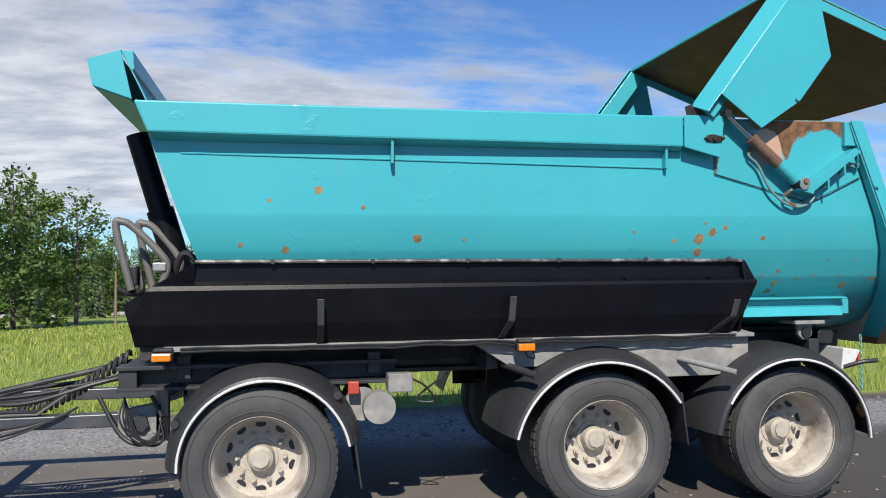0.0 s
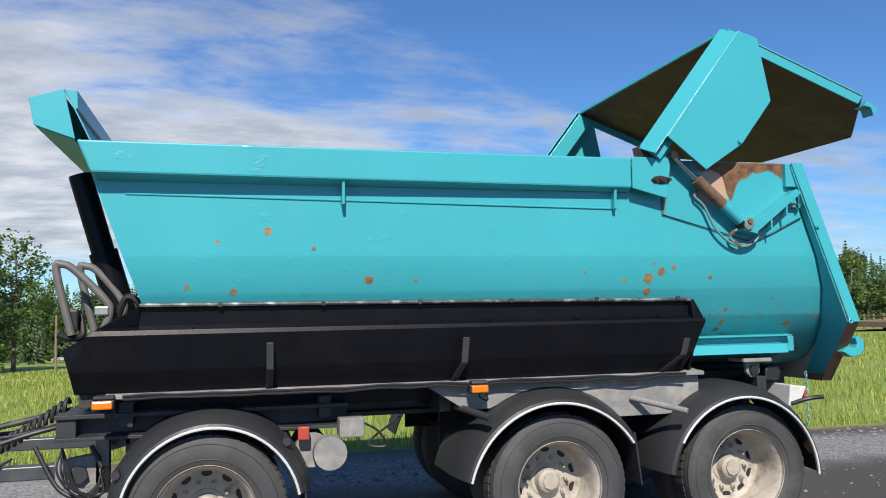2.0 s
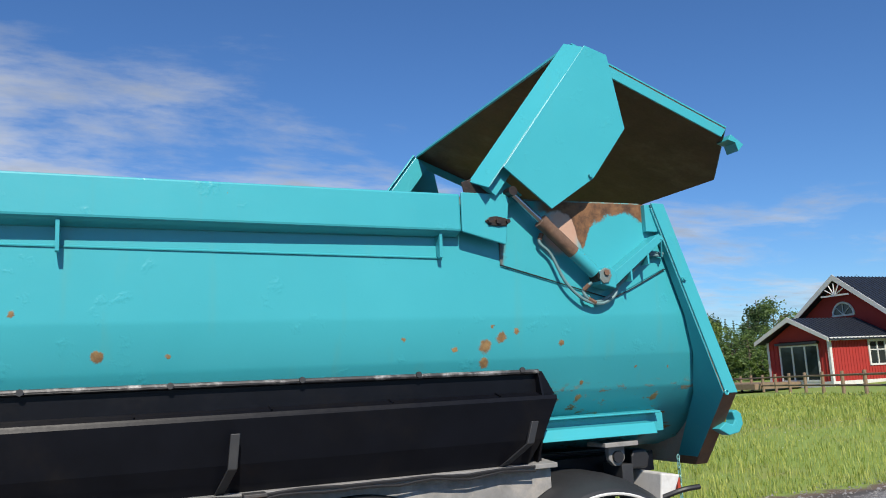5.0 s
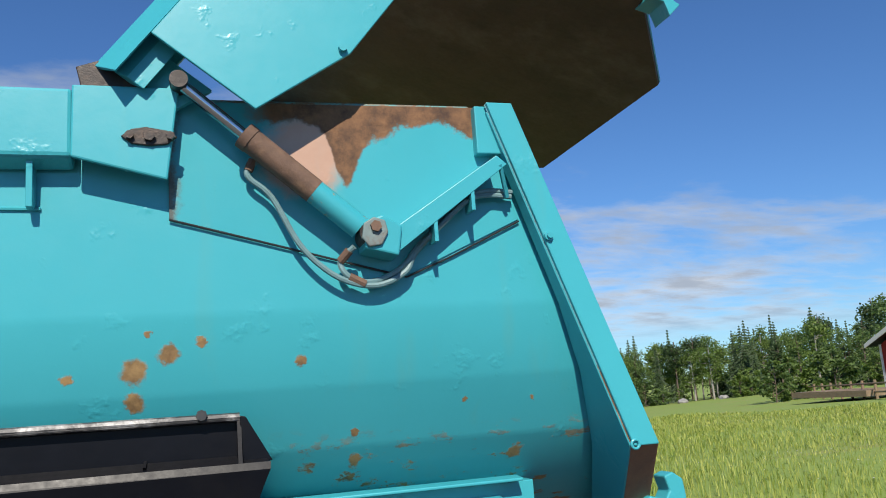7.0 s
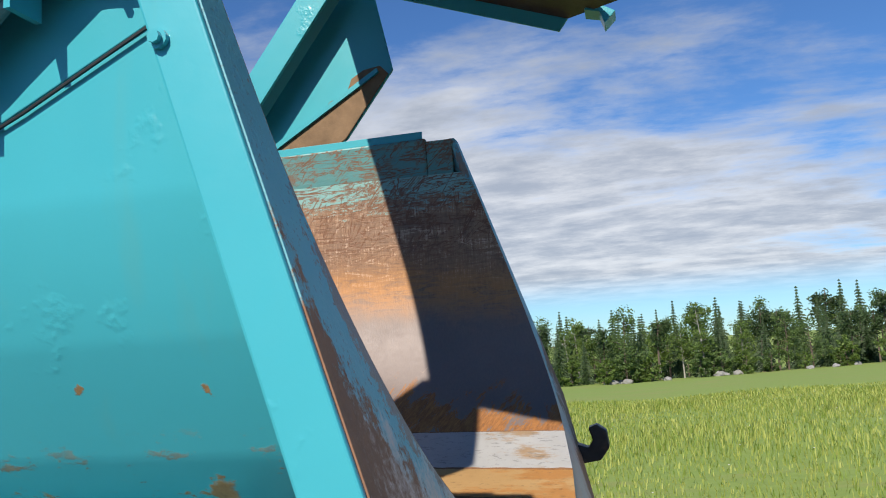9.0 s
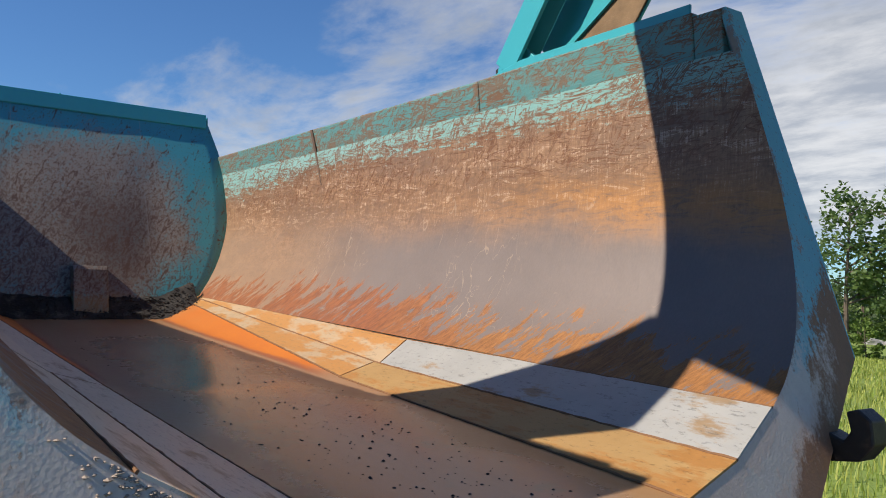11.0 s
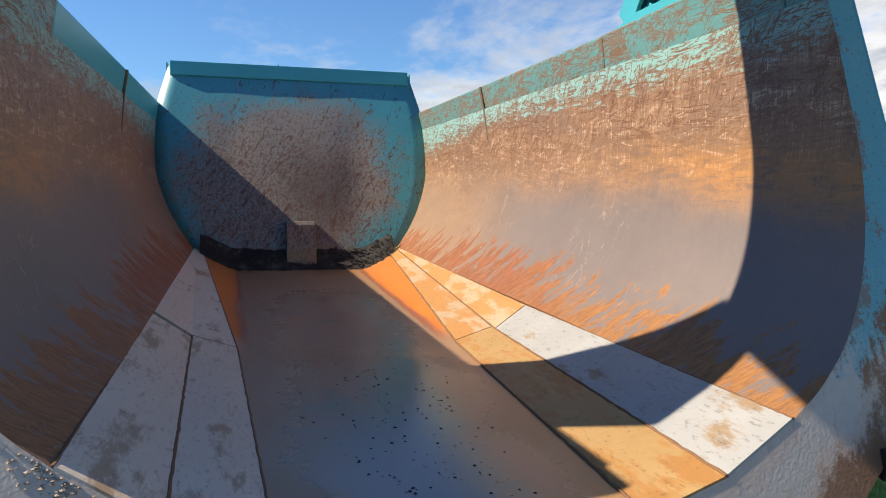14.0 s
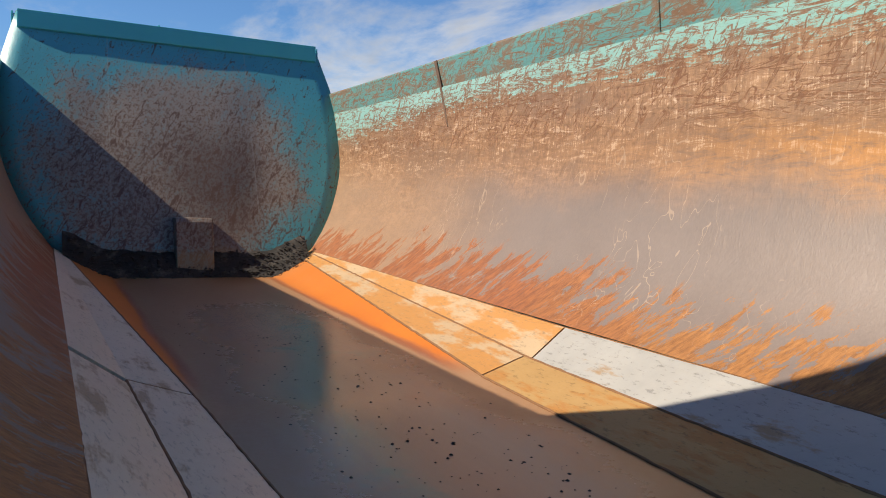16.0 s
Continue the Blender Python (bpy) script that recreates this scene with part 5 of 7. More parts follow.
part("pull_rod", tube([(-7.0, -0.42, 0.62), (-5.5, -0.42, 0.73), (-4.3, -0.42, 0.98)], 0.02, 8), M_FRAME, trailer, "dark pull rod over the drawbar", smooth=True)
for q in range(5):
    bundle = [(-7.1 + 0.09 * i, -0.66 + 0.02 * q + 0.012 * noise.noise((i * 0.3, q, 1)), 0.682 + 0.014 * (q % 2) + 0.012 * noise.noise((i * 0.35, q, 7))) for i in range(26)]
    bundle += [(-4.68, -0.62, 0.80 + 0.012 * q), (-4.55, -0.56 + 0.02 * q, 0.84), (-4.38, -0.5, 0.87 + 0.01 * q)]
    part("brake_hose", tube(bundle, 0.008, 6), M_CABLE if q % 2 else M_PIPE, trailer, smooth=True)
for q in range(4):
    sag = [(-6.9, -0.68, 0.64 - 0.01 * q), (-5.6, -0.70, 0.62 - 0.03 * q), (-5.1, -0.70, 0.60 - 0.025 * q), (-4.75, -0.70, 0.65), (-4.6, -0.66, 0.72)]
    part("brake_hose", tube(arc_points(sag, 7), 0.009, 6), (M_CABLE, M_PIPE, M_CABLE, M_BAR)[q], trailer, smooth=True)
for q in range(5):
    tangle = [(-4.28, -0.86, 0.80), (-4.30 + 0.03 * q, -0.90, 0.66 - 0.03 * q), (-4.20 + 0.04 * q, -0.90, 0.52 + 0.03 * noise.noise((q, 2, 2))), (-4.06, -0.88, 0.50 + 0.04 * q), (-4.02, -0.82, 0.66)]
    part("brake_hose", tube(arc_points(tangle, 7), 0.007, 6), M_CABLE, trailer, smooth=True)

# lifting cylinder and bent pipes in front of the body
part("lift_cylinder", merge(tube([(-3.98, -0.10, 1.42), (-4.17, -0.10, 2.05)], 0.098, 22), tube([(-4.17, -0.10, 2.05), (-4.33, -0.10, 2.60)], 0.080, 22)), M_BLACK, trailer, "black telescopic lifting cylinder", smooth=True)
part("cylinder_foot", tube([(-3.98, -0.30, 1.50), (-3.98, 0.10, 1.50)], 0.10, 18), M_FRAME, trailer, smooth=True)
for dy, shift in ((-0.42, 0.085), (-0.18, 0.195)):
    pts = [(-4.40 + shift, dy, 1.47), (-4.50 + shift, dy, 1.90), (-4.46 + shift, dy, 1.945), (-4.38 + shift, dy, 1.90), (-4.18 + shift * 0.7, dy, 1.72), (-4.12 + shift * 0.5, dy, 1.62), (-4.14, dy, 1.45)]
    part("bent_pipe", tube(arc_points(pts, 7), 0.026, 10), M_PIPE, trailer, "grey bent hydraulic pipe", smooth=True)
part("bent_pipe", tube(arc_points([(-4.40, -0.42, 1.48), (-4.33, -0.40, 1.45), (-4.26, -0.35, 1.47), (-4.28, -0.3, 1.60)], 7), 0.024, 10), M_CABLE, trailer, smooth=True)
part("pipe_clamp", box(-4.17, -4.08, -0.46, -0.14, 1.60, 1.66), M_ALU, trailer, bevel=0.008)
part("valve_block", box(-4.36, -4.28, -0.40, -0.25, 1.50, 1.64), M_CABLE, trailer, bevel=0.01)
part("hose_bundle", tube(arc_points([(-4.08, -0.3, 1.45), (-3.98, -0.35, 1.72), (-3.86, -0.35, 1.62), (-3.84, -0.33, 1.45)], 8), 0.024, 8), M_CABLE, trailer, smooth=True)

# ---- wheels and mudguards ----
TYRE_R, HUB_Z = 0.478, 0.410


def wheel(cx, side, out):
    """A twin wheel: two tyres, a dished rim and a hub that stands out of it."""
    c = (cx, 0, HUB_Z)
    thing = new("wheel")
    thing.parent = trailer
    tagged(thing, "twin wheel with worn tyres on cream rims")
    s = side
    for off in (out - 0.13, out - 0.455):
        a = s * off
        prof = [(0.292, a + s * 0.115), (0.315, a + s * 0.130), (0.36, a + s * 0.140), (0.41, a + s * 0.138), (0.445, a + s * 0.128), (0.468, a + s * 0.112), (0.479, a + s * 0.085), (TYRE_R, a + s * 0.05)]
        prof += [(r, 2 * a - d) for r, d in reversed(prof)]
        tyre = part("tyre", spin(prof, 72, c), M_RUBBER, thing, "worn black truck tyre with dusty sidewall", smooth=True)
        if off > 0.9:
            tv, tf = [], []
            for k in range(54):
                an = 2 * math.pi * k / 54
                for lo, hi, tw in ((0.055, 0.112, 0.02), (-0.112, -0.055, 0.02), (-0.045, 0.045, -0.02)):
                    b = [(an - 0.042, lo), (an + 0.042, lo), (an + 0.042 + tw, hi), (an - 0.042 + tw, hi)]
                    o = len(tv)
                    for rr in (0.470, TYRE_R + 0.006):
                        drop = 0.010 if abs(hi) > 0.1 or abs(lo) > 0.1 else 0.0
                        tv += [(cx + (rr - drop) * math.cos(q), a + s * d, HUB_Z + (rr - drop) * math.sin(q)) for q, d in b]
                    tf += [(o + 4, o + 5, o + 6, o + 7)] + [(o + i, o + (i + 1) % 4, o + (i + 1) % 4 + 4, o + i + 4) for i in range(4)]
            part("tread", (tv, tf), M_RUBBER, thing)
            for rr, d in ((0.335, 0.137), (0.425, 0.1355)):
                part("rib_ring", spin([(rr - 0.004, a + s * (d - 0.002)), (rr, a + s * (d + 0.003)), (rr + 0.004, a + s * (d - 0.002))], 72, c), M_RUBBER, thing, smooth=True)
    face = s * (out - 0.005)
    prof = [(r, face - s * d) for r, d in ((0.298, 0), (0.303, 0.012), (0.291, 0.020), (0.275, 0.045), (0.265, 0.08), (0.260, 0.20), (0.250, 0.25), (0.226, 0.275), (0.19, 0.282), (0.13, 0.275), (0.09, 0.27), (0.09, 0.29), (0.20, 0.297), (0.272, 0.26), (0.287, 0.03), (0.298, 0))]
    rim = part("rim", spin(prof, 64, c), M_RIM, thing, "dished cream rim with rusty dust", smooth=True)
    for k in range(10):
        an = 2 * math.pi * (k + 0.5) / 10
        p = (cx + 0.207 * math.cos(an), face - s * 0.2765, HUB_Z + 0.207 * math.sin(an))
        hole = [(p[0] + 0.034 * math.cos(q) * -math.sin(an) + 0.021 * math.sin(q) * math.cos(an), p[1], p[2] + 0.034 * math.cos(q) * math.cos(an) + 0.021 * math.sin(q) * math.sin(an)) for q in [2 * math.pi * i / 14 for i in range(14)]]
        # rim isn't cut: a black disc shows the dark of each hand hole
        part("hole_disc", (hole + [(h[0], h[1] - s * 0.004, h[2]) for h in hole], [tuple(range(14)), tuple(range(27, 13, -1))] + [(i, (i + 1) % 14, (i + 1) % 14 + 14, i + 14) for i in range(14)]), M_CABLE, thing)
        an = 2 * math.pi * k / 10
        q = (cx + 0.150 * math.cos(an), HUB_Z + 0.150 * math.sin(an))
        part("wheel_nut", merge(tube([(q[0], face - s * 0.28, q[1]), (q[0], face - s * 0.25, q[1])], 0.019, 6), tube([(q[0], face - s * 0.25, q[1]), (q[0], face - s * 0.225, q[1])], 0.011, 8)), M_RIM, thing)
    hub = part("hub", spin([(r, face - s * d) for r, d in ((0.0, 0.188), (0.060, 0.188), (0.070, 0.196), (0.078, 0.202), (0.082, 0.225), (0.088, 0.262), (0.112, 0.266), (0.118, 0.292))], 28, c), M_HUB, thing, "dusty hub with cap", smooth=True)
    part("cap", tube([(cx, face - s * 0.190, HUB_Z), (cx, face - s * 0.176, HUB_Z)], 0.056, 8), M_HUB, thing)
    return thing


AXLES = ((-3.43, 1.26), (-1.165, 1.20), (0.265, 1.20))
for cx, out in AXLES:
    part("axle", tube([(cx, -0.88, HUB_Z), (cx, 0.88, HUB_Z)], 0.07, 14), M_FRAME, trailer, smooth=True)
    for side in (-1, 1):
        wheel(cx, side, out)
        part("leaf_spring", merge(*[tube(arc_points([(cx - L, side * 0.5, HUB_Z + 0.24), (cx, side * 0.5, HUB_Z + 0.10 + 0.02 * q), (cx + L, side * 0.5, HUB_Z + 0.24)], 6), 0.016, 6) for q, L in enumerate((0.5, 0.42, 0.34))]), M_FRAME, trailer)


def mudguard(cx, side, r, a0, a1, label, cz, w_in=0.70, flap=0.0, strip_to=None, stays=False):
    n = 30
    w_out = 1.30
    v, prof = [], []
    for k in range(n + 1):
        a = radians(a0 + (a1 - a0) * k / n)
        for rr, w in ((r - 0.035, w_out - 0.002), (r - 0.018, w_out + 0.006), (r + 0.004, w_out - 0.004), (r + 0.024, w_out - 0.035), (r + 0.048, w_out - 0.09), (r + 0.068, w_out - 0.18), (r + 0.078, w_out - 0.30), (r + 0.078, w_in), (r + 0.070, w_in), (r + 0.066, w_out - 0.28), (r + 0.036, w_out - 0.10), (r - 0.022, w_out - 0.02)):
            v.append((cx + rr * math.cos(a), side * w, cz + rr * math.sin(a)))
    m = 12
    f = [(k * m + i, k * m + (i + 1) % m, (k + 1) * m + (i + 1) % m, (k + 1) * m + i) for k in range(n) for i in range(m)]
    f += [tuple(range(m)), tuple(range(len(v) - 1, len(v) - m - 1, -1))]
    g = part("mudguard", (v, f), M_PLASTIC, trailer, label, smooth=True)
    end = strip_to or a1
    edge = [(cx + (r - 0.020) * math.cos(radians(a0 + (end - a0) * k / n)), side * (w_out + 0.006), cz + (r - 0.020) * math.sin(radians(a0 + (end - a0) * k / n))) for k in range(n + 1)]
    part("edge_strip", tube(edge, 0.0085, 6), M_WHITE, g, "white edge strip", smooth=True)
    for a in (a0 + 32, a1 - 28) if stays else ():
        p = (cx + (r + 0.06) * math.cos(radians(a)), cz + (r + 0.06) * math.sin(radians(a)))
        part("stay", tube([(p[0], side * 0.78, p[1]), (p[0], side * 1.24, p[1])], 0.024, 12), M_FRAME, g, smooth=True)
        part("stay_end", tube([(p[0], side * 1.24, p[1]), (p[0], side * 1.262, p[1])], 0.026, 12), M_FRAME, g, smooth=True)
    if flap:
        x = cx + (r + 0.01) * math.cos(radians(a0))
        part("mud_flap", prism([(x - 0.005, cz + (r + 0.02) * math.sin(radians(a0)) + 0.04), (x + 0.008, cz + (r + 0.02) * math.sin(radians(a0)) + 0.04), (x + 0.05, flap), (x + 0.04, flap)], "y", side * 0.76, side * 1.27), M_PLASTIC, g, "hanging rubber mud flap")
    return g


for side in (-1, 1):
    mudguard(-3.395, side, 0.536, 11, 181, "black front mudguard with white edge strip", 0.415, flap=0.24, stays=True)
    mudguard(-1.205, side, 0.646, 33, 166, "black middle mudguard with white edge strip", 0.348, flap=0.40)
    mudguard(0.19, side, 0.596, 1, 172, "black cracked rear mudguard with white edge strip", 0.376, strip_to=150)
    part("stay_tube", tube([(-0.60, side * 1.13, 0.966), (-0.325, side * 1.40, 0.892)], 0.021, 14), M_DUSTY, trailer, "dusty grey stay tube", smooth=True)
    part("stay_tube", tube([(-1.84, side * 1.05, 0.955), (-1.70, side * 1.36, 0.910)], 0.024, 14), M_FRAME, trailer, smooth=True)
    for bx, bz in ((-4.00, 1.085), (-1.735, 1.085)):
        lamp = part("marker_lamp", box(bx - 0.065, bx + 0.065, side * 1.18, side * 1.255, bz - 0.028, bz + 0.028), M_CABLE, trailer, "amber side marker lamp in black holder", bevel=0.008)
        part("lens", box(bx - 0.056, bx + 0.056, side * 1.252, side * 1.275, bz - 0.024, bz + 0.024), M_AMBER, lamp, "amber lens", bevel=0.009)
        part("bracket", box(bx - 0.05, bx + 0.06, side * 1.10, side * 1.25, bz + 0.032, bz + 0.05), M_FRAME, lamp, bevel=0.004)
        part("wire", tube(arc_points([(bx + 0.05, side * 1.22, bz - 0.02), (bx + 0.07, side * 1.2, bz - 0.08), (bx + 0.02, side * 1.18, bz - 0.05), (bx + 0.10, side * 1.12, bz + 0.05)], 6), 0.005, 6), M_CABLE, lamp)
    # rear hinge bracket, buffer and lamp carrier
    part("hinge_bracket", merge(box(0.36, 0.60, side * 0.86, side * 1.06, 1.172, 1.20), prism([(0.42, 1.172), (0.54, 1.172), (0.535, 1.09), (0.50, 1.055), (0.46, 1.055), (0.425, 1.09)], "y", side * 0.96, side * 1.0)), M_DUSTY, trailer, "grey tipping hinge bracket", bevel=0.005)
    # solid black plug in place of the dark hole through the bracket
    part("eye_plug", tube([(0.48, side * 0.94, 1.11), (0.48, side * 1.02, 1.11)], 0.036, 16), M_CABLE, trailer)
    part("rear_buffer", prism([(0.62, 1.02), (0.74, 1.02), (0.76, 1.09), (0.73, 1.135), (0.64, 1.135), (0.62, 1.10)], "y", side * 0.78, side * 0.95), M_CABLE, trailer, "black rubber buffer", bevel=0.012)
    light_box = part("tail_lamp", prism([(0.70, 0.84), (0.80, 0.86), (0.86, 0.98), (0.72, 1.0)], "y", side * 0.70, side * 1.10), M_WHITE, trailer, "dirty white tail lamp carrier", bevel=0.01)
    part("lens", box(0.85, 0.87, side * 0.72, side * 1.08, 0.88, 0.96), M_REDLENS, light_box, "red tail lens")
    part("lamp_arm", tube(arc_points([(0.72, side * 1.1, 0.86), (0.82, side * 1.16, 0.90), (0.93, side * 1.18, 0.91)], 6), 0.016, 8), M_CABLE, trailer, smooth=True)
    part("reflector", prism([(0.74, 0.57), (0.79, 0.63), (0.84, 0.57), (0.79, 0.51)], "y", side * 1.18, side * 1.20), M_FADED, trailer, "small amber reflector")
    # brake gear between the axles
    part("air_tank", tube([(-2.68, side * 1.02, 0.71), (-2.68, side * 1.12, 0.71)], 0.105, 24), M_DUSTY, trailer, "dusty round brake chamber", smooth=True)
    part("air_tank", tube([(-2.78, side * 0.62, 0.72), (-2.78, side * 1.0, 0.72)], 0.11, 20), M_DUSTY, trailer, smooth=True)
    part("valve_box", box(-2.62, -2.46, side * 0.95, side * 1.10, 0.80, 0.92), M_DUSTY, trailer, "dusty aluminium valve box", bevel=0.008)
    part("coupling", box(-2.88, -2.81, side * 1.05, side * 1.10, 0.80, 0.88), M_REDLENS, trailer, "red air coupling", bevel=0.006)
    part("air_line", tube(arc_points([(-2.46, side * 1.0, 0.88), (-2.36, side * 1.02, 0.82), (-2.30, side * 1.0, 0.72), (-2.42, side * 0.98, 0.74), (-2.2, side * 0.96, 0.90)], 7), 0.008, 6), M_CABLE, trailer)

# tail chain on the near side
cv = []
for i in range(16):
    z = 1.05 - i * 0.026
    a0 = (i % 2) * math.pi / 2
    lk = [(1.05 + 0.010 * math.cos(q) * math.cos(a0), -0.86 + 0.010 * math.cos(q) * math.sin(a0), z + 0.019 * math.sin(q)) for q in [2 * math.pi * k / 12 for k in range(13)]]
    cv.append(tube(lk, 0.0035, 6))
part("tail_chain", merge(*cv), M_BLUE, trailer, "pale green hanging chain", smooth=True)

# ---- tailgate, swung up ----
HINGE, OPEN = (-0.455, 2.437), radians(52.5)


def swung(p):
    dx, dzz = p[0] - HINGE[0], p[2] - HINGE[1]
    return (HINGE[0] + dx * math.cos(OPEN) - dzz * math.sin(OPEN), p[1], HINGE[1] + dx * math.sin(OPEN) + dzz * math.cos(OPEN))


def gate_x(z):
    return 0.83 + (2.66 - z) * 0.305


gate = new("tailgate")
gate.parent = trailer
tagged(gate, "raised turquoise tailgate with rust-brown inside")
for side in (-1, 1):
    sheet = [(-0.144, 2.575), (0.845, 2.580), (0.905, 2.43), (0.597, 2.082), (0.19, 2.086), (-0.144, 2.203)]
    part("gate_side", turn_mesh(prism(sheet, "y", side * 1.350, side * 1.363), swung), M_TEAL, gate, "turquoise gate side with rust stains", bevel=0.003)
    v = []
    for x in (-0.30, 0.835):
        v += [(x, side * 1.361, 2.577), (x, side * 1.348, 2.577), (x, side * 1.245, 2.655), (x, side * 1.255, 2.667)]
    part("gate_shoulder", turn_mesh((v, [(0, 1, 2, 3), (7, 6, 5, 4)] + [(i, i + 4, (i + 1) % 4 + 4, (i + 1) % 4) for i in range(4)]), swung), M_CHIP, gate, "chipped sloping shoulder of the gate side", bevel=0.003)
    part("gate_beam", turn_mesh(prism([(side * 1.30, 2.56), (side * 1.24, 2.64), (side * 1.19, 2.64), (side * 1.19, 2.50), (side * 1.21, 2.50), (side * 1.215, 2.60), (side * 1.30, 2.50)], "x", -0.28, 0.80), swung), M_TEAL, gate, bevel=0.003)
    part("gate_rib", turn_mesh(prism([(-0.12, 2.40), (0.55, 2.13), (0.56, 2.15), (-0.10, 2.42)], "y", side * 1.325, side * 1.350), swung), M_TEAL, gate)
    arm = [(-0.50, 2.40), (-0.42, 2.36), (-0.30, 2.42), (-0.14, 2.36), (-0.14, 2.62), (-0.30, 2.655), (-0.40, 2.60), (-0.48, 2.50)]
    part("hinge_arm", turn_mesh(prism(arm, "y", side * 1.225, side * 1.25), swung), M_CHIP, gate, "hinge arm with bare rusty end", bevel=0.004)
    part("arm_end", turn_mesh(prism([(-0.335, 2.70), (-0.28, 2.665), (-0.22, 2.56), (-0.30, 2.45), (-0.42, 2.52), (-0.41, 2.61)], "y", side * 1.252, side * 1.262), swung), M_OILY, gate, bevel=0.003)
    bx = swung((0.186, 0, 2.115))
    part("gate_bolt", tube([(bx[0], side * 1.361, bx[2]), (bx[0], side * 1.380, bx[2])], 0.014, 8), M_CHIP, gate)
    # edge flange of the door and catch
    fl = [(gate_x(2.62), 2.62), (gate_x(2.62) - 0.07, 2.62), (gate_x(1.45) - 0.07, 1.45), (gate_x(1.45), 1.45)]
    part("door_edge", turn_mesh(prism(fl, "y", side * 1.272, side * 1.284), swung), M_TEAL, gate, "turquoise folded edge of the gate door", bevel=0.003)
    ca = [(gate_x(1.30) - 0.03, 1.36), (gate_x(1.30) + 0.02, 1.36), (gate_x(1.26) + 0.02, 1.24), (gate_x(1.26) - 0.05, 1.25), (gate_x(1.28) - 0.01, 1.30)]
    part("catch_plate", turn_mesh(prism(ca, "y", side * 1.10, side * 1.21), swung), M_CHIP, gate, "small turquoise catch", bevel=0.003)
    # cylinder, fixed foot and swung rod end
    top_pin, low_pin = Vector((-0.30, side * 1.285, 2.645)), Vector((0.265, side * 1.270, 2.168))
    d = (low_pin - top_pin).normalized()
    cyl = new("gate_cylinder")
    cyl.parent = trailer
    tagged(cyl, "hydraulic gate cylinder, rusty barrel and bright rod")
    part("rod", tube([top_pin, top_pin + d * 0.32], 0.019, 14), M_CHROME, cyl, "bright chromed rod", smooth=True)
    part("barrel", tube([top_pin + d * 0.26, top_pin + d * 0.52], 0.040, 18), M_RUST, cyl, "rust-brown barrel", smooth=True)
    part("barrel_foot", tube([top_pin + d * 0.515, low_pin - d * 0.04], 0.039, 18), M_CYL, cyl, "turquoise lower barrel", smooth=True)
    part("collar", tube([top_pin + d * 0.245, top_pin + d * 0.275], 0.043, 18), M_RUST, cyl, smooth=True)
    part("rod_eye", tube([top_pin + Vector((0, -0.035, 0)), top_pin + Vector((0, 0.035, 0))], 0.027, 16), M_OILY, cyl, smooth=True)
    part("foot_eye", tube([low_pin + Vector((0, -0.045, 0)), low_pin + Vector((0, 0.045, 0))], 0.040, 16), M_OILY, cyl, smooth=True)
    part("foot_block", prism([(0.235, 2.20), (0.30, 2.225), (0.36, 2.19), (0.345, 2.095), (0.24, 2.12)], "y", side * 1.20, side * 1.320), M_CHIP, trailer, "welded cylinder foot", bevel=0.006)
    part("foot_cap", prism([(0.228, 2.150), (0.250, 2.122), (0.290, 2.128), (0.312, 2.168), (0.304, 2.205), (0.268, 2.216), (0.236, 2.196)], "y", side * 1.321, side * 1.331), M_BARE, trailer, "worn bare steel cap with rusty rim", bevel=0.004)
    part("foot_bolt", tube([(0.272, side * 1.325, 2.185), (0.272, side * 1.343, 2.185)], 0.018, 6), M_RUST, trailer)
    # strut from the foot to the rib, an angle section
    part("strut", merge(prism([(0.335, 2.10), (0.345, 2.19), (0.70, 2.43), (0.735, 2.40)], "y", side * 1.290, side * 1.302), prism([(0.33, 2.175), (0.345, 2.19), (0.70, 2.43), (0.69, 2.415)], "y", side * 1.200, side * 1.290)), M_CHIP, trailer, "turquoise angle-iron strut with rusty edge", bevel=0.003)
    part("strut_tie", tube([(0.71, side * 1.30, 2.40), (0.745, side * 1.25, 2.30)], 0.008, 6), M_TEAL, trailer)
    y = side * 1.235
    hoses = [
        [(-0.06, y - side * 0.0, 2.43), (-0.10, y, 2.39), (-0.095, y, 2.36), (-0.03, y, 2.30), (0.05, y, 2.15), (0.14, y, 2.06), (0.23, y, 2.02), (0.31, y, 2.02), (0.385, y, 2.06), (0.42, y, 2.12), (0.50, y + side * 0.03, 2.20), (0.60, y + side * 0.03, 2.285), (0.68, y, 2.31), (0.765, y, 2.305)],
        [(0.215, y + side * 0.03, 2.135), (0.175, y, 2.10), (0.185, y, 2.06), (0.23, y, 2.03), (0.30, y - side * 0.01, 2.035), (0.375, y, 2.075), (0.43, y, 2.14), (0.52, y + side * 0.02, 2.225), (0.61, y + side * 0.02, 2.30), (0.69, y, 2.325), (0.77, y, 2.32)],
    ]
    for h in hoses:
        part("gate_hose", tube(arc_points(h, 6), 0.0095, 8), M_HOSE, trailer, "grey hydraulic hose", smooth=True)
    for p, q in (((-0.085, y, 2.42), (-0.10, y, 2.385)), ((0.20, y + side * 0.02, 2.125), (0.175, y, 2.095)), ((0.20, y, 2.045), (0.25, y, 2.02))):
        part("hose_fitting", tube([p, q], 0.014, 8), M_RUST, trailer)
    for p in ((0.475, 2.178), (0.607, 2.28)):
        part("hose_clip", box(p[0] - 0.006, p[0] + 0.006, side * 1.23, side * 1.30, p[1] - 0.035, p[1] + 0.05), M_TEAL, trailer)
    cord = [(x, side * (shell_w(x) + 0.008), z) for x, z in ((-0.335, 2.243), (-0.1, 2.18), (0.2, 2.098), (0.395, 2.046), (0.55, 2.11), (0.80, 2.228))]
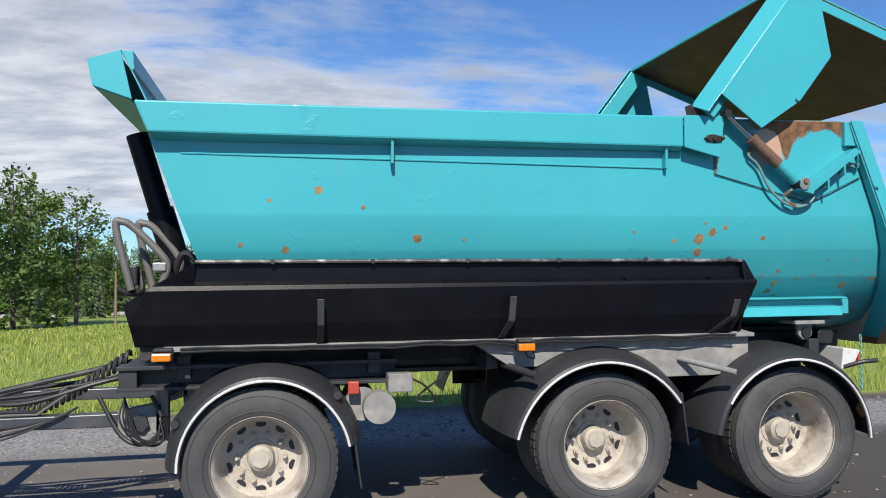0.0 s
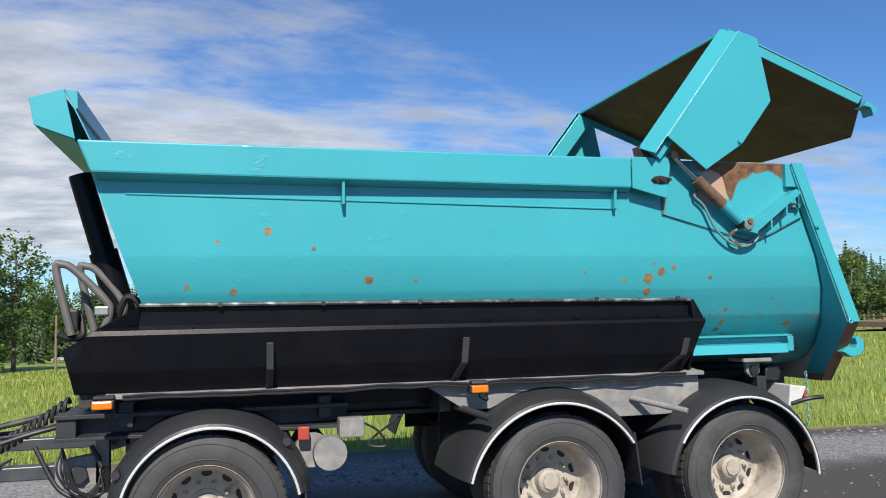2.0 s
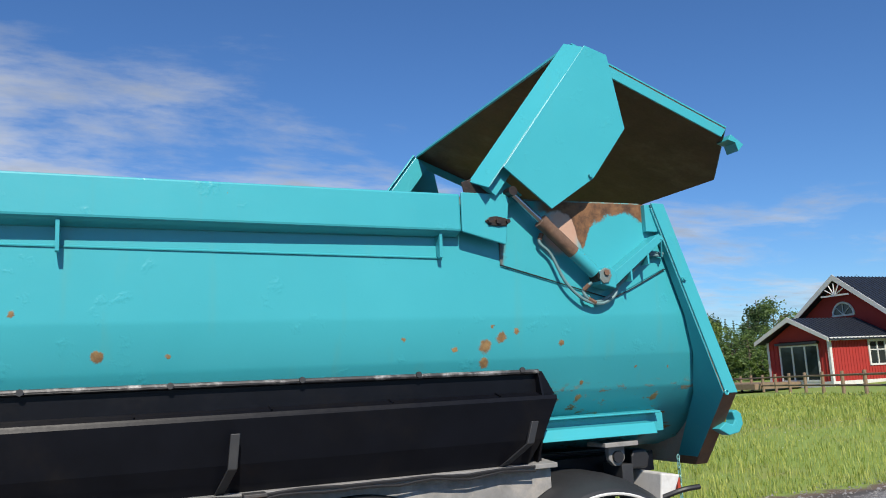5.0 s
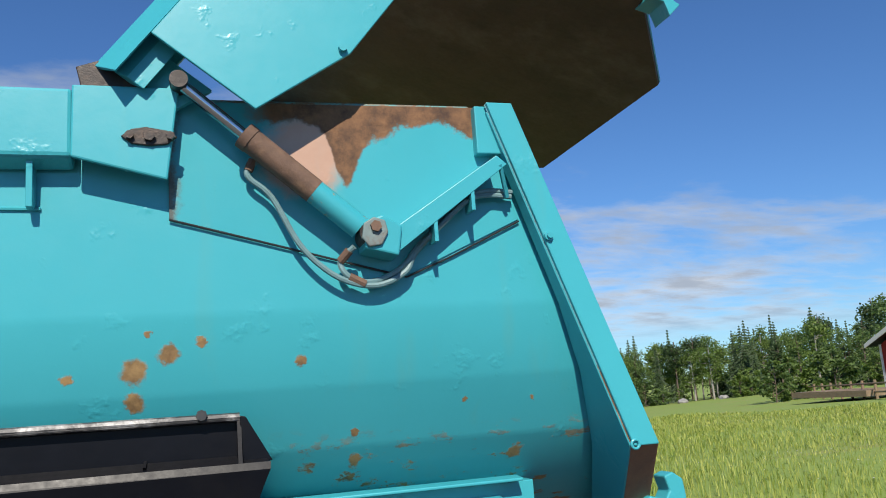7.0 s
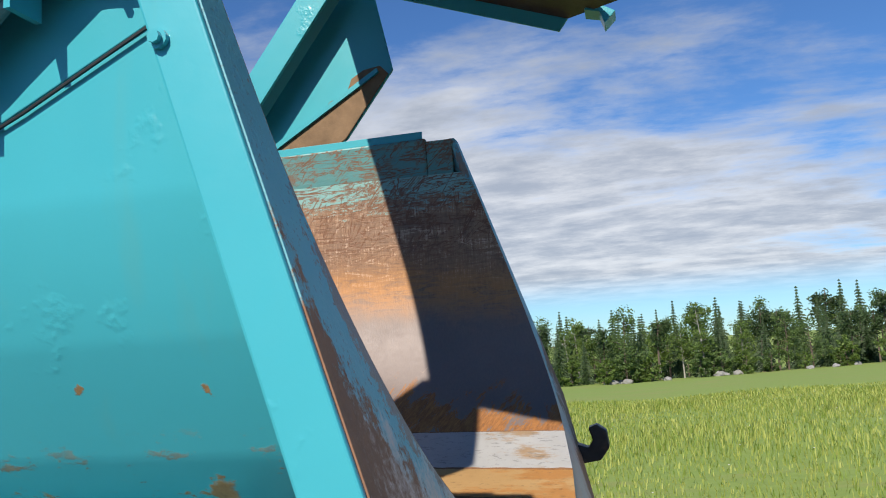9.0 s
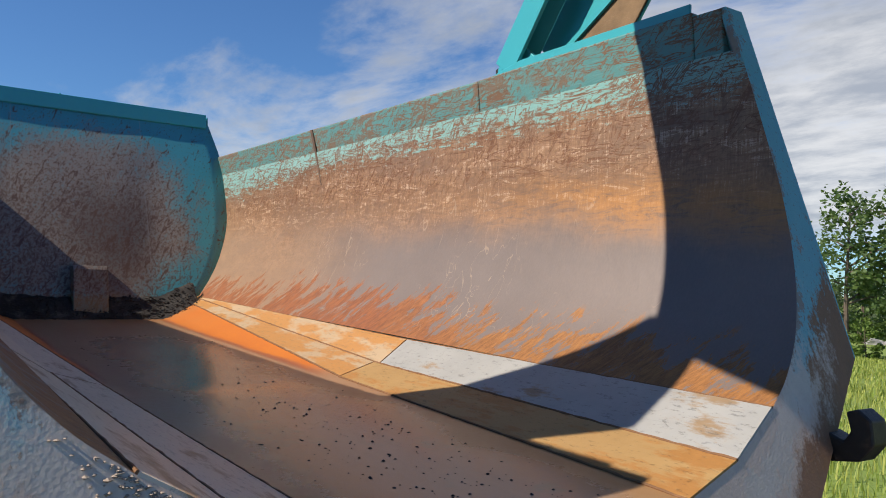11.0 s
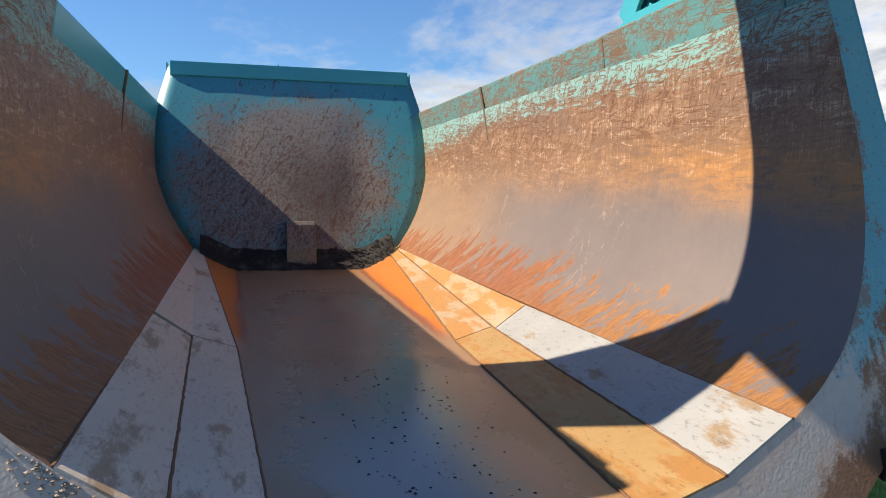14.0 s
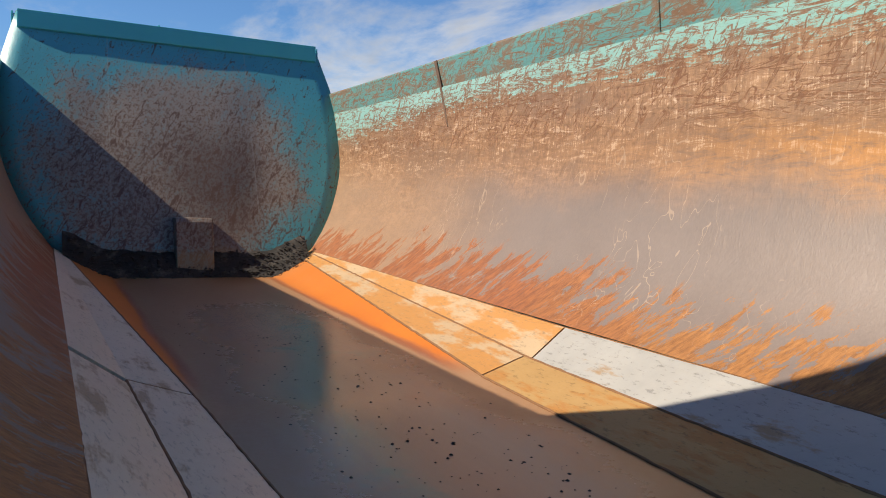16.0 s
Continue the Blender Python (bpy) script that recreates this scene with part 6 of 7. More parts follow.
    part("cord", tube(cord, 0.0035, 6), M_CABLE, trailer, "thin dark cord along the plate edge")

mud = [(-0.13, 2.205), (0.02, 2.15), (0.19, 2.09), (0.57, 2.09), (0.58, 2.15), (0.52, 2.21), (0.45, 2.24), (0.38, 2.22), (0.30, 2.27), (0.14, 2.30), (0.02, 2.36), (-0.12, 2.39)]
part("mud_crust", turn_mesh(prism(mud, "y", 1.340, 1.3495), swung), M_MUD, gate, "dried brown mud on the gate side", bevel=0.004)
for side in (-1, 1):
    # raised brown strip gives the dark of a dent and its shadow below
    part("dent", tube([along((1.160, 2.618), (1.084, 2.618), 0.355, side), along((1.174, 2.46), (1.098, 2.46), 0.352, side), along((1.181, 2.22), (1.097, 2.26), 0.352, side)], 0.013, 6, 0.006), M_RUST, trailer, "dark strip for the shadow of a dent in the rail")
door_poly = [(1.275, 2.63), (1.275, 1.45), (0.66, 1.005), (-0.66, 1.005), (-1.275, 1.45), (-1.275, 2.63)]
dv = [(gate_x(z), y, z) for y, z in door_poly] + [(gate_x(z) + 0.012, y, z) for y, z in door_poly]
part("door_sheet", turn_mesh((dv, [(0, 1, 2, 3, 4, 5), (11, 10, 9, 8, 7, 6)] + [(i, i + 6, (i + 1) % 6 + 6, (i + 1) % 6) for i in range(6)]), swung), M_GATEIN, gate, "rust-brown inside of the gate door")
dv = [(gate_x(z) + 0.016, y, z) for y, z in door_poly] + [(gate_x(z) + 0.026, y, z) for y, z in door_poly]
part("door_skin", turn_mesh((dv, [(0, 1, 2, 3, 4, 5), (11, 10, 9, 8, 7, 6)] + [(i, i + 6, (i + 1) % 6 + 6, (i + 1) % 6) for i in range(6)]), swung), M_TEAL, gate, "turquoise outside of the gate door")
part("door_top", turn_mesh(prism([(gate_x(2.63) - 0.02, 2.638), (gate_x(2.63) + 0.026, 2.638), (gate_x(2.63) + 0.026, 2.626), (gate_x(2.63) - 0.02, 2.626)], "y", -1.25, 1.25), swung), M_TEAL, gate)

# grit left in the body, along the front wall


def floor_front(y):
    """Height of the floor sheet at its front end."""
    return 1.432 - 0.107 * min(1.0, max(0.0, 0.715 - abs(y)) / 0.22) - 0.004 * (1 - (y / 0.74) ** 2)


random.seed(4)
gvv, gff = [], []
for i in range(41):
    y = -0.74 + 1.48 * i / 40
    wdt = 0.17 + 0.09 * noise.noise((y * 3.0, 1, 1)) + 0.05 * (1 - abs(y))
    for k in range(6):
        t = k / 5
        gvv.append((front_x(1.45) - 0.01 + wdt * t, y, floor_front(y) + 0.15 * (1 - t) ** 1.2 + 0.016 * noise.noise((y * 14, t * 6, 3)) - 0.015 * t))
gff = [(i * 6 + k, i * 6 + k + 1, (i + 1) * 6 + k + 1, (i + 1) * 6 + k) for i in range(40) for k in range(5)]
grit = part("grit_heap", (gvv, gff), M_DARKDIRT, None, smooth=True)
tagged(grit, "dark wet grit left against the front wall", "grit", kind="stuff")


def pebbles(name, label, places, mat, category):
    """Small angular stones, all in one mesh."""
    v, f = [], []
    ico = [(0, 0, 1), (0.9, 0, 0.2), (0.28, 0.85, 0.2), (-0.72, 0.53, 0.2), (-0.72, -0.53, 0.2), (0.28, -0.85, 0.2), (0, 0, -0.7)]
    tri = [(0, 1, 2), (0, 2, 3), (0, 3, 4), (0, 4, 5), (0, 5, 1), (6, 2, 1), (6, 3, 2), (6, 4, 3), (6, 5, 4), (6, 1, 5)]
    for x, y, z, r in places:
        o = len(v)
        a, s1, s2 = random.uniform(0, 6.28), random.uniform(0.7, 1.3), random.uniform(0.45, 0.8)
        for p in ico:
            px, py = p[0] * s1 * random.uniform(0.8, 1.2), p[1] * random.uniform(0.8, 1.2)
            v.append((x + r * (px * math.cos(a) - py * math.sin(a)), y + r * (px * math.sin(a) + py * math.cos(a)), z + r * p[2] * s2))
        f += [tuple(i + o for i in t) for t in tri]
    return tagged(raw(name, v, f, mat), label, category, kind="stuff")


spots = []
for i in range(620):
    t, y = random.uniform(0.1, 1.0) ** 0.6, random.uniform(-0.38, 0.38)
    p = along(EDGE_R, EDGE_F, t, 1)
    spots.append((p[0], y * p[1] / 0.5, p[2] - 0.003 - 0.105 * max(0.0, 1 - t / 0.66), random.choice((0.002, 0.0025, 0.003, 0.004, 0.006))))
for i in range(1100):
    y, q = random.uniform(-0.72, 0.74), random.random()
    spots.append((front_x(1.45) + 0.24 * q, y, floor_front(y) + 0.15 * (1 - q) ** 1.4 - 0.02 * q + random.uniform(-0.006, 0.006), random.uniform(0.004, 0.012)))
pebbles("loose_grit", "scattered dark grit on the trailer floor", spots, M_DARKDIRT, "grit")

crust = []
for i in range(130):
    q = min(1.0, max(0.0, random.gauss(0.62, 0.16)))
    w, z = 1.00 + (0.70 - 1.00) * q, 1.465 + (1.262 - 1.465) * q ** 0.9
    o = random.uniform(0.0, 0.05) * random.random()
    z -= o
    crust.append((rear_x(z) + 0.002, -w - o * 0.6, z, random.uniform(0.002, 0.006) if random.random() < 0.94 else random.uniform(0.006, 0.009)))
pebbles("caked_dirt", "pale dried dirt caked on the rear lip", crust, M_CAKE, "dirt")

yard = []
for i in range(5200):
    x = random.uniform(-9, 9)
    y = random.choice((random.uniform(-3.0, 3.2), random.gauss(2.4, 0.45), random.gauss(2.4, 0.45)))
    if y < 3.3:
        yard.append((x, y, height(x, y), random.uniform(0.006, 0.02) if random.random() < 0.93 else random.uniform(0.02, 0.04)))
pebbles("yard_stones", "crushed grey stones scattered over the yard", yard, M_PEBBLE, "gravel")

# ---- trees ----


def leaf_cards(centers, per, spread, size, rng, droop=0.0):
    """Small bent leaf clumps round the given centers, as loose quads."""
    v, f = [], []
    for c, k in centers:
        for _ in range(int(per * k)):
            d = Vector((rng.gauss(0, 1), rng.gauss(0, 1), rng.gauss(0, 0.8)))
            p = Vector(c) + d * spread * k
            a = Vector((rng.gauss(0, 1), rng.gauss(0, 1), rng.gauss(0, 0.7) - droop)).normalized()
            b = a.cross(Vector((rng.gauss(0, 1), rng.gauss(0, 1), rng.gauss(0, 1)))).normalized()
            s = size * rng.uniform(0.6, 1.35)
            o = len(v)
            v += [tuple(p - a * s), tuple(p + b * s * 0.55), tuple(p + a * s), tuple(p - b * s * 0.55)]
            f += [(o, o + 1, o + 2, o + 3)]
    return v, f


def broadleaf(name, label, seed, h, width, leaf, bark, per=34, size=0.13, bare=0.22, clumps=85, group=""):
    """A tapered trunk with limbs and an uneven crown with gaps."""
    rng = random.Random(seed)
    tree = empty(name, label, "tree", group)
    lean = rng.uniform(-0.05, 0.05) * h
    trunk_pts = [(lean * t * t + 0.05 * math.sin(5 * t + seed), 0.04 * math.cos(4 * t), h * 0.93 * t - 0.2) for t in [i / 7 for i in range(8)]]
    limbs, centers = [tube(trunk_pts, 0.022 * h * 0.8, 8, 0.004 * h)], []
    for i in range(16):
        t = rng.uniform(bare + 0.03, 0.9)
        base = Vector(trunk_pts[0]).lerp(Vector(trunk_pts[-1]), t)
        ang = rng.uniform(0, 6.28)
        reach = width * (0.5 + 0.5 * math.sin(math.pi * min(1, (t - bare) / (1 - bare) * 0.85 + 0.12))) * rng.uniform(0.55, 1.05)
        tip = base + Vector((math.cos(ang) * reach, math.sin(ang) * reach, rng.uniform(0.1, 0.5) * reach))
        limbs.append(tube([base, base.lerp(tip, 0.5) + Vector((0, 0, 0.1 * reach)), tip], 0.007 * h, 5, 0.002 * h))
        centers += [(tuple(base.lerp(tip, q)), rng.uniform(0.7, 1.1)) for q in (0.6, 0.85, 1.0)]
    while len(centers) < clumps:
        t = rng.uniform(bare, 1.0)
        prof = math.sin(math.pi * min(1.0, ((t - bare) / (1 - bare)) * 0.82 + 0.16)) ** 0.7
        ang = rng.uniform(0, 6.28)
        rad = width * prof * math.sqrt(rng.uniform(0.1, 1.0)) * (0.8 + 0.35 * math.sin(ang * 3 + seed))
        centers.append(((math.cos(ang) * rad + lean * t * t, math.sin(ang) * rad, h * t), rng.uniform(0.55, 1.15)))
    part("trunk", merge(*limbs), bark, tree)
    lv, lf = leaf_cards(centers, per, 0.055 * h * 0.75, size, rng)
    crown = raw("crown", lv, lf, leaf)
    crown.parent = tree
    return tree


def spruce(name, label, seed, h, width, group=""):
    """A conical spruce: whorls of drooping, uneven boughs."""
    rng = random.Random(seed)
    tree = empty(name, label, "tree", group)
    part("trunk", tube([(0, 0, -0.2), (0, 0, h * 0.5), (0, 0, h)], 0.018 * h, 7, 0.01), M_BARK, tree)
    v, f = [], []
    levels = 26
    for j in range(levels):
        t = j / (levels - 1)
        z = h * (0.06 + 0.93 * t)
        reach = width * (1 - t) ** 0.85 * rng.uniform(0.75, 1.1) + 0.06
        n = max(5, int(13 * (1 - t) + 5))
        for k in range(n):
            a = 2 * math.pi * (k + rng.random() * 0.8) / n
            L = reach * rng.uniform(0.6, 1.15)
            for q in range(5):
                s0, s1 = q / 5, (q + 1.5) / 5
                wd = (0.10 + 0.13 * (1 - t)) * (1.1 - s0) * rng.uniform(0.7, 1.4) + 0.03
                ca, sa = math.cos(a + rng.uniform(-0.15, 0.15)), math.sin(a + rng.uniform(-0.15, 0.15))
                z0, z1 = z - L * 0.32 * s0 ** 1.3 + rng.uniform(-0.05, 0.05), z - L * 0.34 * s1 ** 1.3 + rng.uniform(-0.12, 0.02)
                o = len(v)
                v += [(ca * L * s0 - sa * wd, sa * L * s0 + ca * wd, z0 - 0.05), (ca * L * s0 + sa * wd, sa * L * s0 - ca * wd, z0 - 0.05), (ca * L * s1, sa * L * s1, z1), (ca * L * (s0 + s1) / 2, sa * L * (s0 + s1) / 2, z0 + 0.07)]
                f += [(o, o + 3, o + 2), (o + 1, o + 2, o + 3)]
    crown = raw("crown", v, f, M_NEEDLE)
    crown.parent = tree
    return tree


def stand(proto, x, y, scale, turn, sink=0.0):
    """Another tree of the same kind, rooted at (x, y)."""
    m = pose(x, y, height(x, y) - sink, 0, 0, turn)
    c = copy_thing(proto, m)
    c.scale = (scale * random.uniform(0.92, 1.08), scale * random.uniform(0.92, 1.08), scale)
    return c


EDGE = "trees at the meadow's edge"
SPRUCES = [spruce("spruce", "dark green conical spruce at the meadow's edge", 11 + i, 8.0, (1.5, 1.25, 1.75)[i], EDGE) for i in range(3)]
BROADS = [broadleaf("broadleaf_tree", "leafy green tree at the meadow's edge", 31 + i, 8.0, (1.9, 2.3, 1.6, 2.1)[i], (M_LEAF, M_LEAF2)[i % 2], (M_BIRCHBARK, M_BARK)[i % 2], bare=(0.28, 0.15, 0.35, 0.12)[i], group=EDGE) for i in range(4)]
PINES = [broadleaf("pine", "tall pine with a bare trunk and dark tuft of crown", 51 + i, 8.5, 1.25, M_NEEDLE, M_BARK, per=40, size=0.15, bare=0.5, clumps=46, group=EDGE) for i in range(2)]
SHRUBS = [broadleaf("shrub", "low leafy shrub at the meadow's edge", 71 + i, 3.0, 1.5, (M_LEAF, M_LEAF2)[i], M_BARK, per=46, size=0.12, bare=0.02, clumps=60, group="shrubs") for i in range(2)]
protos = SPRUCES + BROADS + PINES + SHRUBS

random.seed(12)


def edge_distance(yaw):
    """How far the wood's edge stands in each direction (degrees, left of north positive)."""
    table = [(-80, 70), (-60, 72), (-50, 78), (-40, 105), (-25, 108), (-10, 98), (5, 92), (15, 82), (25, 72), (40, 62), (60, 55), (80, 55)]
    for (a, da), (b, db) in zip(table, table[1:]):
        if a <= yaw <= b:
            return da + (db - da) * (yaw - a) / (b - a)
    return 70


for row in range(4):
    yaw = -78.0
    while yaw < 74:
        d = edge_distance(yaw) + row * 7 + random.uniform(-2.5, 3.5)
        x, y = -math.sin(radians(yaw)) * d, math.cos(radians(yaw)) * d
        rollv = random.random()
        kind = random.choice(SPRUCES) if rollv < 0.46 else random.choice(BROADS) if rollv < 0.84 else random.choice(PINES)
        sc = d / 100 * random.uniform(0.72, 1.02) * (1.0 + 0.06 * row)
        if kind in BROADS:
            sc *= 0.9
        stand(kind, x, y, sc, random.uniform(0, 360))
        yaw += random.uniform(0.95, 1.75)
for i in range(120):
    yaw = random.uniform(-76, 70)
    d = edge_distance(yaw) - random.uniform(2, 5)
    stand(random.choice(SHRUBS), -math.sin(radians(yaw)) * d, math.cos(radians(yaw)) * d, d / 100 * random.uniform(0.6, 1.15), random.uniform(0, 360))
# single trees that stand out
for kind, x, y, sc in ((BROADS[0], 8.5, 94.0, 1.06), (BROADS[1], -0.1, 90.0, 1.04), (BROADS[2], 33.4, 86.0, 1.08), (BROADS[1], 36.0, 88.0, 1.05), (SPRUCES[1], 46.0, 92.0, 1.0), (SPRUCES[2], 65.5, 84.5, 1.1), (SPRUCES[0], 68.0, 86.0, 1.08), (BROADS[3], -14.8, 43.0, 0.95), (BROADS[1], -17.5, 44.5, 0.9), (BROADS[2], -17.1, 65.6, 0.85), (SPRUCES[0], -13.0, 61.5, 0.8), (BROADS[1], -16.6, 37.7, 1.02), (BROADS[3], -18.0, 36.2, 1.0), (BROADS[0], -16.4, 41.0, 0.98), (SPRUCES[1], -18.2, 62.1, 0.92), (SPRUCES[2], -22.0, 60.0, 0.9), (SHRUBS[0], -14.7, 38.3, 0.55), (SHRUBS[1], -15.6, 37.0, 0.5), (SHRUBS[0], -17.0, 36.0, 0.6), (BROADS[1], 49.0, 45.0, 0.85), (BROADS[3], 53.0, 40.0, 0.95), (BROADS[0], 44.5, 47.5, 0.75), (SHRUBS[1], 41.0, 42.0, 1.1), (SHRUBS[0], 38.5, 43.5, 1.0), (SHRUBS[1], 36.0, 42.0, 0.9)):
    stand(kind, x, y, sc, random.uniform(0, 360))
# the patterns themselves stand further back in the wood
for i, p in enumerate(protos):
    yaw = -30 + i * 5.5
    x, y = -math.sin(radians(yaw)) * 122, math.cos(radians(yaw)) * 122
    p.location = (x, y, height(x, y))

# ---- meadow ----
rng = np.random.default_rng(7)


def blades(count, x0, x1, y0, y1, hgt, near_power=1.6):
    """Bent grass blades, thickest near the yard."""
    xb = rng.uniform(x0, x1, count)
    yb = y0 + (y1 - y0) * rng.uniform(0, 1, count) ** near_power
    yb = yb - 0.06 * xb * np.clip(1 - (yb - y0) / 8, 0, 1)
    v = np.zeros((count, 5, 3))
    a = rng.uniform(0, 2 * np.pi, count)
    L = hgt * rng.uniform(0.5, 1.3, count) * (1 + 0.5 * np.sin(xb * 0.7) * np.sin(yb * 0.45 + 1))
    far = 1 + (yb - y0) / 14
    wd = rng.uniform(0.004, 0.008, count) * far
    bend = rng.uniform(0.1, 0.6, count)
    zb = np.array([height(px, py) for px, py in zip(xb, yb)])
    ca, sa = np.cos(a), np.sin(a)
    for k, (t, s) in enumerate(((0, -1), (0, 1), (0.55, 0.8), (0.55, -0.8), (1.0, 0))):
        off = bend * L * t * t
        v[:, k, 0] = xb + ca * off - sa * wd * s
        v[:, k, 1] = yb + sa * off + ca * wd * s
        v[:, k, 2] = zb + L * t * (1 - 0.3 * bend * t) - 0.01
    o = np.arange(count) * 5
    f = [(i, i + 1, i + 2, i + 3) for i in o.tolist()] + [(i + 3, i + 2, i + 4) for i in o.tolist()]
    return v.reshape(-1, 3).tolist(), f


bv, bf = blades(130000, -24, 26, 3.35, 38, 0.17)
grass = raw("meadow_grass", bv, bf, M_GRASS)
tagged(grass, "tall sunlit meadow grass with yellowish tips", "grass", kind="stuff")
wv = []
for i in range(220):
    x, y = random.uniform(-16, 22), 3.6 + 22 * random.random() ** 1.5
    z = height(x, y) + random.uniform(0.12, 0.3)
    wv.append((x, y, z, random.uniform(0.008, 0.018)))
pebbles("meadow_flowers", "small white flower heads among the grass", wv, M_WHITE, "flowers")

# ---- stones, hut, logs and pole along the edge ----
random.seed(21)


def boulder(x, y, r, seed):
    g = bmesh.new()
    bmesh.ops.create_icosphere(g, subdivisions=2, radius=r)
    for v in g.verts:
        v.co *= 1 + 0.35 * noise.noise(v.co * (1.6 / r) + Vector((seed, 0, 0)))
        v.co.z *= 0.65
    me = bpy.data.meshes.new("boulder")
    g.to_mesh(me)
    g.free()
    me.materials.append(M_STONE)
    ob = new("boulder", me)
    ob.location = (x, y, height(x, y) + r * 0.2)
    return tagged(ob, "pale grey field stone lying at the meadow's edge", "stone", "field stones")


for i in range(46):
    yaw = random.uniform(-38, 26)
    d = edge_distance(yaw) - random.uniform(3.5, 6)
    boulder(-math.sin(radians(yaw)) * d, math.cos(radians(yaw)) * d, random.uniform(0.25, 0.7), i)

hut = empty("forest_hut", "small weathered wooden hut at the edge of the wood", "hut", at=(36.0, 86.5, height(36, 86.5)))
part("hut_wall", box(-1.4, 1.4, -1.0, 1.0, 0, 1.3), M_WOOD, hut)
part("hut_roof", prism([(-1.3, 1.28), (1.3, 1.28), (1.2, 1.42), (-1.2, 1.62)], "x", -1.6, 1.6), M_BARK, hut)

logs = empty("log_pile", "pile of cut logs and brushwood in the meadow", "log pile", at=(-13.2, 17.6, height(-13.2, 17.6)))
for i in range(60):
    x, lay = random.uniform(-1.9, 1.9), random.uniform(0, 1) ** 1.4
    L = random.uniform(0.5, 1.3)
    a = random.uniform(-0.5, 0.5) + (1.57 if random.random() < 0.5 else 0)
    z = 0.05 + lay * 0.55 * (1 - abs(x) / 2.2)
    y = random.uniform(-0.7, 0.7) * (1 - lay * 0.5)
    r = random.uniform(0.03, 0.09)
    part("log", tube([(x - L / 2 * math.cos(a), y - L / 2 * math.sin(a), z + random.uniform(-0.1, 0.1)), (x + L / 2 * math.cos(a), y + L / 2 * math.sin(a), z + random.uniform(-0.1, 0.1))], r, 7), M_BARK, logs)

pole = empty("utility_pole", "slim brown wooden pole in the meadow", "pole", at=(-12.3, 40.9, height(-12.3, 40.9)))
part("shaft", tube([(0, 0, -0.2), (0, 0, 3.0)], 0.07, 10, 0.055), M_WOOD, pole, smooth=True)

# ---- red house ----
HX, HY = 34.7, 27.1
HZ = height(HX, HY) - 0.05
house = empty("red_house", "red wooden house with white trim and black metal roof", "house", at=(HX, HY, HZ))


def board_wall(name, x0, x1, y0, y1, z0, z1, face, label=""):
    """A wall with upright cover strips on the outer face."""
    wall = part(name, box(x0, x1, y0, y1, z0, z1), M_REDWALL, house, label)
    a, b = (x0, x1) if face == "y" else (y0, y1)
    n = int((b - a) / 0.22)
    for i in range(n):
        c = a + (b - a) * (i + 0.5) / n
        g = box(c - 0.03, c + 0.03, y0 - 0.025, y0 - 0.001, z0, z1) if face == "y" else box(x0 - 0.025, x0 - 0.001, c - 0.03, c + 0.03, z0, z1)
        part("cover_strip", g, M_REDWALL, wall)


part("plinth", box(-0.02, 14, -0.02, 4.42, 0, 0.32), M_WHITE, house)
board_wall("long_wall", 0.0, 3.0, 0.0, 0.15, 0.32, 2.6, "y", "red board wall")
board_wall("long_wall", 3.0, 4.35, 0.0, 0.15, 0.32, 1.15, "y")
board_wall("long_wall", 3.0, 4.35, 0.0, 0.15, 2.45, 2.6, "y")
board_wall("long_wall", 4.35, 14.0, 0.0, 0.15, 0.32, 2.6, "y")
board_wall("gable_wall", 0.0, 0.15, 3.55, 4.4, 0.32, 2.6, "x")
board_wall("gable_wall", 0.0, 0.15, 0.16, 0.75, 0.32, 2.6, "x")
part("gable_top", prism([(0.0, 2.6), (4.4, 2.6), (2.2, 3.75)], "x", 0.02, 0.15), M_REDWALL, house)
part("inner_wall", box(3.2, 3.3, 0.2, 4.3, 0.3, 2.6), M_WOOD, house)
part("back_wall", box(0.15, 14, 4.25, 4.4, 0.32, 2.6), M_REDWALL, house)
for x, y in ((-0.03, -0.03), (-0.03, 4.3)):
    part("corner_board", box(x, x + 0.16, y, y + 0.16, 0.3, 2.62), M_WHITE, house, "white corner board")
door = part("glass_front", box(-0.03, 0.05, 0.75, 3.55, 2.3, 2.4), M_WHITE, house, "white framed glass doors")
part("threshold", box(-0.03, 0.05, 0.75, 3.55, 0.30, 0.42), M_WHITE, door)
for y in (0.80, 1.70, 2.60, 3.50):
    part("frame_post", box(-0.03, 0.05, y - 0.05, y + 0.05, 0.42, 2.3), M_WHITE, door)
for y in (0.85, 1.75, 2.65):
    part("pane", box(0.0, 0.02, y, y + 0.8, 0.42, 2.3), M_GLASS, door, "dark reflecting pane")
part("awning", box(-0.25, 0.0, 0.65, 3.65, 2.42, 2.55), M_ROOF, house, "rolled dark awning")
win = part("window", merge(box(2.95, 4.40, -0.06, -0.005, 1.08, 1.18), box(2.95, 4.40, -0.06, -0.005, 2.40, 2.52), box(2.95, 3.07, -0.06, -0.005, 1.18, 2.40), box(4.28, 4.40, -0.06, -0.005, 1.18, 2.40), box(3.64, 3.71, -0.05, -0.004, 1.18, 2.40), box(3.07, 4.28, -0.05, -0.004, 1.92, 1.98)), M_WHITE, house, "white window frame with cross bars")
part("pane", box(3.05, 4.30, 0.0, 0.012, 1.15, 2.43), M_GLASS, win)
part("eave_board", box(-0.4, 14.0, -0.42, -0.36, 2.52, 2.70), M_WHITE, house, "white eave board")


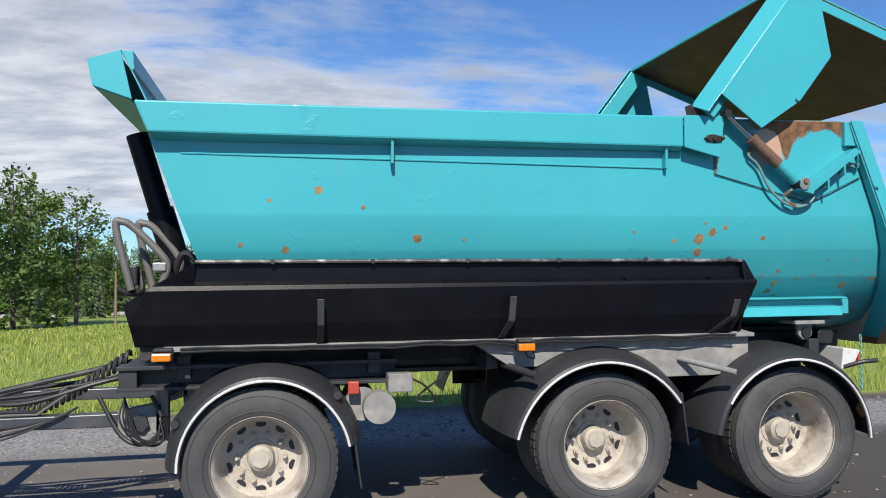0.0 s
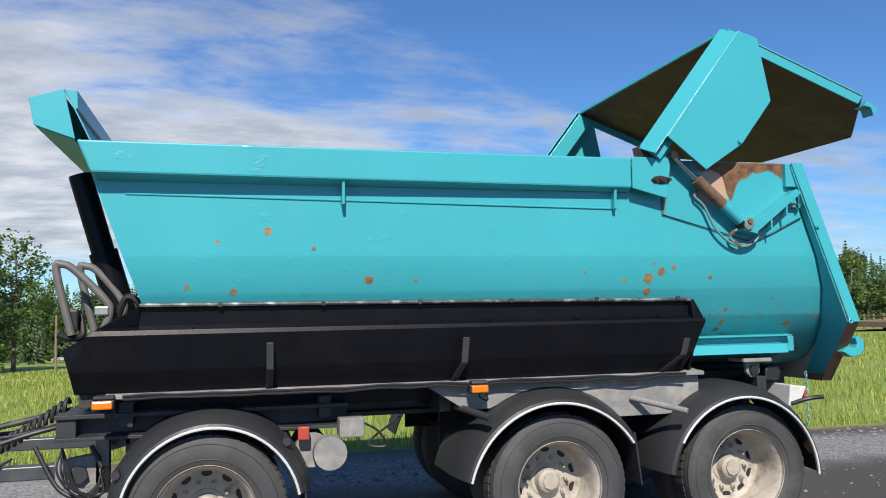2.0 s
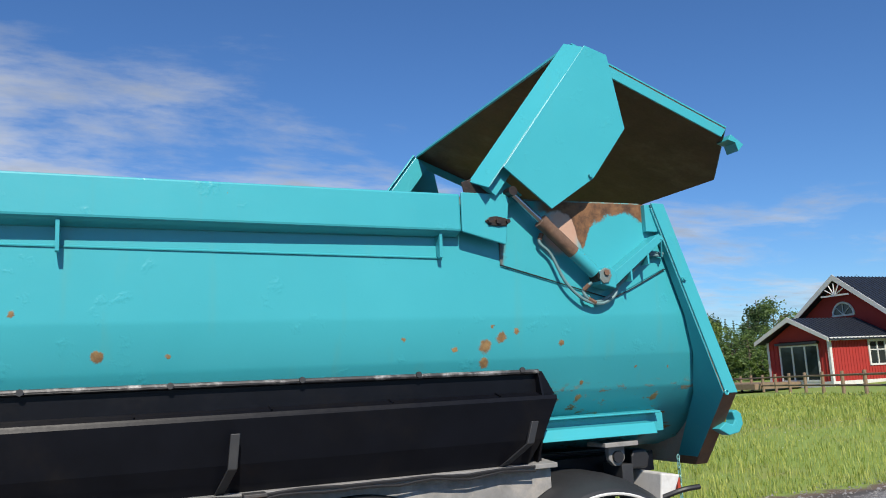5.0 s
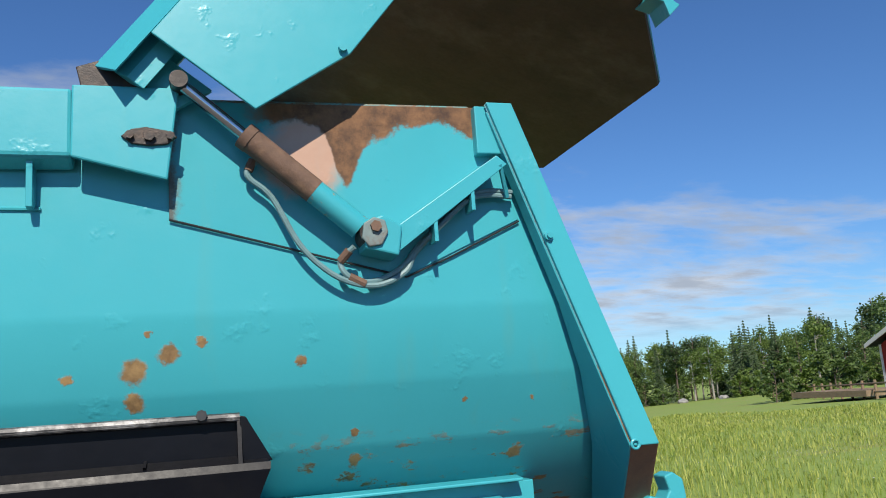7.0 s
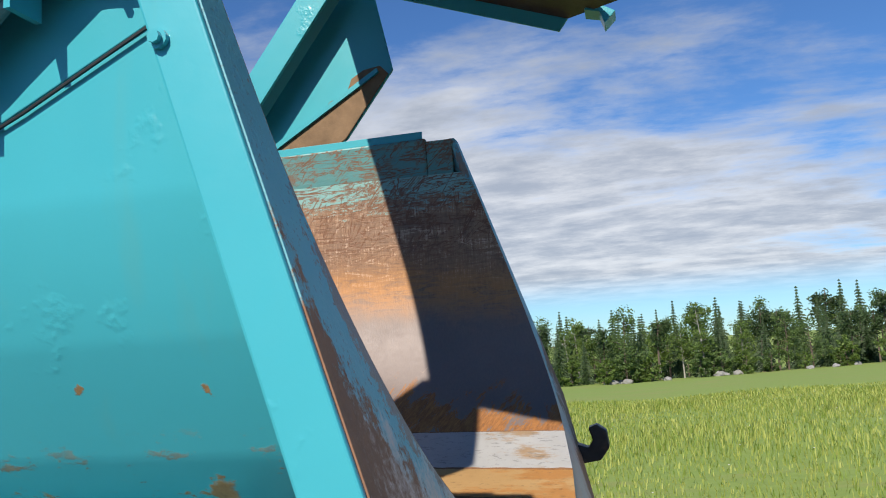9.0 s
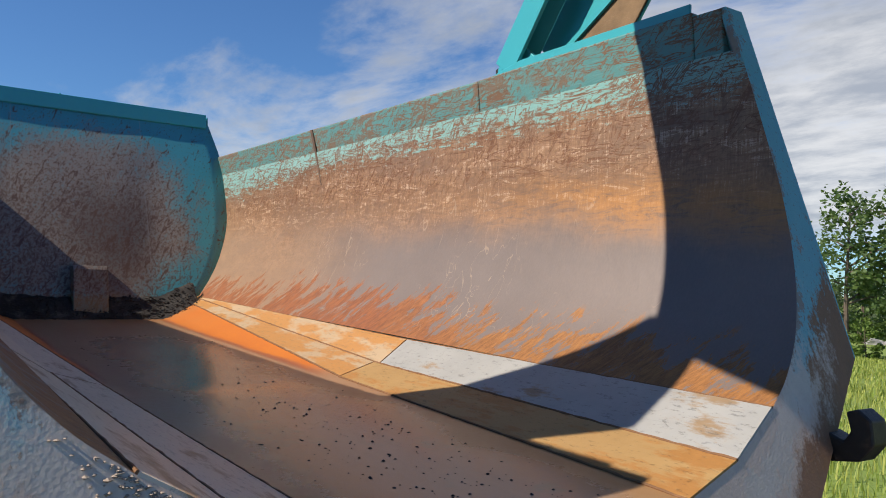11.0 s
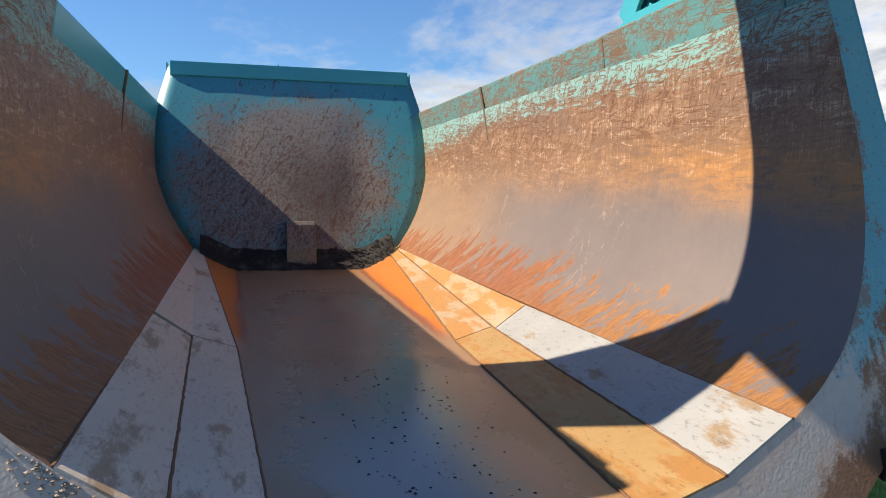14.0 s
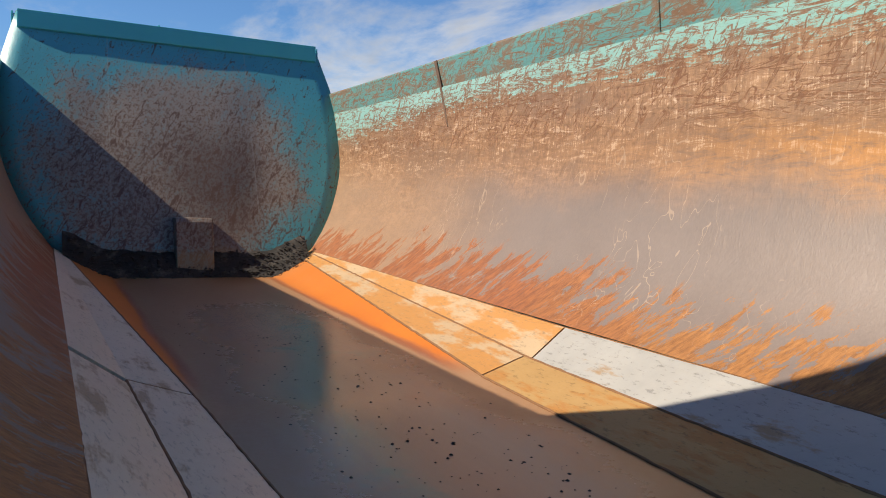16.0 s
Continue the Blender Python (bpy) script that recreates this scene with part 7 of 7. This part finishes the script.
def roof_side(name, x0, x1, ya, za, yb, zb, label="", thick=0.08):
    """One slope of a ribbed metal roof."""
    roof = part(name, ([(x0, ya, za), (x1, ya, za), (x1, yb, zb), (x0, yb, zb), (x0, ya, za - thick), (x1, ya, za - thick), (x1, yb, zb - thick), (x0, yb, zb - thick)], [(0, 1, 2, 3), (7, 6, 5, 4), (0, 4, 5, 1), (1, 5, 6, 2), (2, 6, 7, 3), (3, 7, 4, 0)]), M_ROOF, house, label)
    n = int((x1 - x0) / 0.3)
    for i in range(n):
        x = x0 + (x1 - x0) * (i + 0.5) / n
        part("rib", tube([(x, ya, za + 0.01), (x, yb, zb + 0.01)], 0.035, 5), M_ROOF, roof)


roof_side("porch_roof", -0.55, 8.0, -0.45, 2.62, 2.2, 3.92, "black ribbed metal roof")
roof_side("porch_roof", -0.55, 8.0, 4.85, 2.62, 2.2, 3.92)
for ya in (-0.47, 4.87):
    v = [(-0.60, ya, 2.48), (-0.60, ya, 2.70), (-0.60, 2.2, 4.00), (-0.60, 2.2, 3.72)]
    part("barge_board", (v + [(x + 0.05, y, z) for x, y, z in v], [(0, 1, 2, 3), (7, 6, 5, 4)] + [(i, i + 4, (i + 1) % 4 + 4, (i + 1) % 4) for i in range(4)]), M_WHITE, house, "white barge board")
# main house behind the porch
part("main_gable", prism([(-2.2, 0.3), (8.2, 0.3), (8.2, 2.6), (3.0, 6.3), (-2.2, 2.6)], "x", 5.0, 5.15), M_REDWALL, house, "red upper gable")
roof_side("main_roof", 4.4, 15.0, -2.75, 2.35, 3.0, 6.5, "black metal main roof")
roof_side("main_roof", 4.4, 15.0, 8.75, 2.35, 3.0, 6.5)
for ya in (-2.78, 8.78):
    v = [(4.34, ya, 2.18), (4.34, ya, 2.44), (4.34, 3.0, 6.62), (4.34, 3.0, 6.25)]
    part("barge_board", (v + [(x + 0.05, y, z) for x, y, z in v], [(0, 1, 2, 3), (7, 6, 5, 4)] + [(i, i + 4, (i + 1) % 4 + 4, (i + 1) % 4) for i in range(4)]), M_WHITE, house)
orn = [box(4.36, 4.40, 2.0, 4.0, 5.28, 5.38)]
for a in (30, 60, 90, 120, 150):
    orn.append(tube([(4.38, 3.0, 5.33), (4.38, 3.0 + 0.75 * math.cos(radians(a)), 5.33 + 0.75 * math.sin(radians(a)))], 0.04, 5))
part("gable_ornament", merge(*orn), M_WHITE, house, "white fan-shaped gable ornament")
half = [(3.0 + 0.75 * math.cos(radians(a)), 4.15 + 0.75 * math.sin(radians(a))) for a in range(0, 181, 15)]
fan = part("arched_window", merge(tube([(4.96, y, z) for y, z in half], 0.07, 6), box(4.90, 4.99, 2.2, 3.8, 4.07, 4.18), *[tube([(4.95, 3.0, 4.15), (4.95, 3.0 + 0.72 * math.cos(radians(a)), 4.15 + 0.72 * math.sin(radians(a)))], 0.03, 5) for a in (45, 90, 135)]), M_WHITE, house, "white half-round window")
part("pane", prism(half, "x", 4.985, 4.995), M_GLASS, fan)
part("terrace", box(-3.5, 0.0, 2.2, 7.5, 0.05, 0.36), M_WOOD, house, "low wooden terrace")

# ---- fence ----
fence = empty("rail_fence", "low wooden fence with two rails", "fence")
A, B = Vector((22.0, 11.5, 0)), Vector((46.0, 55.0, 0))
count = 23
tops = []
for i in range(count):
    p = A.lerp(B, i / (count - 1))
    z = height(p.x, p.y)
    part("post", tube([(p.x, p.y, z - 0.1), (p.x, p.y, z + 0.95)], 0.075, 8), M_WOOD, fence)
    tops.append((p.x - 0.09, p.y, z))
for a, b in zip(tops, tops[1:]):
    for k in (0.36, 0.78):
        part("rail", tube([(a[0], a[1], a[2] + k), (b[0], b[1], b[2] + k)], 0.045, 6), M_WOOD, fence)
